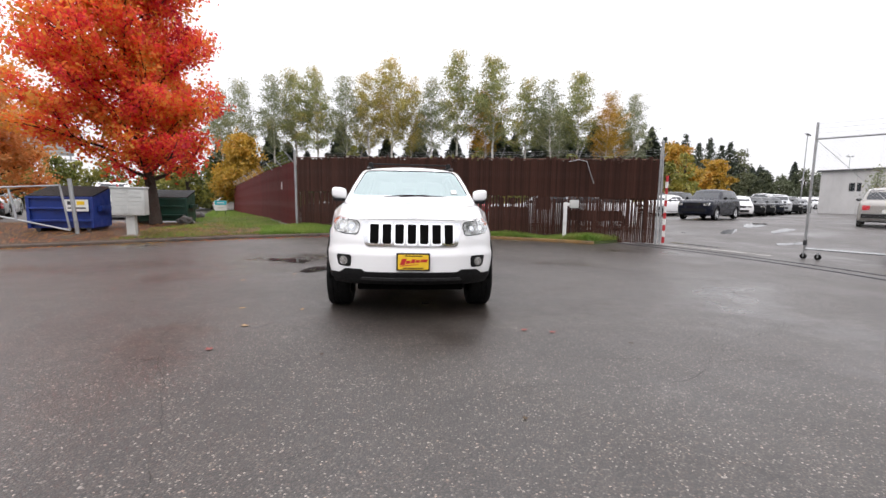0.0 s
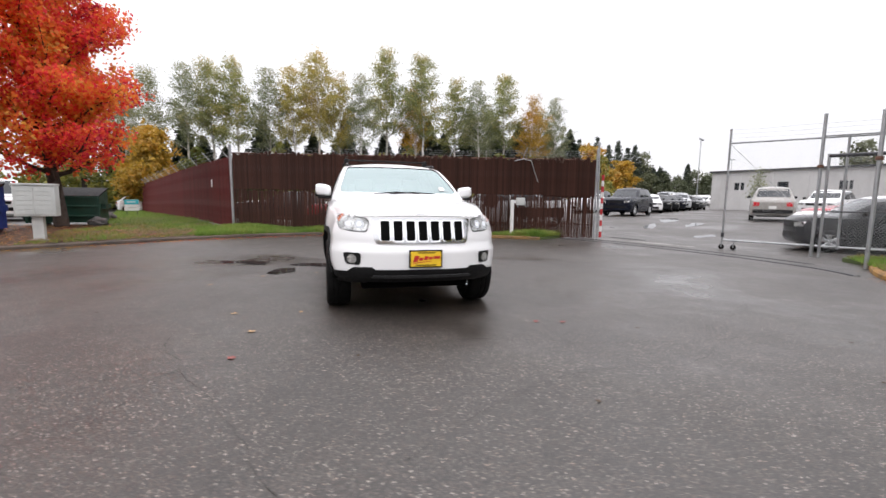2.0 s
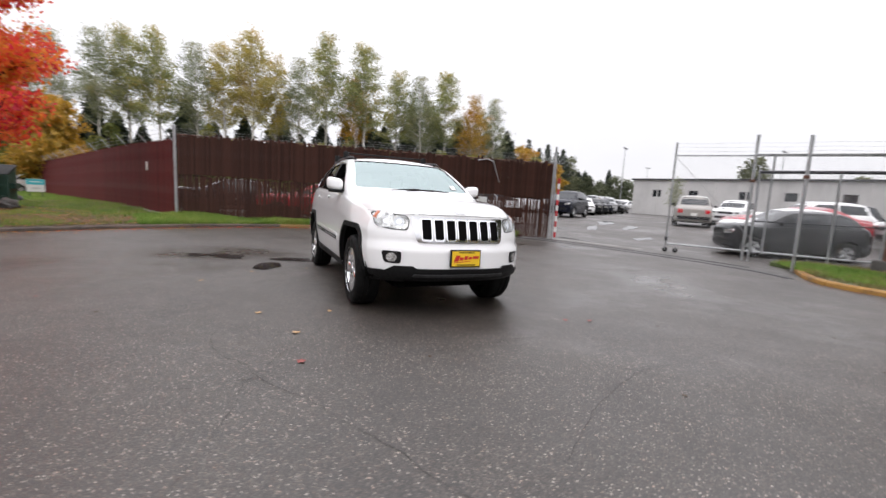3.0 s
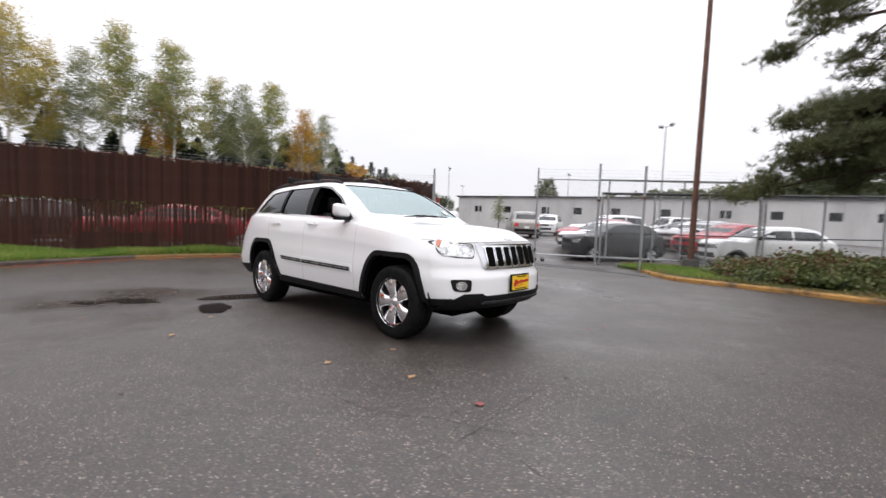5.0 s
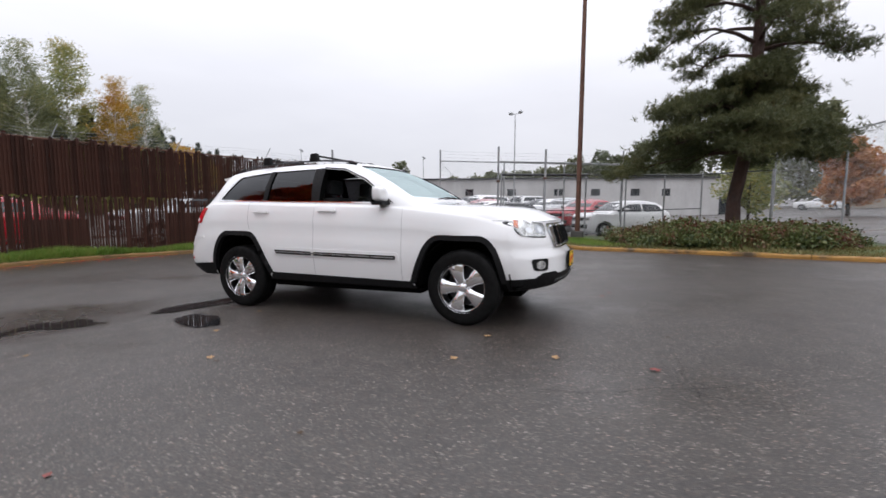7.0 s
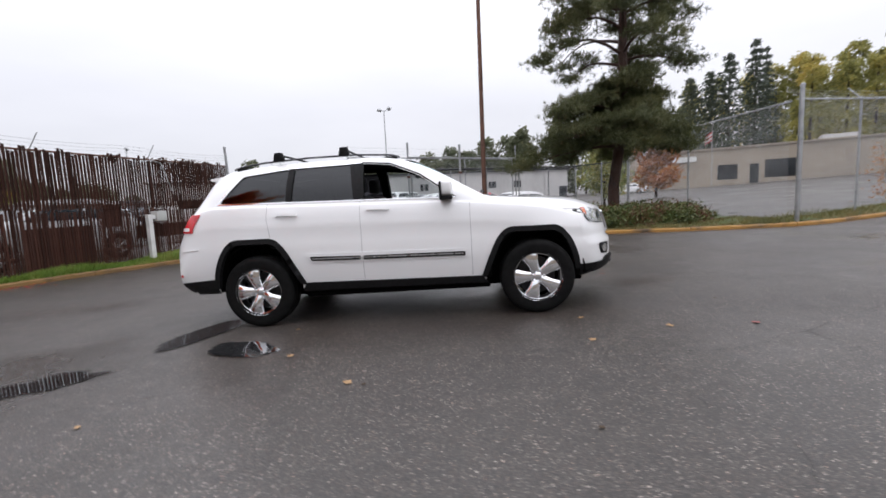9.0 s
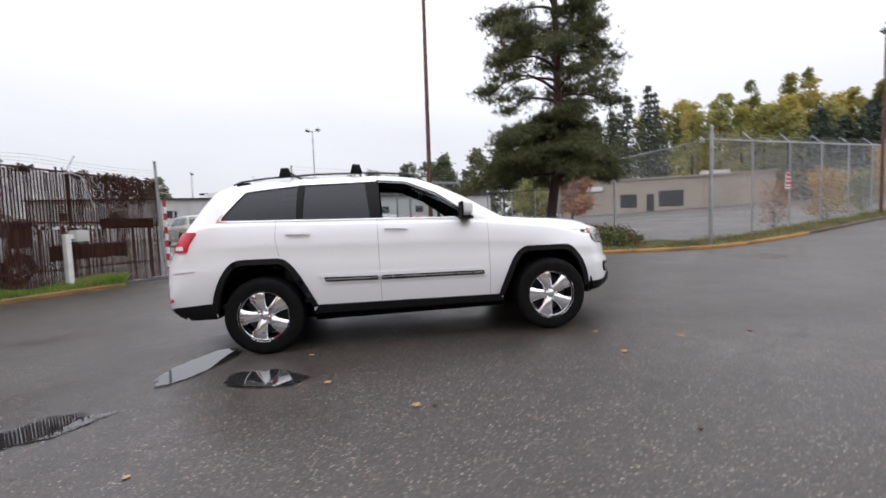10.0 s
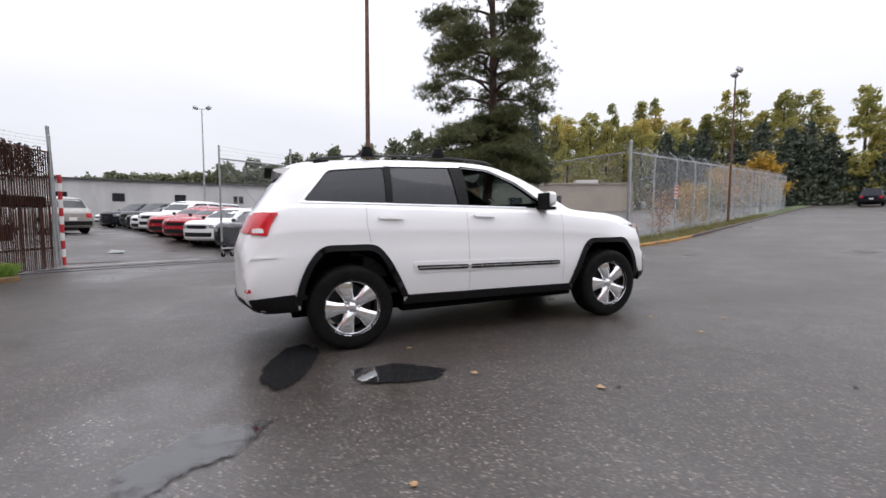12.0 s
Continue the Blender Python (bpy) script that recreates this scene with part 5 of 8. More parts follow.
    # underside and cabin
    part("underbody", boxes((-0.83, -0.98, 0.28, 0.83, 0.98, 0.335), (-0.57, -1.98, 0.26, 0.57, 1.95, 0.40), (-0.1, -1.5, 0.21, 0.1, 1.5, 0.3), bevel=0.02), "liner", car, "dark underbody")
    for yc in (-1.4575, 1.4575):
        part("axle", tube([(-0.78, yc, 0.36), (0.78, yc, 0.36)], 0.05, 10), "dark_steel", car, "dark axle")
    part("exhaust", tube([(0.55, 1.7, 0.33), (0.55, 2.3, 0.33)], 0.035, 10), "silver", car, "steel exhaust pipe")
    part("dashboard", boxes((-0.76, -0.88, 0.75, 0.76, -0.48, 1.14), (-0.76, -0.88, 1.10, 0.76, -0.60, 1.19), bevel=0.04), "cabin", car, "dark dashboard", True)
    part("cabin_floor", boxes((-0.78, -0.85, 0.46, 0.78, 2.08, 0.50)), "cabin", car, "dark cabin floor")
    wheel_ring = turned([(0.185 + 0.015 * math.cos(a), 0.015 * math.sin(a)) for a in [2 * math.pi * k / 8 for k in range(8)]], 32, "z")
    sw = part("steering_wheel", wheel_ring, "cabin", car, "dark steering wheel", True, 60, Matrix.Translation((0.37, -0.38, 1.10)) @ Matrix.Rotation(radians(68), 4, "X"))
    part("wheel_boss", boxes((-0.17, -0.02, -0.02, 0.17, 0.03, 0.01), (-0.06, -0.07, -0.03, 0.06, 0.06, 0.02), bevel=0.008), "silver", sw, "silver-spoked steering wheel boss")
    for x in (-0.37, 0.37):
        seat = part("front_seat", boxes((x - 0.25, -0.20, 0.55, x + 0.25, 0.34, 0.78), bevel=0.05), "seat", car, "black front seat", True)
        part("seat_back", boxes((x - 0.24, 0.30, 0.72, x + 0.24, 0.46, 1.32), bevel=0.05), "seat", seat, smooth=True)
        part("head_rest", boxes((x - 0.13, 0.36, 1.36, x + 0.13, 0.46, 1.54), bevel=0.04), "seat", seat, smooth=True)
    bench = part("rear_seat", boxes((-0.68, 0.85, 0.6, 0.68, 1.30, 0.85), bevel=0.05), "seat", car, "black rear bench", True)
    part("seat_back", boxes((-0.68, 1.26, 0.8, 0.68, 1.42, 1.33), bevel=0.05), "seat", bench, smooth=True)
    for x in (-0.45, 0, 0.45):
        part("head_rest", boxes((x - 0.12, 1.28, 1.36, x + 0.12, 1.38, 1.50), bevel=0.03), "seat", bench, smooth=True)
    part("inside_mirror", boxes((-0.12, -0.22, 1.50, 0.12, -0.19, 1.56), bevel=0.01), "cabin", car, "dark inside mirror")
    return car


jeep()


# ---- fences and gate ----
def chain_link(parent, length, base0, base1, height, pitch=0.075, r=0.0016, label="grey diamond wire mesh", lift=0.05, back=0.0, material="wire"):
    """Wire mesh in the frame of a fence: two families of slanting wires."""
    v, f = [], []
    for sgn in (1, -1):
        c = -height if sgn > 0 else 0.0
        end = length if sgn > 0 else length + height
        while c < end:
            ends = []
            for h in (0.0, height):
                ends.append((c + h if sgn > 0 else c - h, h))
            (s0, h0), (s1, h1) = ends
            lo, hi = sorted((s0, s1))
            t0, t1 = 0.0, 1.0
            ds = s1 - s0
            for bound, keep in ((0.0, 1), (length, -1)):
                tb = (bound - s0) / ds
                if (ds > 0) == (keep > 0):
                    t0 = max(t0, tb)
                else:
                    t1 = min(t1, tb)
            if t1 > t0:
                k = len(v)
                for t in (t0, t1):
                    s, h = s0 + ds * t, h0 + (h1 - h0) * t
                    z = base0 + (base1 - base0) * s / length + h + lift
                    v += [(s - r * 0.8 * sgn, back + sgn * r - r, z), (s + r * 0.8 * sgn, back + sgn * r - r, z), (s, back + sgn * r + r, z + r)]
                f += [(k, k + 1, k + 4, k + 3), (k + 1, k + 2, k + 5, k + 4), (k + 2, k, k + 3, k + 5)]
            c += pitch
    ob = part("wire_mesh", mesh_of("wire_mesh", v, f, material), None, parent, label)
    return tagged(ob, kind="stuff")


def post(parent, s, z0, z1, r=0.03, material="galv", lean=(0, 0), name="post", label="", y=0.0):
    lean = (lean[0], lean[1] + y)
    bm = tube([(s, y, z0 - 0.3), (s + lean[0], lean[1], z1)], r, 10)
    tube([(s + lean[0], lean[1], z1), (s + lean[0], lean[1], z1 + r * 0.5), (s + lean[0], lean[1], z1 + r)], [r * 1.15, r * 1.1, r * 0.3], 10, bm)
    return part(name, bm, material, parent, label, True, 40)


def strands(parent, length, zs, back, n=14, sag=0.05, seed=0):
    for i, z in enumerate(zs):
        pts = [(length * k / n, back(i) if callable(back) else back, z(k / n) - sag * abs(math.sin(math.pi * k / n * 4)) + 0.02 * noise.noise((k * 0.7, i, seed))) for k in range(n + 1)]
        bm = tube(pts, 0.003, 4)
        for k in range(int(length / 0.15)):
            s = k * 0.15 + 0.05
            j = min(n - 1, int(s / length * n))
            t = s / length * n - j
            p = Vector(pts[j]).lerp(Vector(pts[j + 1]), t)
            tube([p + Vector((0, 0, -0.016)), p + Vector((0.006, 0, 0.016))], 0.0025, 3, bm, False)
        part("barbed_wire", bm, "wire", parent, "thin barbed wire strand")


def chain_fence(name, label, a, b, height, gaps, rail="galv", arms=True, lift=0.15, skip=(), barbs=True, mid_rail=False, beam=0.022):
    m, length = wall_frame(a, b)
    root = thing(name, label, "fence", m)
    n = max(2, round(length / gaps))
    ground_z = lambda s: land(*(m @ Vector((s, 0, 0))).xy) + lift - 0.02
    for i in range(n + 1):
        s = length * i / n
        if i in skip:
            continue
        post(root, s, ground_z(s), ground_z(s) + height + 0.03, 0.03)
        if arms:
            z = ground_z(s) + height
            part("arm", tube([(s, 0, z), (s, 0.33, z + 0.36)], 0.016, 6), "galv", root, "slanting barbed-wire arm")
    for k in range(n):
        s0, s1 = length * k / n, length * (k + 1) / n
        part("top_rail", tube([(s0, 0, ground_z(s0) + height), (s1, 0, ground_z(s1) + height)], beam, 8), rail, root, smooth=True)
        if mid_rail:
            part("mid_rail", tube([(s0, 0, ground_z(s0) + height * 0.45), (s1, 0, ground_z(s1) + height * 0.45)], 0.018, 8), rail, root, smooth=True)
    chain_link(root, length, ground_z(0), ground_z(length), height, back=-0.035)
    if barbs:
        strands(root, length, [lambda t, i=i: ground_z(t * length) + height + 0.12 + 0.09 * i for i in range(3)], lambda i: 0.12 + 0.08 * i, 20)
    return root


chain_fence("chain_link_fence", "tall grey chain-link fence with slanted barbed-wire arms beside the road", (6.68, -9.24), (21.0, -43.0), 3.05, 2.6, skip=(0,))
chain_fence("chain_link_fence", "tall grey chain-link fence behind the planted island", (14.7, -7.9), (6.66, -9.1), 3.0, 4.0, arms=False, barbs=False, skip=(2,))
corner = thing("fence_post", "stout grey corner post of the chain-link fence", "post", Matrix.Translation((6.6, -9.3, 0)))
post(corner, 0, land(6.6, -9.3), land(6.6, -9.3) + 3.5, 0.055)
chain_fence("chain_link_fence", "low chain-link fence with a dark top rail before the parked cars", (10.35, 1.2), (14.75, -5.6), 2.34, 1.65, "dark_steel", arms=False, barbs=False, mid_rail=True, lift=0.05, beam=0.042)
upper = thing("pipe_rail", "thin grey pipe rail above the low wire fence", "rail")
part("rail", tube([(10.24, 1.29, 2.78), (12.9, -2.75, 2.78)], 0.024, 8), "galv", upper, smooth=True)
post(upper, 12.9, land(12.9, -2.75), 3.25, 0.028, y=-2.75)
chain_fence("chain_link_fence", "low chain-link fence behind the pine", (14.75, -5.6), (14.72, -7.85), 2.34, 2.2, "dark_steel", arms=False, barbs=False, lift=0.08)
for x, y, top in ((10.24, 1.29, 3.26), (9.05, -0.55, 2.95)):
    g = thing("gate_post", "tall grey steel guide post of the rolling gate", "post", Matrix.Translation((x, y, 0)), "gate posts")
    post(g, 0, land(x, y), top, 0.036)
    part("collar", tube([(0, 0, 2.05), (0, 0, 2.12)], 0.06, 10), "rust", g, "rusty collar")


def rolling_gate():
    m, length = wall_frame((9.75, 3.3), (13.75, -2.7))
    root = thing("rolling_gate", "open rolling chain-link gate on small wheels", "gate", m)
    for s, top in ((0.0, 3.2), (2.4, 2.85), (4.8, 2.85), (length, 2.85)):
        part("upright", tube([(s, 0, 0.12), (s, 0, top)], 0.028, 8), "galv", root, smooth=True)
    for z in (0.17, 2.82):
        part("rail", tube([(0, 0, z), (length, 0, z)], 0.026, 8), "galv", root, smooth=True)
    part("brace", tube([(0, 0.0, 2.8), (2.4, 0.0, 0.2)], 0.007, 6), "galv", root, "thin slanting brace")
    chain_link(root, length, 0.12, 0.12, 2.68)
    strands(root, length, [lambda t, i=i: 2.95 + 0.11 * i for i in range(3)], 0.0, 10, 0.02)
    for s in (0.0, 0.28, 3.4):
        w = part("gate_wheel", turned([(0.012, -0.022), (0.06, -0.022), (0.07, -0.012), (0.07, 0.012), (0.06, 0.022), (0.012, 0.022)], 24), "rubber", root, "small dark gate wheel", True, 40, m=Matrix.Translation((s, -0.05, land(10, 3) + 0.075)) @ Matrix.Rotation(math.pi / 2, 4, "Z"))
        part("wheel_fork", boxes((-0.035, -0.015, -0.01, -0.03, 0.015, 0.12), (0.03, -0.015, -0.01, 0.035, 0.015, 0.12)), "galv", w)
    part("latch_box", boxes((-0.035, -0.05, 0.26, 0.035, 0.05, 0.38), bevel=0.01), "dark_steel", root, "dark latch box")
    return root


rolling_gate()


def striped_post(x, y, h):
    root = thing("striped_post", "steel gate post banded in red and white", "post", Matrix.Translation((x, y, 0)))
    post(root, 0, land(x, y), h, 0.035, "galv", (-0.05, 0.1))
    z, k = land(x, y) + 0.05, 0
    while z < 2.05:
        part("band", tube([(0.085, -0.02, z), (0.083, -0.02, z + 0.19)], 0.042, 10), ("red_trim", "white_trim")[k % 2], root, ("red band", "white band")[k % 2], True)
        z, k = z + 0.19, k + 1
    return root


striped_post(7.95, 6.5, 3.12)
stand = thing("card_reader_stand", "white square post with a bent arm and pale box", "post", Matrix.Translation((5.06, 7.11, land(5, 7) + 0.1)) @ Matrix.Rotation(radians(-16), 4, "Z"))
part("upright", boxes((-0.055, -0.055, -0.3, 0.055, 0.055, 1.16), bevel=0.008), "white_trim", stand)
part("arm", boxes((0.056, -0.05, 1.05, 0.16, 0.05, 1.15), bevel=0.006), "white_trim", stand)
part("reader_box", boxes((0.13, -0.12, 0.99, 0.40, 0.10, 1.24), bevel=0.02), "box_grey", stand, "pale grey reader box", True)


def slat_fence():
    """Chain-link fence filled with brown upright slats, patched with boards."""
    m, length = wall_frame(FENCE_A, FENCE_B)
    root = thing("slat_fence", "tall weathered fence of dark brown upright slats, patched and gappy", "fence", m)
    rng = random.Random(11)
    zg = lambda s: 0.17 - 0.12 * s / length
    post(root, 0.0, 0.1, 2.92, 0.045, "galv", (-0.03, 0), label="pale steel corner post")
    for i in range(1, 5):
        s = length * i / 5
        post(root, s, zg(s), 2.6, 0.03, "rust", (0, 0.0), y=0.075)
        part("arm", tube([(s, 0.04, 2.62), (s + 0.12, -0.05, 2.95)], 0.012, 6), "galv", root, "slanting barbed-wire arm")
    post(root, length - 0.02, 0.0, 2.9, 0.028, "galv")
    for z in (0.35, 1.38, 2.5):
        part("rail", tube([(0, 0.05, zg(0) + z), (length, 0.05, zg(length) + z)], 0.022, 8), "rust", root, smooth=True)
    chain_link(root, length, zg(0), zg(length), 2.42, 0.11, 0.002, back=0.06, material="rust", label="rusty diamond wire mesh")
    strands(root, length, [lambda t, i=i: 2.72 + 0.07 * i for i in range(3)], lambda i: -0.02 * i, 26, 0.06, 3)
    for s0, w, z0, z1 in ((7.1, 1.25, 0.05, 1.02), (8.65, 0.42, 0.95, 1.45), (0.15, 1.1, 0.1, 0.75), (9.4, 1.9, 0.62, 0.95), (4.4, 1.1, 0.1, 0.9), (2.2, 1.6, 0.15, 0.62), (10.6, 1.6, 1.3, 1.55)):
        part("patch_board", boxes((s0, 0.026, z0, s0 + w, 0.042, z1), bevel=0.004), "slat", root, "brown patch board")
    nrng = np.random.default_rng(17)
    vine = part("dead_vine", tube([(length - 1.9, 0.09, 2.52), (length - 1.2, 0.12, 2.6), (length - 0.5, 0.14, 2.45), (length - 0.3, 0.12, 2.0)], [0.012, 0.01, 0.008, 0.004], 5), "bark", root, "dead brown vine tangled in the top of the fence")
    n = 1500
    c = np.stack([length - 0.15 - 1.75 * nrng.beta(1.5, 1.7, n), nrng.normal(size=n) * 0.04 + 0.16, 2.56 - 0.62 * nrng.beta(1.1, 1.5, n)], 1)
    tufts = np.concatenate([np.array([s, 0.06, 2.56]) + nrng.normal(size=(70, 3)) * np.array([0.10, 0.04, 0.045]) for s in nrng.uniform(5.0, length - 0.3, 8)])
    part("dead_leaves", quads_mesh("dead_leaves", leaf_quads(nrng, np.concatenate([c + (nrng.normal(size=(60, 3)) * np.array([0.10, 0.03, 0.08]))[nrng.integers(0, 60, n)], tufts]), 0.07), "dead_leaf"), None, vine, "dry brown leaves")
    pts = [(9.6, -0.05, 2.5), (9.9, -0.06, 2.56), (10.15, -0.06, 2.5), (10.25, -0.06, 2.2), (10.4, -0.05, 1.8)]
    part("loose_cable", tube(pts, 0.012, 6), "galv", root, "loose pale cable")
    return root, m, length, rng, zg


slats_root, slats_m, slats_len, slats_rng, slats_z = slat_fence()


def board_fence():
    m, length = wall_frame(FENCE_END, FENCE_A)
    root = thing("board_fence", "long solid fence of dark red upright boards with barbed-wire arms", "fence", m)
    fall = lambda s: land(*(m @ Vector((s, 0, 0))).xy)
    for z in (0.45, 1.4, 2.35):
        part("rail", tube([(length * k / 8, 0.055, z + fall(length * k / 8)) for k in range(9)], 0.03, 4), "board", root)
    for i in range(1, 13):
        s = length * i / 12
        part("arm", tube([(s - 0.3, 0.02, 2.45 + fall(s)), (s - 0.3, -0.32, 2.86 + fall(s))], 0.016, 6), "galv", root, "slanting barbed-wire arm")
    strands(root, length, [lambda t, i=i: 2.60 + 0.1 * i + fall(t * length) for i in range(3)], lambda i: -0.1 - 0.09 * i, 36, 0.02, 5)
    part("notice", boxes((length - 3.1, -0.03, 1.55, length - 2.9, -0.022, 1.85)), "white_trim", root, "small pale notice")
    return root, m, length


boards_root, boards_m, boards_len = board_fence()

# ---- lamp posts and tall pole ----
pole = thing("tall_pole", "very tall red-brown steel pole on the planted island", "pole", Matrix.Translation((10.94, -1.38, 0)))
part("mast", tube([(0, 0, land(10.9, -1.4)), (0.0, 0, 4.0), (0.02, 0, 13.5)], [0.088, 0.078, 0.055], 14), "rust", pole, smooth=True)
part("foot", boxes((-0.2, -0.2, land(10.9, -1.4) - 0.05, 0.2, 0.2, 0.36), bevel=0.03), "rock", pole, "dark concrete foot")


def lamp_post(x, y, h, turn, material="galv", heads=2, lower=None, r=0.07):
    root = thing("lamp_post", "tall steel lamp post with two flood lamps", "street lamp", Matrix.Translation((x, y, land(x, y))) @ Matrix.Rotation(turn, 4, "Z"), "lamp posts")
    part("mast", tube([(0, 0, -0.3), (0, 0, h * 0.5), (0, 0, h)], [r, r * 0.8, r * 0.55], 10), lower or material, root, smooth=True)
    part("cross_arm", tube([(-0.48, 0, h), (0.48, 0, h)], 0.025, 8), material, root)
    for s in ((-1, 1) if heads == 2 else (1,)):
        bm = bmesh.new()
        box(bm, -0.17, -0.14, -0.085, 0.17, 0.14, 0.085, 0.03)
        head = part("flood_lamp", bm, "galv", root, "grey flood lamp", True, 40, Matrix.Translation((s * 0.48, -0.05, h + 0.11)) @ Matrix.Rotation(radians(35), 4, "X") @ Matrix.Rotation(s * 0.4, 4, "Z"))
        part("lamp_glass", boxes((-0.14, -0.11, -0.10, 0.14, 0.11, -0.086)), "box_grey", head, "pale lamp glass")
    return root


lamp_post(41.2, 36.2, 7.9, 0.6)
lamp_post(32.7, 6.1, 8.8, 1.2)
lamp_post(11.4, -21.3, 8.0, -0.75, "galv", 2, "rust", 0.065)
lamp_post(50.5, 23.1, 7.4, 0.3)
lamp_post(72.0, 60.0, 8.5, 0.1)


# ---- trees and plants ----
def limbs(bm, rng, base, top, r0, height_range, count, reach, rise, twigs=3, sides=6, wob=0.12, lopsided=0.0):
    """A leaning trunk with limbs and twigs. Returns the lines of the limbs and twigs."""
    base, top = Vector(base), Vector(top)
    n = 8
    trunk = [base.lerp(top, k / n) + Vector((rng.uniform(-1, 1), rng.uniform(-1, 1), 0)) * wob * r0 * 4 * (0 < k) for k in range(n + 1)]
    tube(trunk, [max(0.012, r0 * (1.12 if k == 0 else 1 - 0.93 * k / n)) for k in range(n + 1)], 10, bm)
    lines, az = [], rng.uniform(0, 6.28)
    for i in range(count):
        f = height_range[0] + (height_range[1] - height_range[0]) * (i + rng.random()) / count
        k = min(n - 1, int(f * n))
        p = trunk[k].lerp(trunk[k + 1], f * n - k)
        az += 2.4 + rng.uniform(-0.5, 0.5)
        length = reach(f) * rng.uniform(0.75, 1.15) * (1 - lopsided * math.cos(az))
        out = Vector((math.cos(az), math.sin(az), 0))
        lift = rise(f)
        r = max(0.012, r0 * (1 - f) * 0.5)
        line, q, d = [p], p, (out + Vector((0, 0, lift))).normalized()
        for s in range(5):
            d = (d + Vector((rng.uniform(-1, 1), rng.uniform(-1, 1), rng.uniform(-0.6, 0.7))) * 0.22).normalized()
            q = q + d * length / 5
            line.append(q)
        tube(line, [r, r * 0.8, r * 0.6, r * 0.45, r * 0.3, r * 0.15], sides, bm, False)
        lines.append((line, length))
        for t in range(twigs):
            s = rng.randint(1, 4)
            d2 = (d + Vector((rng.uniform(-1, 1), rng.uniform(-1, 1), rng.uniform(-0.4, 0.8)))).normalized()
            tl = length * rng.uniform(0.25, 0.5)
            tw = [line[s], line[s] + d2 * tl * 0.5, line[s] + d2 * tl + Vector((0, 0, rng.uniform(-0.1, 0.15)))]
            tube(tw, [r * 0.4, r * 0.25, r * 0.1], 4, bm, False)
            lines.append((tw, tl))
    return lines


def leaf_cloud(nrng, lines, count, spread, start=0.3):
    """Leaf centres scattered round limbs and twigs, thicker towards their ends."""
    weights = np.array([ln for _, ln in lines])
    pick = nrng.choice(len(lines), count, p=weights / weights.sum())
    t = start + (1 - start) * nrng.beta(2.0, 1.2, count)
    out = np.empty((count, 3))
    for i, (j, v) in enumerate(zip(pick, t)):
        line = lines[j][0]
        n = len(line) - 1
        k = min(n - 1, int(v * n))
        a, b = line[k], line[k + 1]
        f = v * n - k
        out[i] = (a.x + (b.x - a.x) * f, a.y + (b.y - a.y) * f, a.z + (b.z - a.z) * f)
    s = np.array([spread, spread, spread * 0.7])
    clump = nrng.normal(size=(len(lines) * 6, 3)) * s
    return out + clump[(pick * 6 + nrng.integers(0, 6, count))] * 0.8 + nrng.normal(size=(count, 3)) * s * 0.45


def broadleaf(name, label, x, y, height, reach, low, leaves, leaf, leaf_mat, bark, r0, seed, count=26, rise=lambda f: 0.5, spread=0.35, lean=(0, 0), category="tree", group="", up=0.0, twigs=3, lopsided=0.0):
    rng, nrng = random.Random(seed), np.random.default_rng(seed)
    root = thing(name, label, category, Matrix.Translation((x, y, land(x, y) + up)), group)
    bm = bmesh.new()
    lines = limbs(bm, rng, (0, 0, -0.3), (lean[0], lean[1], height * 0.97), r0, (low, 0.97), count, reach, rise, twigs, lopsided=lopsided)
    part("trunk", bm, bark, root, smooth=True, angle=60)
    part("crown", quads_mesh("crown", leaf_quads(nrng, leaf_cloud(nrng, lines, leaves, spread), leaf), leaf_mat), None, root)
    return root


maple = broadleaf("maple", "maple in full red and orange autumn leaf", -9.55, 11.0, 13.4, lambda f: 3.6 * (1 - 0.5 * smooth_step(0.45, 1.0, f)) * (0.8 + 0.2 * smooth_step(0.14, 0.34, f)), 0.135, 98000, 0.14, "maple", "bark", 0.21, 23, 80, lambda f: 0.3 + 0.8 * f, 0.33, (-1.4, 0.3), up=0.08, twigs=5, lopsided=0.18)


def birch_kind(seed, height, width, leaf_mat, leaves):
    return broadleaf("birch", "tall slender birch with thin pale trunk and sparse autumn leaves", 0, 0, height, lambda f: width * (1.04 - f) ** 0.75 * (0.55 + 0.45 * smooth_step(0.35, 0.55, f)), 0.41, leaves, 0.125, leaf_mat, "birch", 0.15, seed, 34, lambda f: 0.75, 0.36, (random.Random(seed).uniform(-0.9, 0.9), 0), group="birches behind the fence", twigs=5, lopsided=0.15)


BIRCHES = [(-17.8, 44, 14.8, 1), (-14.8, 45, 15.7, 1), (-12.3, 46, 16.8, 0), (-9.5, 44, 16.6, 0), (-6.7, 46, 15.3, 1), (-3.8, 45, 16.0, 2), (-1.5, 44, 17.8, 2), (0.5, 46, 15.5, 2), (2.8, 44, 15.1, 1), (5.9, 46, 17.4, 0),
           (9.3, 45.5, 14.3, 3), (10.1, 44, 16.4, 0), (14.0, 46, 14.7, 0), (17.1, 44, 14.9, 1), (20.8, 46, 15.7, 0), (23.1, 44, 14.2, 3), (28.3, 46, 14.2, 1), (-20.8, 46, 14.0, 1), (25.9, 47, 13.2, 1), (18.9, 47, 13.0, 1)]
protos = {}
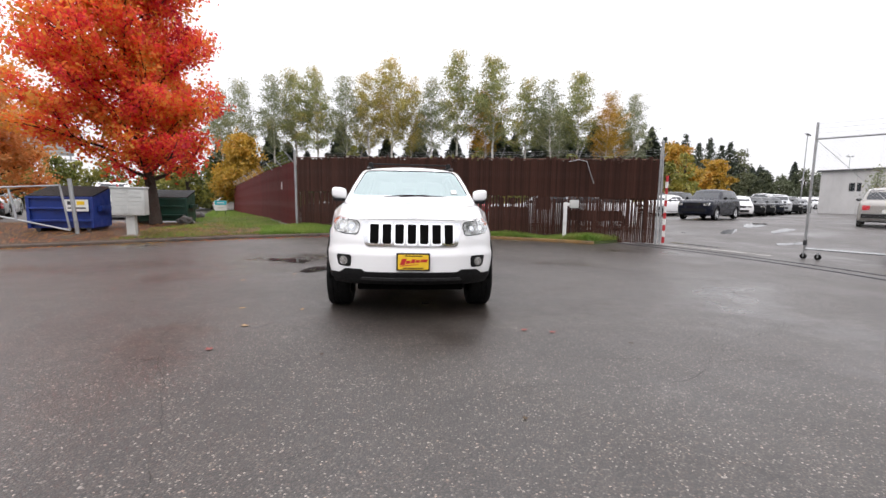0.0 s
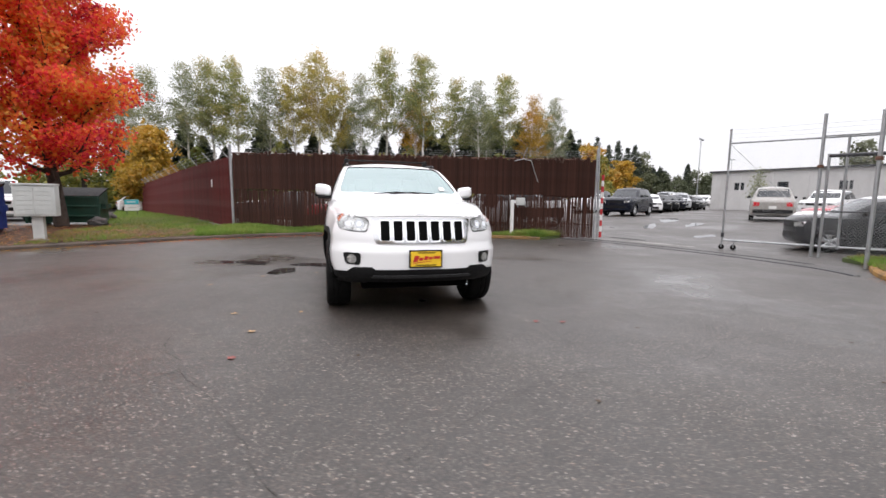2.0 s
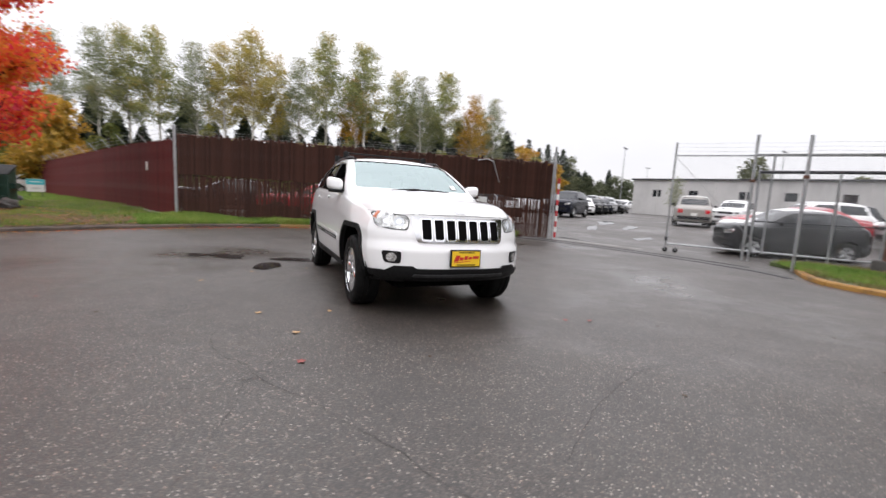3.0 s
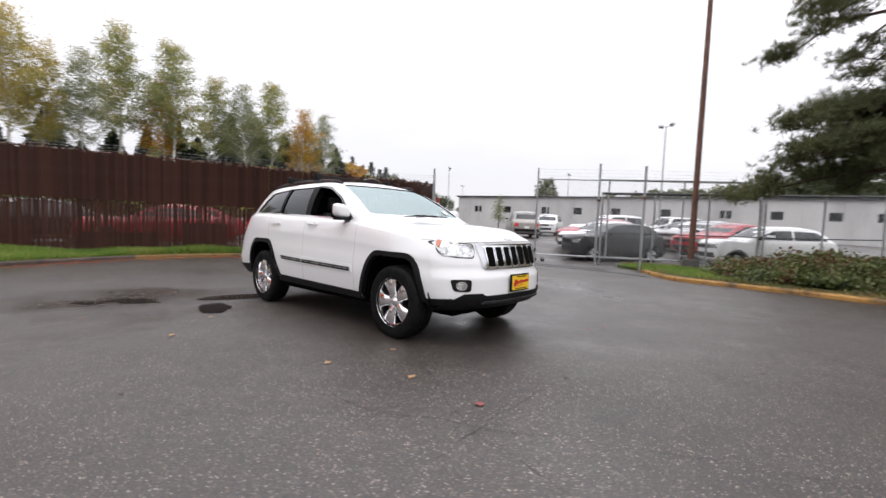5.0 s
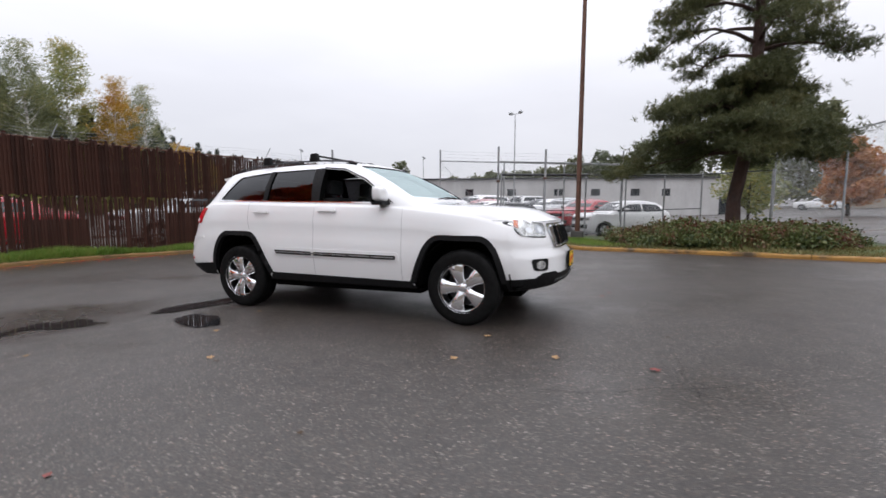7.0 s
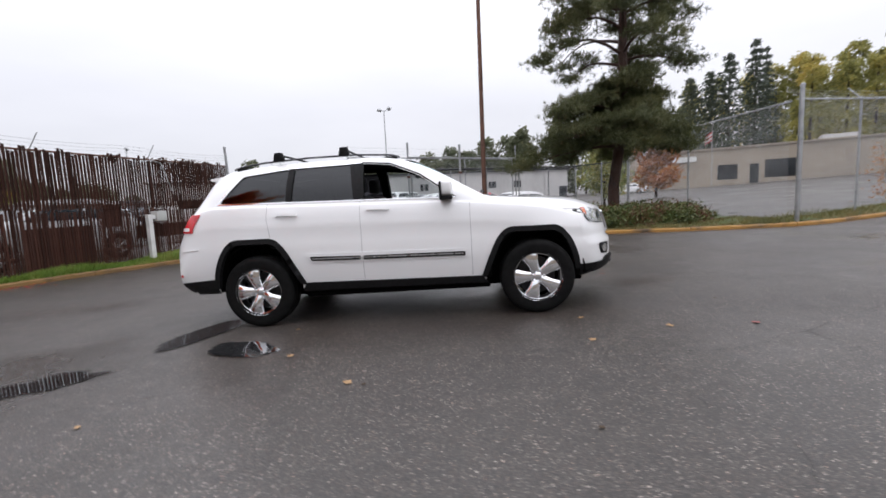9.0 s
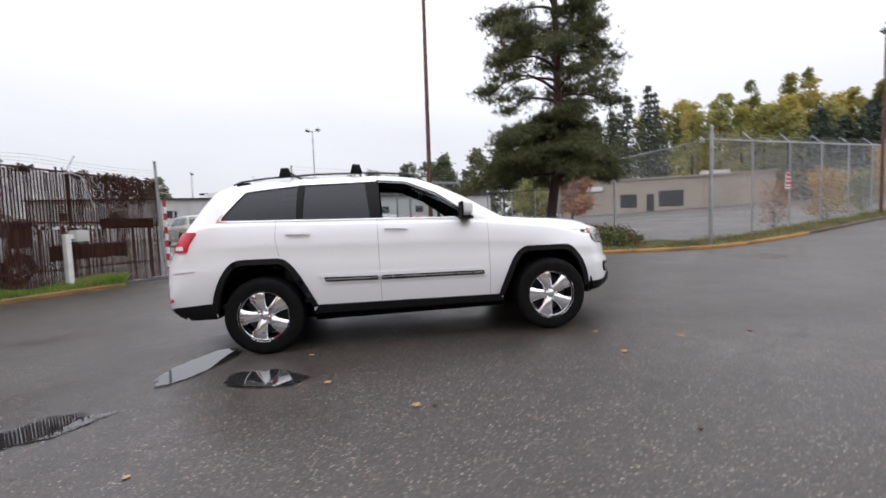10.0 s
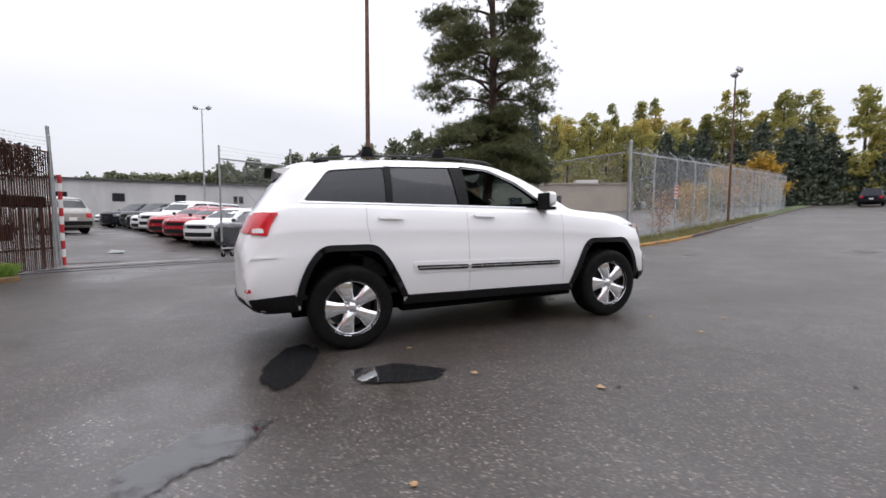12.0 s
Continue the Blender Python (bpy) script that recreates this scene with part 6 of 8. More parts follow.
for i, (x, y, h, k) in enumerate(BIRCHES):
    mat = ("leaf_green", "leaf_grey", "leaf_yellow", "leaf_gold")[k]
    key = (mat, i % 3)
    m = Matrix.Translation((x, y, land(x, y))) @ Matrix.Rotation(i * 1.9, 4, "Z") @ Matrix.Diagonal((h / 15, h / 15, h / 15, 1))
    if key not in protos:
        protos[key] = birch_kind(40 + len(protos) * 3, 14.6, 4.3, mat, 15000 if k != 1 else 11500)
        protos[key].matrix_basis = m
    else:
        copy_thing(protos[key], m)


def fir(name, label, height, width, seed, needles=5200):
    rng, nrng = random.Random(seed), np.random.default_rng(seed)
    root = thing(name, label, "tree", group="dark firs")
    bm = tube([(0, 0, -0.3), (0, 0, height * 0.5), (0, 0, height)], [width * 0.09, width * 0.05, 0.02], 8)
    part("trunk", bm, "bark", root, smooth=True)
    f = nrng.beta(1.1, 1.5, needles)
    az = nrng.uniform(0, 6.283, needles)
    layer = np.round(f * 16) / 16
    r = width * (1.02 - f) * nrng.beta(2.2, 1.0, needles) * (0.8 + 0.35 * np.sin(az * 5 + layer * 40))
    c = np.stack([r * np.cos(az), r * np.sin(az), height * (0.10 + 0.9 * (0.6 * layer + 0.4 * f)) - r * 0.35 + nrng.normal(size=needles) * 0.15], 1)
    part("crown", quads_mesh("crown", leaf_quads(nrng, c, 0.5, 0.4, 0.4), "fir"), None, root)
    return root


firs = [fir("fir", "dark green fir standing behind the fence", 10, 2.3, 5), fir("fir", "dark green fir standing behind the fence", 10, 1.9, 6)]
FIRS = [(-19.7, 52, 8.9), (-16.5, 50, 10.6), (-15.0, 52, 9.4), (-8.4, 52, 10.3), (-5.6, 51, 8.9), (1.3, 52, 9.8), (6.2, 51, 9.6), (12.2, 52, 10.5), (14.1, 51, 10.2), (18.3, 52, 11.4), (21.3, 51, 13.0), (25.4, 52, 10.5), (29.7, 51, 11.0), (33.4, 52, 10.0), (-12.5, 51, 8.0), (-2.5, 51, 8.2), (3.8, 52, 8.0), (9.2, 51, 8.6), (16.3, 53, 8.4), (27.5, 53, 8.8), (-23, 51, 9.5)]
for i, (x, y, h) in enumerate(FIRS):
    m = Matrix.Translation((x, y, land(x, y))) @ Matrix.Rotation(i * 2.2, 4, "Z") @ Matrix.Diagonal((h / 10 * 1.45, h / 10 * 1.45, h / 10, 1))
    if i < 2:
        firs[i].matrix_basis = m
    else:
        copy_thing(firs[i % 2], m)


def wood(name, label, rows, leaf_mat, seed, per=900, leaf=0.8, cone=False, trunk="bark"):
    """Far trees joined to one mass: a trunk and a crown of leafy clumps or layered boughs each. Rows: x, y, top z, half width."""
    nrng = np.random.default_rng(seed)
    clouds, bm = [], bmesh.new()
    for x, y, top, w in rows:
        g = land(x, y)
        h = top - g
        if cone:
            tiers = 24
            w = w * 1.75
            f = (nrng.integers(0, tiers, (per,)) + 0.5) / tiers
            f = 1 - (1 - f) ** 0.85
            arm = nrng.integers(0, 9, per)
            az = arm * 0.698 + np.round(f * 40) * 1.7 + nrng.normal(size=per) * 0.16
            reach = w * (1.02 - f) ** 0.7 * 0.85 * (0.72 + 0.38 * np.sin(arm * 2.3 + np.round(f * 40) * 4.1))
            r = reach * np.sqrt(nrng.uniform(0.03, 1, per))
            c = np.stack([x + r * np.cos(az), y + r * np.sin(az), g + h * (0.08 + 0.92 * f) - 0.38 * r + nrng.normal(size=per) * 0.2], 1)
        else:
            k = 120
            f = nrng.uniform(0, 1, k)
            az = nrng.uniform(0, 6.283, k)
            wide = w * np.sqrt(np.clip(1.04 - f, 0, 1)) * np.sqrt(nrng.uniform(0.1, 1, k))
            hub = np.stack([x + np.cos(az) * wide, y + np.sin(az) * wide, g + h * (0.06 + 0.88 * f)], 1)
            size = w * nrng.uniform(0.10, 0.24, k)
            pick = nrng.integers(0, k, per)
            d = nrng.normal(size=(per, 3)) + np.array([0, 0, 0.35])
            d /= np.linalg.norm(d, axis=1, keepdims=True)
            c = hub[pick] + d * size[pick][:, None] * np.cbrt(nrng.uniform(0.35, 1.15, (per, 1))) * np.array([1, 1, 0.85]) + nrng.normal(size=(per, 3)) * w * 0.05
            c[:, 2] = np.maximum(c[:, 2], g + 0.1)
        clouds.append(c)
        tube([(x, y, g - 0.3), (x, y, g + h * 0.5), (x, y, g + h * 0.95)], [0.25, 0.16, 0.04], 6, bm, False)
    root = thing(name, label, "wood", kind="stuff")
    part("trunk", bm, trunk, root)
    part("crown", quads_mesh("crown", leaf_quads(nrng, np.concatenate(clouds), leaf * 1.25, 0.5, 0.38) if cone else leaf_quads(nrng, np.concatenate(clouds), leaf), leaf_mat), None, root)
    return root


rw = random.Random(9)
wood("hedge_row", "mixed autumn undergrowth behind the brown fence", [(-24 + 1.9 * i + rw.uniform(-0.6, 0.6), 41.5 + rw.uniform(-1.5, 1.5), rw.uniform(3.2, 7.2), rw.uniform(1.2, 2.1)) for i in range(31)], "leaf_mixed", 31, 800, 0.38)
wood("hedge_row", "mixed autumn trees along the far side of the street", [(-52 + 2.3 * i + rw.uniform(-0.8, 0.8), 40 + 0.45 * i + rw.uniform(-1.5, 1.5), rw.uniform(3.6, 5.6), rw.uniform(1.8, 2.6)) for i in range(16)], "leaf_mixed", 42, 1600, 0.34)
# leaf_hill, leaf_far and fir_far carry the distance haze in their colours
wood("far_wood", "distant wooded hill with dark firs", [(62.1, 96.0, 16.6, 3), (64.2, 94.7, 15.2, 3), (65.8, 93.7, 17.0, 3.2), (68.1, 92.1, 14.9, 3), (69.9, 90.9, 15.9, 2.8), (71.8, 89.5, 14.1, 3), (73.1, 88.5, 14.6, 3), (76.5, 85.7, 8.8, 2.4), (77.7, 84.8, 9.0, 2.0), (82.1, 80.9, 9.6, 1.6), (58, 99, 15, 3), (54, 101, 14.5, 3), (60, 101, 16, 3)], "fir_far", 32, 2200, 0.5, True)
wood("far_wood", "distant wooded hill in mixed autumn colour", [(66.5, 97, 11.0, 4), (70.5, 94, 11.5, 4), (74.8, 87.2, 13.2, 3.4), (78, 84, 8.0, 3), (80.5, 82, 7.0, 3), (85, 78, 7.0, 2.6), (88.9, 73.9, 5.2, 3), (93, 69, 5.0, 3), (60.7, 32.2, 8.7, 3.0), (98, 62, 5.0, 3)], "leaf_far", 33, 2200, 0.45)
wood("far_wood", "trees in haze-paled leaf colours along the far edge of the lot", [(52 + 2.1 * i + rw.uniform(-0.6, 0.6), 100.5 - 1.45 * i + rw.uniform(-1, 1), rw.uniform(8.5, 13.0) - 0.3 * i, rw.uniform(3.0, 4.2)) for i in range(17)], "leaf_far", 39, 1800, 0.45)
wood("far_wood", "green trees in haze-paled colours filling the far hill", [(50 + 2.4 * i + rw.uniform(-0.8, 0.8), 104.5 - 1.6 * i + rw.uniform(-1, 1), rw.uniform(11.0, 15.5) - 0.25 * i, rw.uniform(2.6, 3.6)) for i in range(13)], "fir_far", 41, 2200, 0.5)
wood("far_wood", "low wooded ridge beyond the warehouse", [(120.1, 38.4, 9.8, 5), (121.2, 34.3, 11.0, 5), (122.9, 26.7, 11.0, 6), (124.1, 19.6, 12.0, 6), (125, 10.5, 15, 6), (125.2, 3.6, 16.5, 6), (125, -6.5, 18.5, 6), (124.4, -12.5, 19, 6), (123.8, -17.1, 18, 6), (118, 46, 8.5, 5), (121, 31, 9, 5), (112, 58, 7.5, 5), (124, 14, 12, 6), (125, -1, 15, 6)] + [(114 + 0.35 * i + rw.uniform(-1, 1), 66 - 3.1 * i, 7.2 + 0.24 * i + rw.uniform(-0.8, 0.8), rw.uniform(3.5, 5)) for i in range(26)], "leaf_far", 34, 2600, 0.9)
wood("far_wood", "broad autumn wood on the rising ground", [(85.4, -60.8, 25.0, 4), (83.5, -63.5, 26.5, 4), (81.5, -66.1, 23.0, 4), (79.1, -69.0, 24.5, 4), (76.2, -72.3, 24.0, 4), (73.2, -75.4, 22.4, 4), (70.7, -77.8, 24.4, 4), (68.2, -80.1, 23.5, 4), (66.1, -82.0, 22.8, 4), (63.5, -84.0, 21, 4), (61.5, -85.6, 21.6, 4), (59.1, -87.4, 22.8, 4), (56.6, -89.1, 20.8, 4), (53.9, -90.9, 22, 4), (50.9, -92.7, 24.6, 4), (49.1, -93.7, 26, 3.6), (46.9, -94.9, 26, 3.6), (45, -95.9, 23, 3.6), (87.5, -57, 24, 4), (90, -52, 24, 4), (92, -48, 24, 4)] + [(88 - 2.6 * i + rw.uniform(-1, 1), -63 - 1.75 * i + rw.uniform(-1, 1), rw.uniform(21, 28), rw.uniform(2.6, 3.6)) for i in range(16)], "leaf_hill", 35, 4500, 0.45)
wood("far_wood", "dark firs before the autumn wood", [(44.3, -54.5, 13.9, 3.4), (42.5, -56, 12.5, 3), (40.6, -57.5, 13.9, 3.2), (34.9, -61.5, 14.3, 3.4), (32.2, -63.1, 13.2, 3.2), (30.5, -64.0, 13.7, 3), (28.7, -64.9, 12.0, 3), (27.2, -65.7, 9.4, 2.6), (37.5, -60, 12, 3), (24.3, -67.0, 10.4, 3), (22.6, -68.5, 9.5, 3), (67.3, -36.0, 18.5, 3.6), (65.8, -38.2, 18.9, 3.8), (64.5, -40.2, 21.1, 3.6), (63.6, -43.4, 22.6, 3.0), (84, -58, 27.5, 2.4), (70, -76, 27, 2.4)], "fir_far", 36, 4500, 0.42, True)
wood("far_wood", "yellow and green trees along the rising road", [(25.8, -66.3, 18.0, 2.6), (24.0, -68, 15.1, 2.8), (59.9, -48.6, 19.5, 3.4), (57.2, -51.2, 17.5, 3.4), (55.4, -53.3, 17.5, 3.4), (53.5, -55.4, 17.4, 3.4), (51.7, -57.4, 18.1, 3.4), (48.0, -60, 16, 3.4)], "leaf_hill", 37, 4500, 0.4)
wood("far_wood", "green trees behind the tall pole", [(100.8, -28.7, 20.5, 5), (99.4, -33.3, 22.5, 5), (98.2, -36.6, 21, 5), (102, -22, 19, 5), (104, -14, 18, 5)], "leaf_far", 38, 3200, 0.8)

broadleaf("orange_tree", "small tree in pale orange autumn leaf", -20.2, 16.4, 7.8, lambda f: 2.7 * (1.1 - f) ** 0.6, 0.15, 12000, 0.2, "leaf_orange", "bark", 0.16, 61, 26, lambda f: 0.5, 0.4, up=0.0)
broadleaf("golden_tree", "rounded tree in golden autumn leaf", -16.2, 38.5, 7.4, lambda f: 3.3 * (1.1 - f) ** 0.6, 0.12, 9000, 0.3, "leaf_gold", "bark", 0.18, 62, 24, lambda f: 0.5, 0.45)
broadleaf("golden_tree", "rounded tree in golden autumn leaf", 40.2, 56.7, 9.2, lambda f: 3.8 * (1.1 - f) ** 0.6, 0.1, 7000, 0.42, "leaf_gold", "bark", 0.2, 63, 24, lambda f: 0.45, 0.5)
broadleaf("golden_tree", "rounded tree in dull golden leaf", 65.2, 81.9, 9.5, lambda f: 4.4 * (1.1 - f) ** 0.6, 0.1, 5000, 0.6, "leaf_gold", "bark", 0.2, 64, 22, lambda f: 0.45, 0.6)
broadleaf("golden_tree", "bushy tree in golden autumn leaf beside the fence", 22.6, -42.2, 5.2, lambda f: 2.6 * (1.1 - f) ** 0.6, 0.08, 6000, 0.26, "leaf_gold", "bark", 0.12, 65, 22, lambda f: 0.5, 0.4)
broadleaf("golden_tree", "bushy tree in golden autumn leaf beside the fence", 25.6, -41.2, 4.4, lambda f: 2.2 * (1.1 - f) ** 0.6, 0.08, 5000, 0.26, "leaf_gold", "bark", 0.12, 66, 20, lambda f: 0.5, 0.4)
broadleaf("orange_tree", "tree in orange autumn leaf beyond the pine", 35.0, -17.5, 5.4, lambda f: 2.0 * (1.1 - f) ** 0.6, 0.15, 7000, 0.28, "leaf_rust", "bark", 0.14, 67, 22, lambda f: 0.5, 0.4)
broadleaf("young_tree", "young green tree before the warehouse", 31.6, 20.6, 3.4, lambda f: 0.8 * (1.1 - f) ** 0.5, 0.3, 900, 0.13, "leaf_grey", "bark", 0.07, 68, 18, lambda f: 0.9, 0.25)
broadleaf("young_tree", "small green tree beside the low fence", 18.5, -8.0, 3.6, lambda f: 1.5 * (1.1 - f) ** 0.5, 0.2, 3500, 0.16, "leaf_green", "bark", 0.08, 69, 20, lambda f: 0.6, 0.3)
for x, y, h, w, mt, lb in ((10.2, -14.9, 1.5, 0.8, "leaf_rust", "thinly leaved shrub with bare brown stems"), (13.0, -20.4, 1.7, 1.1, "leaf_gold", "golden-leaved shrub behind the wire fence"), (16.5, -26.5, 1.8, 1.1, "leaf_mixed", "green shrub behind the wire fence")):
    broadleaf("shrub", lb, x, y, h, lambda f, w=w: w, 0.03, 700 if mt == "leaf_rust" else 4500, 0.09, mt, "bark", 0.03, int(x * 10), 30, lambda f: 1.1, 0.2, category="shrub")


def big_pine():
    """A broad pine: a drooping skirt below, bare gaps and spreading boughs above, all carrying flat pads of needle tufts."""
    rng, nrng = random.Random(77), np.random.default_rng(77)
    g = land(10.33, -5.85) + 0.12
    root = thing("pine", "tall broad pine with dark needle pads and red-brown bark", "tree", Matrix.Translation((10.33, -5.85, g)))
    bm = bmesh.new()
    trunk = [Vector(p) for p in ((0, 0, -0.3), (0.02, 0.02, 1.2), (0.10, -0.28, 3.0), (0.2, -0.36, 5.0), (0.24, -0.36, 7.0), (0.30, -0.32, 9.2), (0.28, -0.3, 11.4), (0.3, -0.3, 13.4), (0.26, -0.3, 15.4))]
    tube(trunk, [0.22, 0.18, 0.165, 0.15, 0.13, 0.11, 0.085, 0.06, 0.02], 12, bm)
    # height, reach, boughs, first rise, droop at the tip
    tiers = [(2.75, 2.65, 6, 0.10, 0.26), (3.15, 2.5, 6, 0.24, 0.28), (3.6, 2.1, 5, 0.38, 0.30), (4.05, 1.7, 5, 0.42, 0.25), (4.5, 0.9, 4, 0.55, 0.2), (5.5, 2.7, 5, 0.44, 0.42), (6.2, 2.8, 5, 0.46, 0.36), (7.0, 2.6, 5, 0.42, 0.28),
             (7.8, 2.4, 5, 0.40, 0.2), (8.7, 2.4, 4, 0.42, 0.2), (9.5, 2.2, 5, 0.42, 0.15), (10.4, 2.0, 4, 0.44, 0.12), (11.3, 1.8, 5, 0.45, 0.1), (12.2, 1.5, 4, 0.5, 0.05), (13.1, 1.2, 5, 0.5, 0.0), (14.0, 0.8, 4, 0.6, 0.0), (14.8, 0.5, 4, 0.8, 0.0)]
    pads = []
    for z, reach, count, rise, droop in tiers:
        k = next(i for i in range(len(trunk) - 1) if trunk[i + 1].z >= z)
        p = trunk[k].lerp(trunk[k + 1], (z - trunk[k].z) / (trunk[k + 1].z - trunk[k].z))
        az = rng.uniform(0, 6.28)
        low = z < 5
        for i in range(count):
            az += 6.283 / count + rng.uniform(-0.3, 0.3)
            ln = reach * rng.uniform(0.62, 1.1) * (1 + (0.3 if low else 0.16) * math.sin(az))
            out = Vector((math.cos(az), math.sin(az), 0))
            bend = Vector((-out.y, out.x, 0)) * rng.uniform(-0.22, 0.22)
            start = p + Vector((0, 0, rng.uniform(-0.25, 0.25)))
            pts = [start + out * ln * t + bend * ln * t * t + Vector((0, 0, ln * (rise * t - (rise * 0.4 + droop) * t ** 2.6) + 0.07 * math.sin(5 * t + i))) for t in (0, 0.2, 0.4, 0.6, 0.8, 1.0)]
            r = 0.06 if z < 9 else 0.038
            tube(pts, [r, r * 0.85, r * 0.65, r * 0.5, r * 0.35, r * 0.18], 6, bm, False)
            marks = (0.38, 0.58, 0.76, 0.92, 1.0) if low else (0.55, 0.75, 0.92, 1.0)
            for t in marks:
                if not low and rng.random() < 0.18:
                    continue
                a = pts[min(4, int(t * 5))].lerp(pts[min(4, int(t * 5)) + 1], t * 5 - min(4, int(t * 5)))
                for side in (-1, 1) if t < 1 else (0,):
                    off = Vector((-out.y, out.x, 0)) * side * rng.uniform(0.25, 0.6) * (1.25 - 0.5 * t) * min(1.0, ln / 2) + out * rng.uniform(0.0, 0.3)
                    c = a + off + Vector((0, 0, rng.uniform(0.02, 0.22)))
                    tube([a, (a + c) / 2 + Vector((0, 0, -0.04)), c], [r * 0.35, r * 0.26, r * 0.12], 4, bm, False)
                    pads.append((c, (0.44 if low else 0.40) * rng.uniform(0.75, 1.25) * min(1.0, 0.55 + ln / 4)))
    part("trunk", bm, "pine_bark", root, smooth=True, angle=60)
    quads = []
    for c, size in pads:
        tufts = int(46 * size / 0.42) + 6
        hub = np.array(c) + nrng.normal(size=(tufts, 3)) * np.array([size * 0.55, size * 0.55, size * 0.22])
        way = nrng.normal(size=(tufts, 1, 3)) * 0.5 + nrng.normal(size=(tufts, 15, 3)) * 0.75 + np.array([0, 0, 0.55])
        way /= np.linalg.norm(way, axis=2, keepdims=True)
        length = nrng.uniform(0.10, 0.20, (tufts, 15, 1))
        side = np.cross(way, nrng.normal(size=(tufts, 15, 3)))
        side *= 0.009 / np.linalg.norm(side, axis=2, keepdims=True)
        foot = hub[:, None, :] + way * 0.015
        tip = foot + way * length
        quads.append(np.stack([foot - side * 0.6, foot + side * 0.6, (foot + tip) / 2 + side, tip], axis=2).reshape(-1, 4, 3))
    part("crown", quads_mesh("crown", np.concatenate(quads), "pine"), None, root)
    return root


big_pine()


def inside(poly, x, y):
    hit, n = False, len(poly)
    for i in range(n):
        (x0, y0), (x1, y1) = poly[i], poly[(i + 1) % n]
        if (y0 > y) != (y1 > y) and x < (x1 - x0) * (y - y0) / (y1 - y0) + x0:
            hit = not hit
    return hit


def scatter(poly, n, seed):
    rng = random.Random(seed)
    xs, ys = [p[0] for p in poly], [p[1] for p in poly]
    out = []
    while len(out) < n:
        x, y = rng.uniform(min(xs), max(xs)), rng.uniform(min(ys), max(ys))
        if inside(poly, x, y):
            out.append((x, y))
    return out


def grass(label, poly, n, seed, tall, up=0.08, material="blade"):
    nrng = np.random.default_rng(seed)
    pts = np.array([(x, y, land(x, y) + up) for x, y in scatter(poly, n, seed)])
    patch = np.array([0.55 + 0.9 * max(0, 0.5 + noise.noise((p[0] * 0.8, p[1] * 0.8, seed))) for p in pts])[:, None]
    lean = nrng.normal(size=(n, 3)) * 0.45
    lean[:, 2] = 1
    lean *= tall * nrng.uniform(0.5, 1.2, (n, 1)) * patch
    side = np.cross(lean, nrng.normal(size=(n, 3)))
    side *= 0.010 / np.linalg.norm(side, axis=1, keepdims=True)
    q = np.stack([pts - side, pts + side, pts + lean * 0.6 + side * 0.7, pts + lean], axis=1)
    return tagged(new("grass", quads_mesh("grass", q, material)), label, "grass", kind="stuff")


grass("tufty wet green grass along the foot of the brown fence", verge_front + [(6.9, 6.95), (7.0, 6.9), (5, 7.4), (0, 8.75), FENCE_A, (-5.0, 9.2)], 30000, 1, 0.16, 0.08)
grass("short green lawn along the red fence", [(-5.05, 9.25), (-4.4, 10.2), (-10.7, 24.5), (-17.2, 39.2), (-19.3, 39.2), (-13.8, 25.0), (-11.0, 17.2), (-8.9, 12.7), (-6.5, 11.3)], 20000, 2, 0.12)
grass("tufts of green grass on the planted island", [(9.9, 0.3)] + island + [(6.9, -9.4), (8.6, -9.0), (9.0, -2.4), (11.5, -1.2), (10.6, 0.5)], 11000, 3, 0.09, material="blade_dry")
grass("short green turf at the point of the planted island", [(9.8, 0.2), (8.4, -1.2), (7.9, -2.0), (7.7, -3.2), (8.8, -2.8), (10.2, -1.4), (10.8, -0.2)], 5000, 7, 0.10)
grass("thin grass among the fallen leaves beside the maple", [(-8.0, 5.8), (-6.3, 6.6), (-4.4, 7.5), (-5.0, 9.2), (-6.4, 11.2), (-8.2, 11.6), (-8.6, 9.0)], 5000, 6, 0.08, 0.09)
grass("rough grass on the narrow bank", bank[:40] + [(p[0] + 1.4, p[1] + 0.45) for p in bank[:40][::-1]], 9000, 4, 0.14, material="blade_dry")


def ground_cover():
    nrng = np.random.default_rng(55)
    n = 42000
    a, r = nrng.uniform(0, 6.283, n), np.sqrt(nrng.uniform(0, 1, n))
    x, y = 9.0 + 1.65 * r * np.cos(a), -5.4 + 2.9 * r * np.sin(a)
    top = np.array([0.14 + 0.34 * (1 - v ** 3) + 0.42 * noise.noise((p * 2.1, q * 2.1, 2)) for v, p, q in zip(r, x, y)])
    z = np.array([land(p, q) for p, q in zip(x, y)]) + 0.12 + top * nrng.beta(2.5, 1.0, n)
    c = np.stack([x, y, z], 1)
    c += (nrng.normal(size=(260, 3)) * np.array([0.14, 0.14, 0.06]))[nrng.integers(0, 260, n)]
    root = thing("ground_cover_shrub", "low spreading shrub of green and reddish leaves under the pine", "shrub")
    bm = bmesh.new()
    rng = random.Random(5)
    for _ in range(60):
        t, v = rng.uniform(0, 6.28), math.sqrt(rng.random())
        px, py = 9.0 + 1.5 * v * math.cos(t), -5.4 + 2.7 * v * math.sin(t)
        g = land(px, py) + 0.1
        tube([(px, py, g), (px + rng.uniform(-0.2, 0.2), py + rng.uniform(-0.2, 0.2), g + 0.5)], [0.012, 0.005], 4, bm, False)
    part("stems", bm, "bark", root)
    part("leaves", quads_mesh("leaves", leaf_quads(nrng, c, 0.08), "shrub"), None, root)


ground_cover()


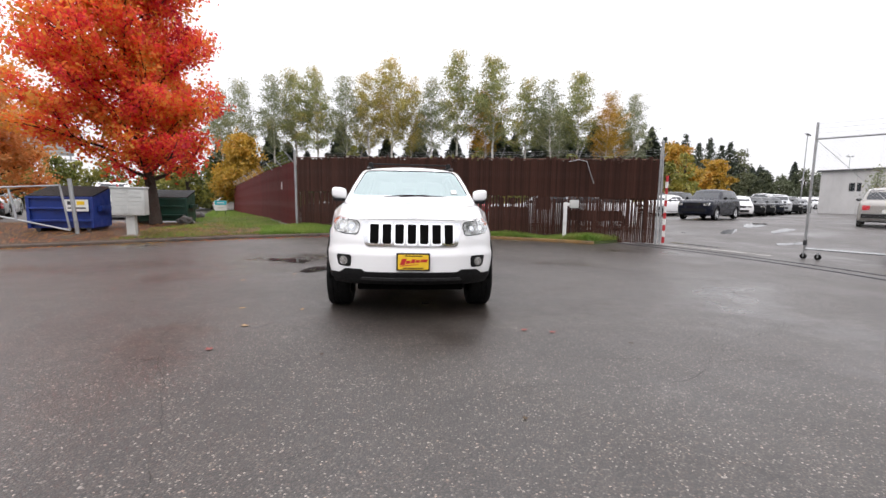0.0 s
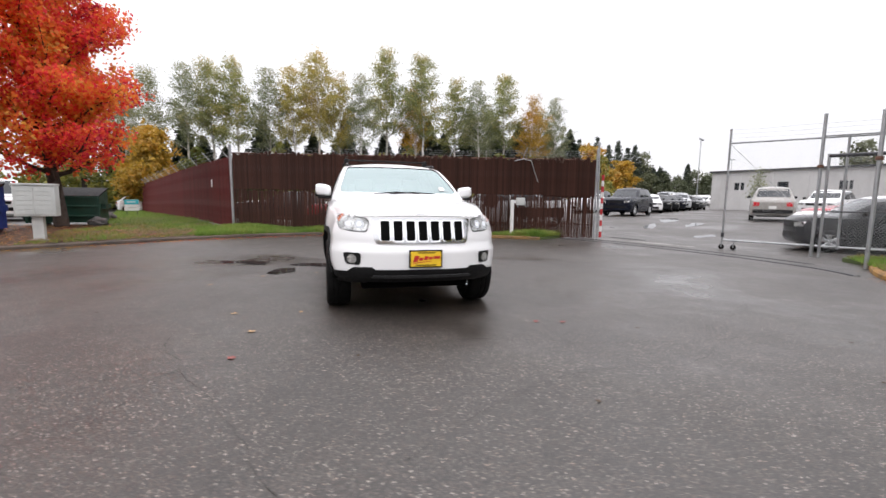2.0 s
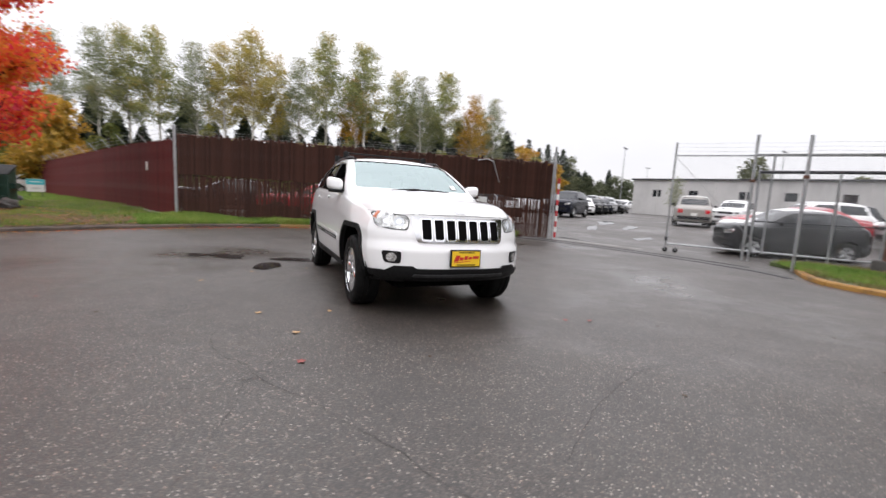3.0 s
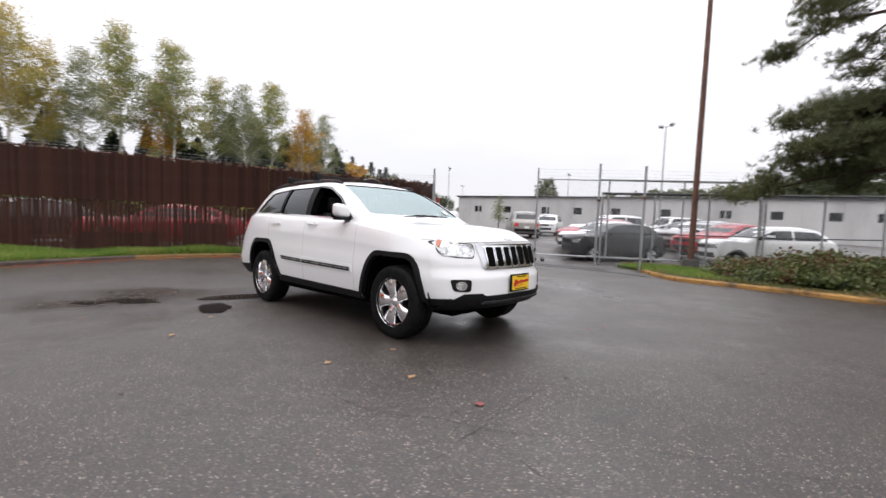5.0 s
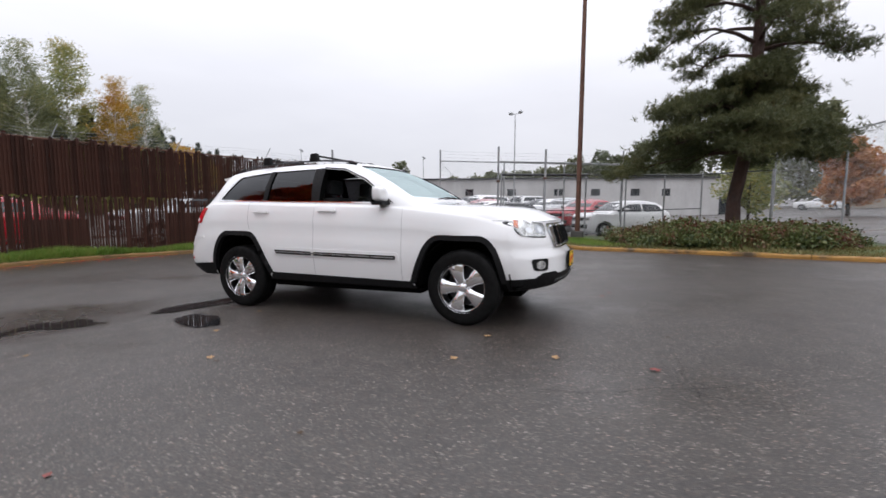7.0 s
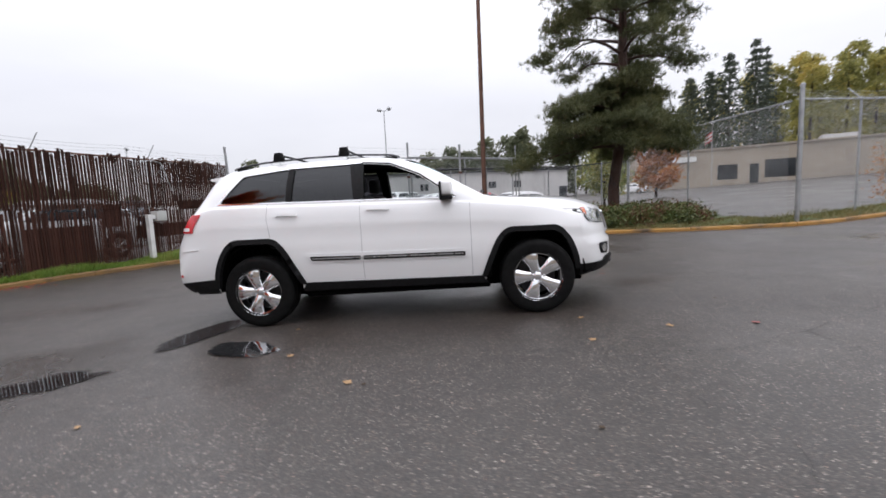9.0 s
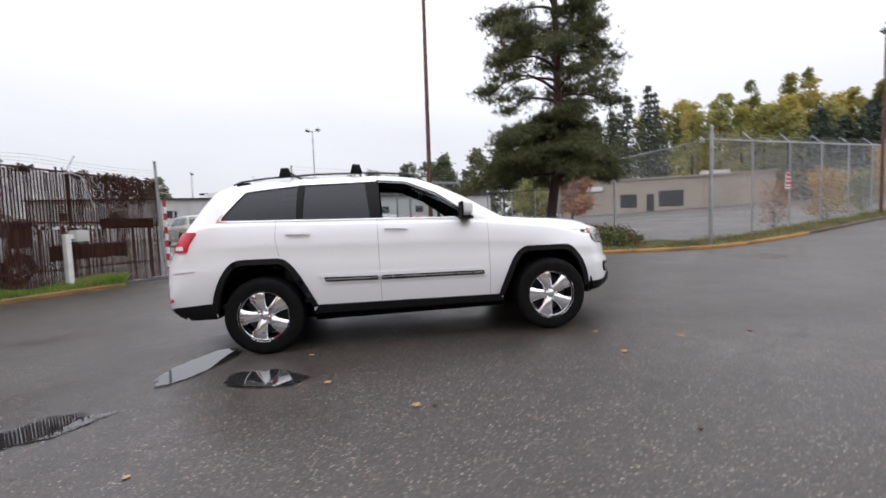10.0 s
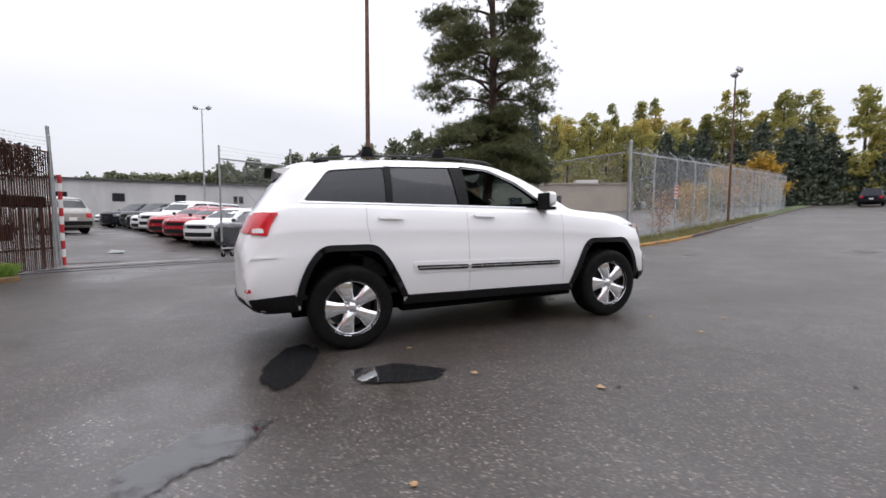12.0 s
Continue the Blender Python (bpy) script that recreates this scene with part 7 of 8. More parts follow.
def litter(label, pts, seed, size, up, material="litter"):
    nrng = np.random.default_rng(seed)
    c = np.array([(x, y, land(x, y) + up) for x, y in pts])
    q = leaf_quads(nrng, c, size)
    q[:, :, 2] = c[:, None, 2] + np.abs(q[:, :, 2] - c[:, None, 2]) * 0.3
    return tagged(new("leaf_litter", quads_mesh("leaf_litter", q, material)), label, "leaves", kind="stuff")


litter("brown and orange fallen leaves under the maple", scatter(litter_front + [(-5.0, 9.2), (-6.4, 11.2), (-8.8, 12.6), (-16.5, 11.4), (-17, 6)], 26000, 71), 71, 0.08, 0.11)
litter("orange and red maple leaves freshly fallen on the bed", scatter(litter_front + [(-5.0, 9.2), (-6.4, 11.2), (-8.8, 12.6), (-16.5, 11.4), (-17, 6)], 3200, 74), 74, 0.08, 0.13, "maple")
litter("fallen leaves blown along the kerb", [(p[0] + random.Random(i).gauss(0.05, 0.16), p[1] - abs(random.Random(i + 999).gauss(0.12, 0.22))) for i, p in enumerate([p for p in along(KERB_FENCE, 0.007) if p[0] < 2.5])], 72, 0.06, 0.008, "maple")
litter("fallen leaves blown along the yellow kerb", [(p[0] + random.Random(i).gauss(0.12, 0.2), p[1] + random.Random(i + 77).gauss(0, 0.1)) for i, p in enumerate([p for p in along(KERB_PINE, 0.009) if p[1] > -16])], 76, 0.06, 0.1)
litter("fallen leaves lying in the gutter of the yellow kerb", [(p[0] - 0.1 - abs(random.Random(i + 5).gauss(0.0, 0.12)), p[1] + random.Random(i + 99).gauss(0, 0.1)) for i, p in enumerate([p for p in along(KERB_PINE, 0.016) if -16 < p[1] < -1.5])], 77, 0.055, 0.008)
litter("fallen leaves on the lawn", scatter([(-5.05, 9.25), (-4.4, 10.2), (-8, 18), (-10.5, 17.2), (-8.9, 12.7), (-6.5, 11.3)], 1800, 73), 73, 0.08, 0.16)
litter("brown leaves strewn over the turf beside the kerb", scatter([(-8.0, 5.9), (-6.3, 6.7), (-4.4, 7.6), (-2.0, 8.4), (-3.2, 9.3), (-6.0, 9.4), (-8.4, 8.4)], 4200, 75), 75, 0.075, 0.15)


def fallen_leaf(x, y, size, turn, tint):
    """One curled leaf with five lobes."""
    bm = bmesh.new()
    pts = []
    for k in range(20):
        a = 2 * math.pi * k / 20
        r = size * (0.62 + 0.38 * abs(math.cos(2.5 * a)))
        pts.append(bm.verts.new((r * math.cos(a), r * math.sin(a) * 0.8, 0.18 * r * abs(math.sin(a * 1.5 + turn)))))
    mid = bm.verts.new((0, 0, 0.004))
    for k in range(20):
        bm.faces.new((mid, pts[k], pts[(k + 1) % 20]))
    root = new("fallen_leaf", finish(bm, "fallen_leaf", "leaf_tan" if tint == "leaf_orange" else tint, True, 60))
    root.matrix_basis = Matrix.Translation((x, y, land(x, y) + 0.006)) @ Matrix.Rotation(turn, 4, "Z")
    return tagged(root, {"leaf_orange": "pale brown fallen maple leaf on wet asphalt", "leaf_red": "red fallen maple leaf on wet asphalt", "soil": "dark sodden fallen leaf on wet asphalt"}[tint], "leaf", "fallen leaves")


for i, (x, y, big, tint) in enumerate([(-1.85, -1.73, 0.055, "leaf_orange"), (-1.19, -1.8, 0.05, "leaf_orange"), (-1.57, -2.46, 0.055, "leaf_orange"), (-1.6, -3.15, 0.055, "leaf_red"), (-2.5, 0.1, 0.055, "leaf_orange"), (-2.54, -0.02, 0.03, "soil"), (1.32, -2.75, 0.05, "leaf_red"),
                                     (1.07, -2.67, 0.05, "leaf_red"), (-0.7, -3.3, 0.03, "soil"), (1.9, -3.1, 0.03, "soil"), (-3.3, -3.0, 0.03, "soil"), (-3.0, 1.6, 0.035, "leaf_orange"), (0.6, -4.4, 0.03, "soil"), (-2.1, -5.2, 0.035, "leaf_red"), (-1.1, 1.0, 0.04, "leaf_orange"), (-1.9, 0.75, 0.05, "leaf_orange"), (2.6, -4.6, 0.03, "soil"), (-3.9, -0.6, 0.03, "leaf_red"), (-3.2, -1.4, 0.03, "soil"), (3.4, -3.9, 0.03, "soil"), (-4.1, 3.2, 0.035, "soil"), (4.1, -5.0, 0.03, "soil")]):
    fallen_leaf(x, y, big * 0.7, i * 1.7, tint)


# ---- parked cars ----
def car_table(L, W, H, hood, belt, cowl, rf, rr, tail, tailz, zb):
    w = W / 2
    return [(-L / 2, zb + 0.12, w - 0.16, w - 0.09, hood - 0.16, w - 0.16, hood - 0.14, w - 0.26, hood - 0.12), (-L / 2 + 0.10, zb + 0.02, w - 0.10, w - 0.05, hood - 0.08, w - 0.12, hood - 0.05, w - 0.22, hood - 0.03),
            (-L / 2 + 0.45, zb, w - 0.05, w - 0.01, hood - 0.02, w - 0.09, hood + 0.01, w - 0.20, hood + 0.03), (cowl - 0.02, zb, w - 0.04, w, belt - 0.06, w - 0.07, belt, w - 0.19, belt + 0.03), (cowl + 0.05, zb, w - 0.04, w, belt - 0.05, w - 0.07, belt + 0.04, w - 0.20, belt + 0.07),
            (rf, zb, w - 0.04, w, belt, w - 0.07, H - 0.10, w - 0.28, H - 0.03), ((rf + rr) / 2, zb, w - 0.04, w, belt + 0.01, w - 0.07, H - 0.07, w - 0.29, H), (rr, zb, w - 0.04, w - 0.01, belt + 0.03, w - 0.08, H - 0.13, w - 0.31, H - 0.06),
            (tail, zb + 0.01, w - 0.05, w - 0.02, tailz - 0.03, w - 0.10, tailz, w - 0.22, tailz + 0.02), (L / 2 - 0.08, zb + 0.04, w - 0.07, w - 0.04, tailz - 0.10, w - 0.12, tailz - 0.06, w - 0.24, tailz - 0.04), (L / 2, zb + 0.12, w - 0.13, w - 0.09, tailz - 0.22, w - 0.16, tailz - 0.2, w - 0.28, tailz - 0.18)]


KINDS = {
    "suv": (dict(L=4.75, W=1.88, H=1.74, hood=1.08, belt=1.12, cowl=-0.95, rf=-0.15, rr=1.75, tail=2.18, tailz=1.12, zb=0.27), 0.36, 1.42, 1.42),
    "sedan": (dict(L=4.75, W=1.82, H=1.45, hood=0.92, belt=0.96, cowl=-0.85, rf=0.0, rr=1.05, tail=1.75, tailz=1.02, zb=0.20), 0.32, 1.40, 1.38),
    "hatchback": (dict(L=3.95, W=1.70, H=1.49, hood=0.96, belt=0.98, cowl=-0.88, rf=-0.12, rr=1.30, tail=1.78, tailz=1.05, zb=0.20), 0.30, 1.22, 1.22),
    "van": (dict(L=5.2, W=1.98, H=1.95, hood=1.10, belt=1.15, cowl=-1.35, rf=-0.65, rr=2.25, tail=2.44, tailz=1.2, zb=0.25), 0.34, 1.60, 1.55),
    "pickup": (dict(L=5.6, W=1.95, H=1.86, hood=1.12, belt=1.16, cowl=-1.15, rf=-0.45, rr=0.75, tail=1.02, tailz=1.14, zb=0.32), 0.38, 1.75, 1.70),
}
COLOURS = {"car_white": "white", "navy": "dark navy", "charcoal": "charcoal", "red": "red", "tan": "pale tan", "silvercar": "silver", "blackcar": "black", "greycar": "grey", "maroon": "maroon"}
car_protos = {}


def plain_car(kind, colour, x, y, nose, z=None):
    """A parked car; nose: the way it points, in degrees from +x."""
    spec, wr, yf, yr = KINDS[kind]
    here = land(x, y) if z is None else z
    m = Matrix.Translation((x, y, here)) @ Matrix.Rotation(radians(nose + 90), 4, "Z")
    label = f"{COLOURS[colour]} {'sport utility vehicle' if kind == 'suv' else kind} parked on the wet lot"
    if kind in car_protos:
        car = copy_thing(car_protos[kind], m)
        tagged(car, label)
        for c in car.children:
            if c.name.startswith("body"):
                c.data = c.data.copy()
                c.data.materials[0] = MAT[colour]
        return car
    car = thing("parked_car", label, "car", m, "parked cars")
    car_protos[kind] = car
    L, W, H, belt = spec["L"], spec["W"], spec["H"], spec["belt"]

    def warp(px, py, pz):
        u = abs(px) / (W / 2)
        if py < -L / 2 + 0.9:
            py += smooth_step(-L / 2 + 0.9, -L / 2, py) * 0.28 * u ** 2.6
        if py > L / 2 - 0.8:
            py -= smooth_step(L / 2 - 0.8, L / 2, py) * 0.18 * u ** 2.6
        return px, py, pz

    shell = car_shell(car_table(**spec), 40, 6, warp, 0.004)
    skin = Skin(shell)
    cuts = []
    for yc in (-yf, yr):
        a = [(yc + (wr + 0.07) * math.cos(math.pi * (-0.15 + 1.3 * k / 12)), wr + (wr + 0.07) * math.sin(math.pi * (-0.15 + 1.3 * k / 12))) for k in range(13)] + [(yc - wr, -0.1), (yc + wr, -0.1)]
        for lo, hi in ((-W, -W / 2 + 0.32), (W / 2 - 0.32, W)):
            cuts.append(prism(a, lo, hi))
    body = part("body", carved(shell, cuts), colour, car, smooth=True, angle=35)
    body.data.materials[0] = MAT[colour]
    cw, rf, rr, tz = spec["cowl"], spec["rf"], spec["rr"], H - 0.15
    half = (rf + rr) / 2 - 0.1
    for s in (-1, 1):
        part("side_window", skin.panel(rounded([(cw + 0.22, belt + 0.05), (half - 0.03, belt + 0.05), (half - 0.03, tz), (rf + 0.05, tz - 0.02)], 0.04), "x", s, 0.004, 0.0, 0.15), "pane_dark", car, "dark side window", True)
        part("side_window", skin.panel(rounded([(half + 0.03, belt + 0.05), (rr + 0.22, belt + 0.07), (rr - 0.06, tz - 0.03), (half + 0.03, tz)], 0.04), "x", s, 0.004, 0.0, 0.15), "pane_dark", car, "dark side window", True)
        hw = W / 2
        lamp = rounded([(s * (hw - 0.13), spec["hood"] - 0.28), (s * (hw - 0.12), spec["hood"] - 0.14), (s * (hw - 0.42), spec["hood"] - 0.17), (s * (hw - 0.40), spec["hood"] - 0.28)], 0.03)
        part("headlamp", skin.panel(lamp if s < 0 else lamp[::-1], "y", -1, 0.006, 0.0, 0.06), "reflector", car, "clear headlamp", True)
        tl = rounded([(s * (hw - 0.17), spec["tailz"] - 0.38), (s * (hw - 0.17), spec["tailz"] - 0.16), (s * (hw - 0.42), spec["tailz"] - 0.18), (s * (hw - 0.40), spec["tailz"] - 0.36)], 0.03)
        part("tail_lamp", skin.panel(tl, "y", 1, 0.006, 0.0, 0.06), "lamp_red", car, "red tail lamp", True)
        mir = bmesh.new()
        bmesh.ops.create_uvsphere(mir, u_segments=12, v_segments=8, radius=1, matrix=Matrix.Translation((s * (hw + 0.06), cw + 0.3, belt + 0.09)) @ Matrix.Diagonal((0.10, 0.06, 0.07, 1)))
        part("door_mirror", mir, "car_black", car, "dark door mirror", True)
        for yc in (-yf, yr):
            wheel(car, Matrix.Translation((s * (hw - 0.12), yc, wr)), wr, 0.21, wr * 0.66, 5, "silver", s, False)
        part("sill", skin.panel([(-yf + wr + 0.05, spec["zb"] + 0.01), (-yf + wr + 0.05, spec["zb"] + 0.12), (yr - wr - 0.05, spec["zb"] + 0.12), (yr - wr - 0.05, spec["zb"] + 0.01)], "x", s, 0.004, 0.0, 0.2), "car_black", car, "dark sill")
        part("door_gap", skin.panel([(half - 0.006, spec["zb"] + 0.15), (half - 0.006, belt), (half + 0.006, belt), (half + 0.006, spec["zb"] + 0.15)], "x", s, 0.002, 0.0, 0.2), "gap", car)
    hw = W / 2
    part("windscreen", skin.panel(rounded([(-hw + 0.24, belt + 0.09), (-hw + 0.33, H - 0.10), (hw - 0.33, H - 0.10), (hw - 0.24, belt + 0.09)], 0.05), "y", -1, 0.004, 0.0, 0.15), "pane_dark", car, "dark windscreen", True)
    if kind != "pickup":
        part("rear_window", skin.panel(rounded([(-hw + 0.26, spec["tailz"] + 0.08), (-hw + 0.35, H - 0.14), (hw - 0.35, H - 0.14), (hw - 0.26, spec["tailz"] + 0.08)][::-1], 0.05), "y", 1, 0.004, 0.0, 0.15), "pane_dark", car, "dark rear window", True)
    g = spec["hood"] - 0.30
    part("grille", skin.panel(rounded([(-0.42, g), (-0.45, g + 0.13), (0.45, g + 0.13), (0.42, g)], 0.03), "y", -1, 0.005, 0.0, 0.1), "car_black", car, "black grille", True)
    part("lower_grille", skin.panel(rounded([(-0.6, g - 0.30), (-0.62, g - 0.14), (0.62, g - 0.14), (0.6, g - 0.30)], 0.03), "y", -1, 0.005, 0.0, 0.1), "car_black", car, "black lower grille", True)
    part("rear_bumper", skin.panel(rounded([(-hw + 0.16, spec["zb"] + 0.14), (-hw + 0.16, spec["zb"] + 0.32), (hw - 0.16, spec["zb"] + 0.32), (hw - 0.16, spec["zb"] + 0.14)][::-1], 0.03), "y", 1, 0.02, 0.02, 0.1), "car_black", car, "dark rear bumper", True)
    part("plate", boxes((-0.15, L / 2 - 0.0, 0.62, 0.15, L / 2 + 0.02, 0.77)), "white_trim", car, "pale number plate")
    part("underbody", boxes((-hw + 0.33, -L / 2 + 0.35, spec["zb"] - 0.04, hw - 0.33, L / 2 - 0.3, spec["zb"] + 0.06)), "car_black", car, "dark underbody")
    return car


for row in (
    ("suv", "navy", 17.6, 17.6, 214), ("suv", "tan", 21.8, 11.6, 40), ("suv", "car_white", 28.2, 13.2, 200), ("van", "silvercar", 38.0, 37.5, 215), ("sedan", "car_white", 17.6, 22.4, 205), ("suv", "blackcar", 20.5, 25.8, 215),
    # first angled row behind the gate
    ("hatchback", "charcoal", 13.6, 2.1, 143), ("hatchback", "car_white", 15.5, 3.3, 143), ("sedan", "red", 17.4, 4.0, 143), ("sedan", "red", 19.8, 5.0, 143), ("suv", "car_white", 22.4, 5.9, 143), ("sedan", "car_white", 24.8, 6.8, 143), ("sedan", "blackcar", 27.2, 7.6, 143), ("suv", "charcoal", 29.8, 8.5, 143), ("suv", "navy", 32.3, 10.2, 143), ("sedan", "silvercar", 34.8, 11.0, 143), ("sedan", "car_white", 37.4, 12.0, 143),
    # second row behind the low fence
    ("hatchback", "car_white", 14.75, -2.7, 125), ("sedan", "red", 17.7, -1.1, 150), ("sedan", "silvercar", 20.4, 0.3, 150), ("sedan", "car_white", 23.0, 1.5, 150), ("hatchback", "greycar", 25.5, 2.6, 150), ("sedan", "silvercar", 28.1, 3.5, 150), ("sedan", "car_white", 30.9, 4.6, 150), ("van", "car_white", 34.3, 5.6, 150),
    # far row
    ("sedan", "car_white", 24.1, 23.5, 232), ("sedan", "blackcar", 26.4, 25.1, 232), ("sedan", "charcoal", 28.6, 26.7, 232), ("sedan", "navy", 30.8, 28.3, 232), ("suv", "silvercar", 33.1, 30.1, 232), ("sedan", "blackcar", 35.5, 31.5, 232), ("sedan", "greycar", 37.9, 33.1, 232), ("van", "car_white", 34.0, 50.0, 180), ("van", "car_white", 44.0, 55.0, 185), ("suv", "red", 51.0, 56.0, 190), ("van", "silvercar", 58.0, 57.0, 185), ("suv", "car_white", 65.0, 58.0, 190),
    # behind the slatted fence
    ("suv", "silvercar", 5.6, 10.6, 164), ("sedan", "red", 0.6, 12.6, 164), ("sedan", "red", 2.6, 16.5, 164), ("sedan", "charcoal", -2.6, 14.6, 164), ("suv", "car_white", 7.8, 12.6, 164), ("sedan", "car_white", -3.0, 19.0, 164),
    # lot before the office building and the road
    ("sedan", "car_white", 57.0, -23.0, 60), ("pickup", "navy", 19.9, -55.0, 293),
    # beyond the maple
    ("van", "car_white", -16.0, 19.0, 300), ("suv", "car_white", -19.5, 25.0, 290), ("sedan", "blackcar", -17.4, 10.4, 185), ("hatchback", "car_white", -17.5, 40.0, 20), ("van", "car_white", -25.0, 38.0, 10), ("sedan", "silvercar", -23.0, 20.0, 300)):
    plain_car(*row)


# ---- things beyond the kerb ----
def refuse_container(name, label, x, y, turn, w, d, h, material):
    root = thing(name, label, "dumpster", Matrix.Translation((x, y, land(x, y) + 0.1)) @ Matrix.Rotation(turn, 4, "Z"))
    bm = prism([(-d / 2, 0.1), (-d / 2 - 0.08, h * 0.78), (d / 2, h), (d / 2, 0.1)], -w / 2, w / 2)
    part("body", bm, material, root)
    for z in (0.3, h * 0.5, h * 0.74):
        part("rib", boxes((-w / 2 - 0.03, -d / 2 - 0.14, z, w / 2 + 0.03, -d / 2 - 0.0, z + 0.06), bevel=0.008), material, root)
    for s in (-1, 1):
        part("side_post", boxes((s * w / 2 - 0.04, -d / 2 - 0.12, 0.1, s * w / 2 + 0.04, -d / 2 - 0.02, h * 0.76), bevel=0.008), material, root)
        part("lifting_sleeve", boxes((s * (w / 2 + 0.09) - 0.07, -d * 0.3, h * 0.45, s * (w / 2 + 0.09) + 0.05, d * 0.3, h * 0.58)), material, root)
    lid = boxes((-w / 2 - 0.03, -d / 2 - 0.1, 0, w / 2 + 0.03, d / 2 + 0.03, 0.05), bevel=0.01)
    bmesh.ops.transform(lid, matrix=Matrix.Translation((0, 0, h * 0.89)) @ Matrix.Rotation(math.atan2(h * 0.22, d), 4, "X"), verts=lid.verts[:])
    part("lid", lid, "car_black", root, "black plastic lid")
    for sx in (-1, 1):
        part("foot", boxes((sx * w * 0.4 - 0.06, -d / 2, -0.08, sx * w * 0.4 + 0.06, d / 2, 0.1)), "dark_steel", root)
    return root


blue = refuse_container("blue_dumpster", "dark blue steel dumpster with a white notice on its front", -10.75, 8.5, radians(12), 1.62, 1.3, 1.36, "dump_blue")
notice = part("notice", boxes((0.15, -0.82, 0.62, 0.75, -0.80, 0.98)), "white_trim", blue, "white notice panel")
part("notice_bar", boxes((0.22, -0.825, 0.82, 0.42, -0.8205, 0.93)), "dark_steel", notice, "dark bar")
part("notice_bar", boxes((0.46, -0.825, 0.82, 0.66, -0.8205, 0.93)), "plate_yellow", notice, "yellow bar")
part("notice_bar", boxes((0.22, -0.825, 0.70, 0.68, -0.8205, 0.74)), "dark_steel", notice, "dark bar")
refuse_container("green_dumpster", "dark green steel dumpster behind the maple", -9.95, 12.35, radians(10), 2.0, 1.2, 1.3, "dump_green")


def mail_cabinet(x, y, turn):
    root = thing("mail_cabinet", "light grey metal cluster mailbox on a square pedestal", "mailbox", Matrix.Translation((x, y, land(x, y) + 0.1)) @ Matrix.Rotation(turn, 4, "Z"))
    part("pedestal", boxes((-0.11, -0.11, -0.1, 0.11, 0.11, 0.62), bevel=0.01), "box_grey", root)
    part("foot_plate", boxes((-0.2, -0.2, -0.1, 0.2, 0.2, 0.02)), "concrete", root, "concrete foot")
    part("cabinet", boxes((-0.40, -0.22, 0.60, 0.40, 0.22, 1.36), bevel=0.02), "box_grey", root, smooth=True)
    part("hood", boxes((-0.42, -0.25, 1.361, 0.42, 0.24, 1.41), bevel=0.015), "box_grey", root, smooth=True)
    for r in range(6):
        for c in range(2):
            x0 = -0.36 + 0.36 * c
            part("letter_door", boxes((x0 + 0.01, -0.232, 0.65 + 0.115 * r, x0 + 0.35, -0.218, 0.75 + 0.115 * r), bevel=0.004), "box_grey", root)
    return root


mail_cabinet(-7.95, 6.75, radians(14))
sign = thing("lawn_sign", "small white and teal notice sign on the lawn", "sign", Matrix.Translation((-12.0, 23.0, land(-12, 23) + 0.1)) @ Matrix.Rotation(radians(18), 4, "Z"))
part("board", boxes((-0.36, -0.02, 0.30, 0.36, 0.02, 0.95)), "white_trim", sign)
part("teal_panel", boxes((-0.35, -0.026, 0.66, 0.35, -0.0205, 0.94)), "teal", sign, "teal panel")
part("text_bar", boxes((-0.22, -0.03, 0.78, 0.2, -0.0265, 0.83)), "white_trim", sign, "white bar")
part("text_bar", boxes((-0.18, -0.026, 0.46, 0.2, -0.0205, 0.50)), "box_grey", sign, "grey bar")
for s in (-0.25, 0.25):
    part("leg", boxes((s - 0.02, 0.021, -0.2, s + 0.02, 0.05, 0.9)), "dark_steel", sign)
for x, y, s, t in ((-10.4, 16.2, 0.3, 0.3), (-8.7, 11.4, 0.27, 1.2), (-12.8, 7.2, 0.35, 2.0)):
    bm = bmesh.new()
    bmesh.ops.create_icosphere(bm, subdivisions=3, radius=s)
    for v in bm.verts:
        v.co *= 1 + 0.35 * noise.noise(v.co * 2.2 / s + Vector((t, 0, 0)))
        v.co.z *= 0.75
    tagged(new("boulder", finish(bm, "boulder", "rock", True, 40)), "dark rounded boulder at the edge of the lawn", "rock", "boulders").matrix_basis = Matrix.Translation((x, y, land(x, y) + 0.22)) @ Matrix.Rotation(t, 4, "Z")


def enclosure():
    """Steel gate frames in front of the blue dumpster."""
    root = thing("enclosure_gate", "half-open grey steel gate frame before the blue dumpster", "gate", Matrix.Translation((-9.75, 7.2, land(-9.7, 7.2) + 0.1)))
    part("gate_post", tube([(0, 0, -0.1), (-0.12, 0, 1.62)], 0.055, 10), "galv", root, smooth=True)
    part("frame_upright", tube([(-0.22, 0.02, 0.1), (-0.42, 0.02, 1.45)], 0.028, 8), "galv", root, smooth=True)
    part("frame_rail", tube([(-0.22, 0.02, 0.1), (-2.9, 0.5, 0.55)], 0.028, 8), "galv", root, smooth=True)
    part("frame_rail", tube([(-0.42, 0.02, 1.42), (-3.2, 0.5, 1.30)], 0.028, 8), "galv", root, smooth=True)
    part("frame_upright", tube([(-1.9, 0.3, 0.35), (-2.1, 0.35, 1.38)], 0.028, 8), "galv", root, smooth=True)
    return root


enclosure()


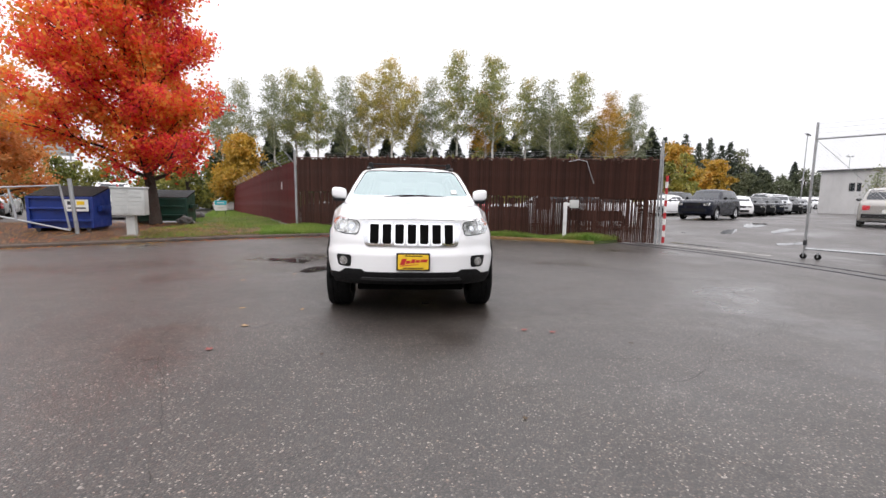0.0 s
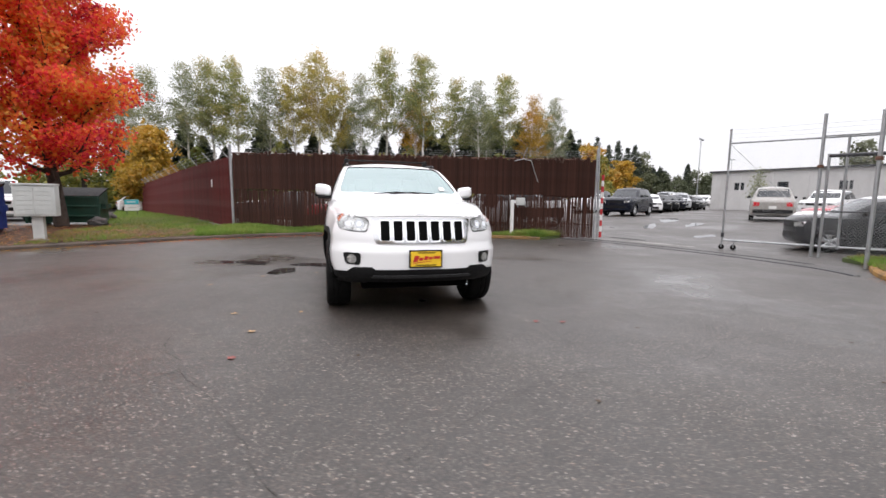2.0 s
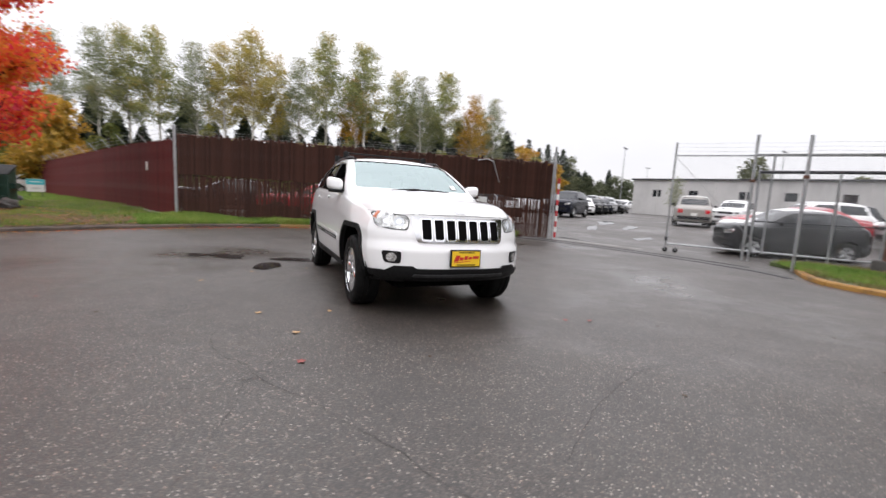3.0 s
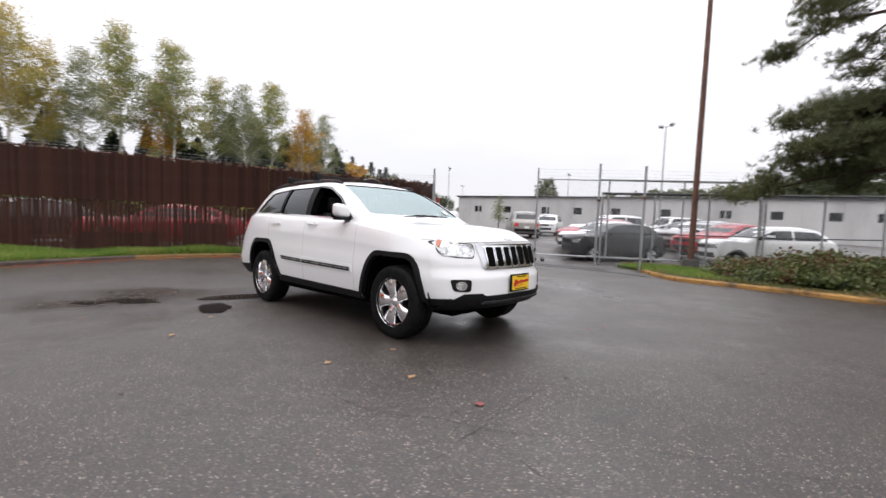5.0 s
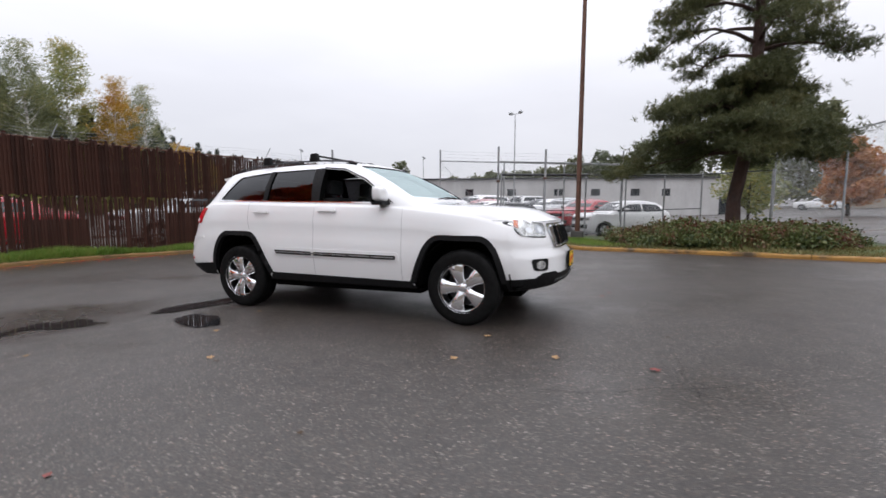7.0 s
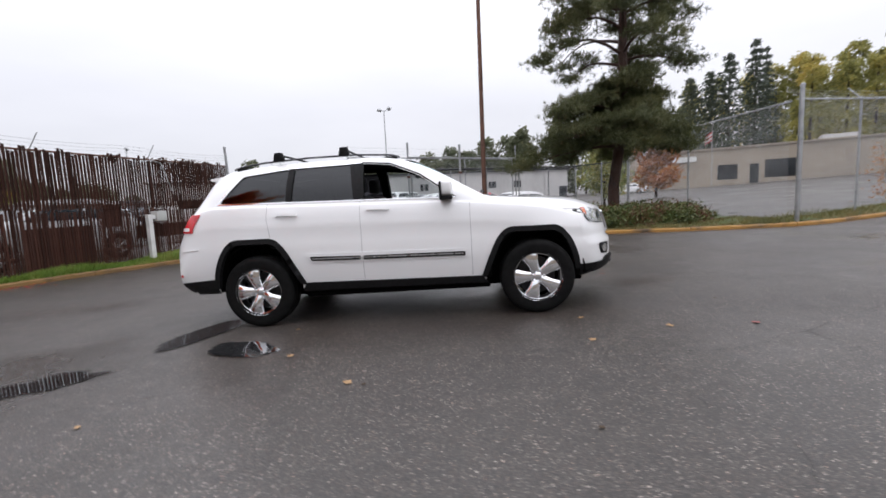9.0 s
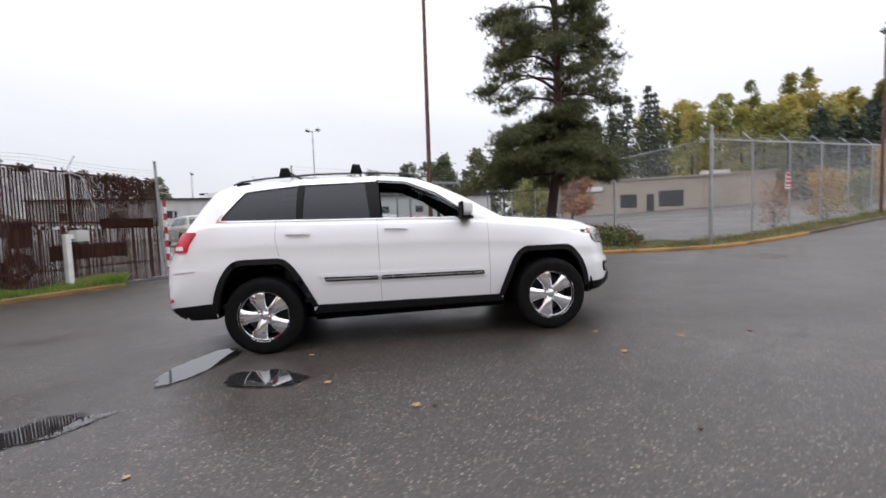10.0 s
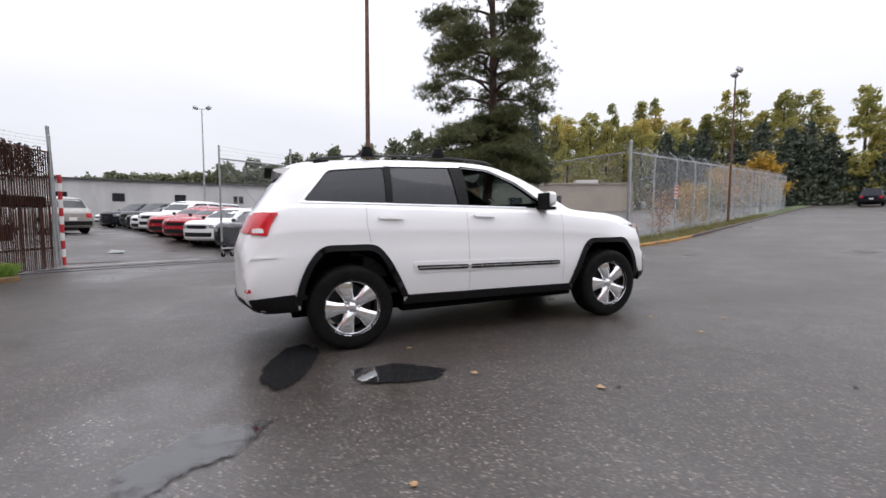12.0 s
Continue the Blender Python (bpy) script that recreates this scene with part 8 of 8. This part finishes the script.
def billboard():
    root = thing("billboard", "back of a large grey billboard above the trees", "billboard", Matrix.Translation((-41.0, 43.5, 0)) @ Matrix.Rotation(radians(37), 4, "Z"))
    part("panel", boxes((-5.0, 0, 5.3, 5.0, 0.15, 8.4)), "box_grey", root)
    for i in range(6):
        part("stringer", boxes((-5.0, -0.14, 5.5 + 0.5 * i, 5.0, -0.01, 5.6 + 0.5 * i)), "galv", root)
    for i in range(5):
        part("brace_post", boxes((-4.6 + 2.3 * i, -0.34, 4.9, -4.45 + 2.3 * i, -0.15, 8.5)), "galv", root)
    part("catwalk", boxes((-5.2, -1.2, 4.75, 5.2, -0.36, 4.85)), "galv", root, "grey steel catwalk")
    part("mast", tube([(0, 0.4, -0.3), (0, 0.4, 8)], 0.35, 14), "dark_steel", root, smooth=True)
    return root


billboard()
notice_red = thing("fence_notice", "small white and red notice on the wire fence", "sign", Matrix.Translation((8.45, -13.6, land(8.4, -13.6))) @ Matrix.Rotation(radians(-67), 4, "Z"))
part("board", boxes((-0.2, -0.09, 1.55, 0.2, -0.08, 2.1)), "white_trim", notice_red)
for z0, z1 in ((1.98, 2.08), (1.84, 1.93), (1.70, 1.79), (1.60, 1.65)):
    part("red_bar", boxes((-0.17, -0.095, z0, 0.17, -0.0905, z1)), "red_trim", notice_red, "red bar")
flag = thing("flag_pole", "grey flag pole with a drooping red and white flag", "flag", Matrix.Translation((43.0, -26.5, land(43, -26.5))))
part("pole", tube([(0, 0, -0.2), (0, 0, 7.2)], [0.05, 0.03], 8), "galv", flag)
for k in range(5):
    bm = bmesh.new()
    rows = [[bm.verts.new((0.05 + 1.5 * u / 8, 0.18 * math.sin(u * 1.3) * u / 8, 6.0 - 0.19 * (k + v) - 0.35 * (u / 8) ** 1.3)) for v in (0, 1)] for u in range(9)]
    for a, b in zip(rows, rows[1:]):
        bm.faces.new((a[0], a[1], b[1], b[0]))
    bmesh.ops.solidify(bm, geom=bm.faces[:], thickness=0.01)
    part("flag_stripe", bm, ("red_trim", "white_trim")[k % 2], flag, ("faded red flag stripe", "white flag stripe")[k % 2], True)

# far rows of bright vehicles and banners as one mass beyond the lot
far_cars = bmesh.new()
rf2 = random.Random(3)
for i in range(60):
    x, y = 40 + 1.15 * i + rf2.uniform(-0.3, 0.3), 72 - 0.25 * i + rf2.uniform(-1.5, 1.5)
    h = rf2.uniform(1.3, 2.0)
    g0 = land(x, y)
    box(far_cars, x - 0.9, y - 2, g0 + 0.25, x + 0.9, y + 2, g0 + h * 0.6, 0.12)
    box(far_cars, x - 0.75, y - 1.1, g0 + h * 0.6, x + 0.75, y + 1.3, g0 + h, 0.12)
tagged(new("far_cars", finish(far_cars, "far_cars", "car_white")), "far rows of pale parked cars beyond the lot", "car", kind="stuff")


# ---- slats and boards of the fences ----
def slat_mesh(name, w, h, t, material):
    bm = bmesh.new()
    box(bm, -w / 2, -t / 2, 0, w / 2, t / 2, h)
    return finish(bm, name, material)


upper_slats = [slat_mesh("slat", 0.080, h, 0.010, "slat") for h in (1.16, 1.22, 1.28, 1.19)]
pickets = [slat_mesh("picket", 0.0435, h, 0.010, "slat") for h in (1.22, 1.28, 1.31, 1.25)]
s = 0.09
while s < slats_len - 0.06:
    ob = new("slat", upper_slats[slats_rng.randrange(4)])
    ob.parent = slats_root
    ob.matrix_basis = Matrix.Translation((s, 0.004, slats_z(s) + 1.29 + slats_rng.uniform(-0.02, 0.02))) @ Matrix.Rotation(slats_rng.uniform(-0.005, 0.005), 4, "Y") @ Matrix.Rotation(radians(30 - 5 * smooth_step(6, 12, s)) + slats_rng.uniform(-0.06, 0.06), 4, "Z")
    s += 0.066 + slats_rng.uniform(-0.003, 0.003)
s = 0.07
while s < slats_len - 0.05:
    ob = new("picket", pickets[slats_rng.randrange(4)])
    ob.parent = slats_root
    foot = land(*(slats_m @ Vector((s, 0, 0))).xy) + 0.02 + slats_rng.uniform(-0.03, 0.02)
    longer = (slats_z(s) + 1.30 - foot) / 1.28
    ob.matrix_basis = Matrix.Translation((s, 0.012, foot)) @ Matrix.Diagonal((1, 1, longer, 1)) @ Matrix.Rotation(slats_rng.uniform(-0.012, 0.012), 4, "Y") @ Matrix.Rotation(radians(18) + slats_rng.uniform(-0.15, 0.15), 4, "Z")
    s += 0.0515 + slats_rng.uniform(-0.006, 0.006)
board_kinds = [slat_mesh("board", 0.15, h, 0.02, "board") for h in (2.38, 2.42)]
s, n = 0.08, 0
while s < boards_len - 0.05:
    ob = new("board", board_kinds[n % 2])
    ob.parent = boards_root
    x, y, _ = boards_m @ Vector((s, 0, 0))
    ob.matrix_basis = Matrix.Translation((s, 0.0, land(x, y) + 0.12)) @ Matrix.Rotation(0.004 * math.sin(n * 2.1), 4, "Y")
    s, n = s + 0.1535, n + 1
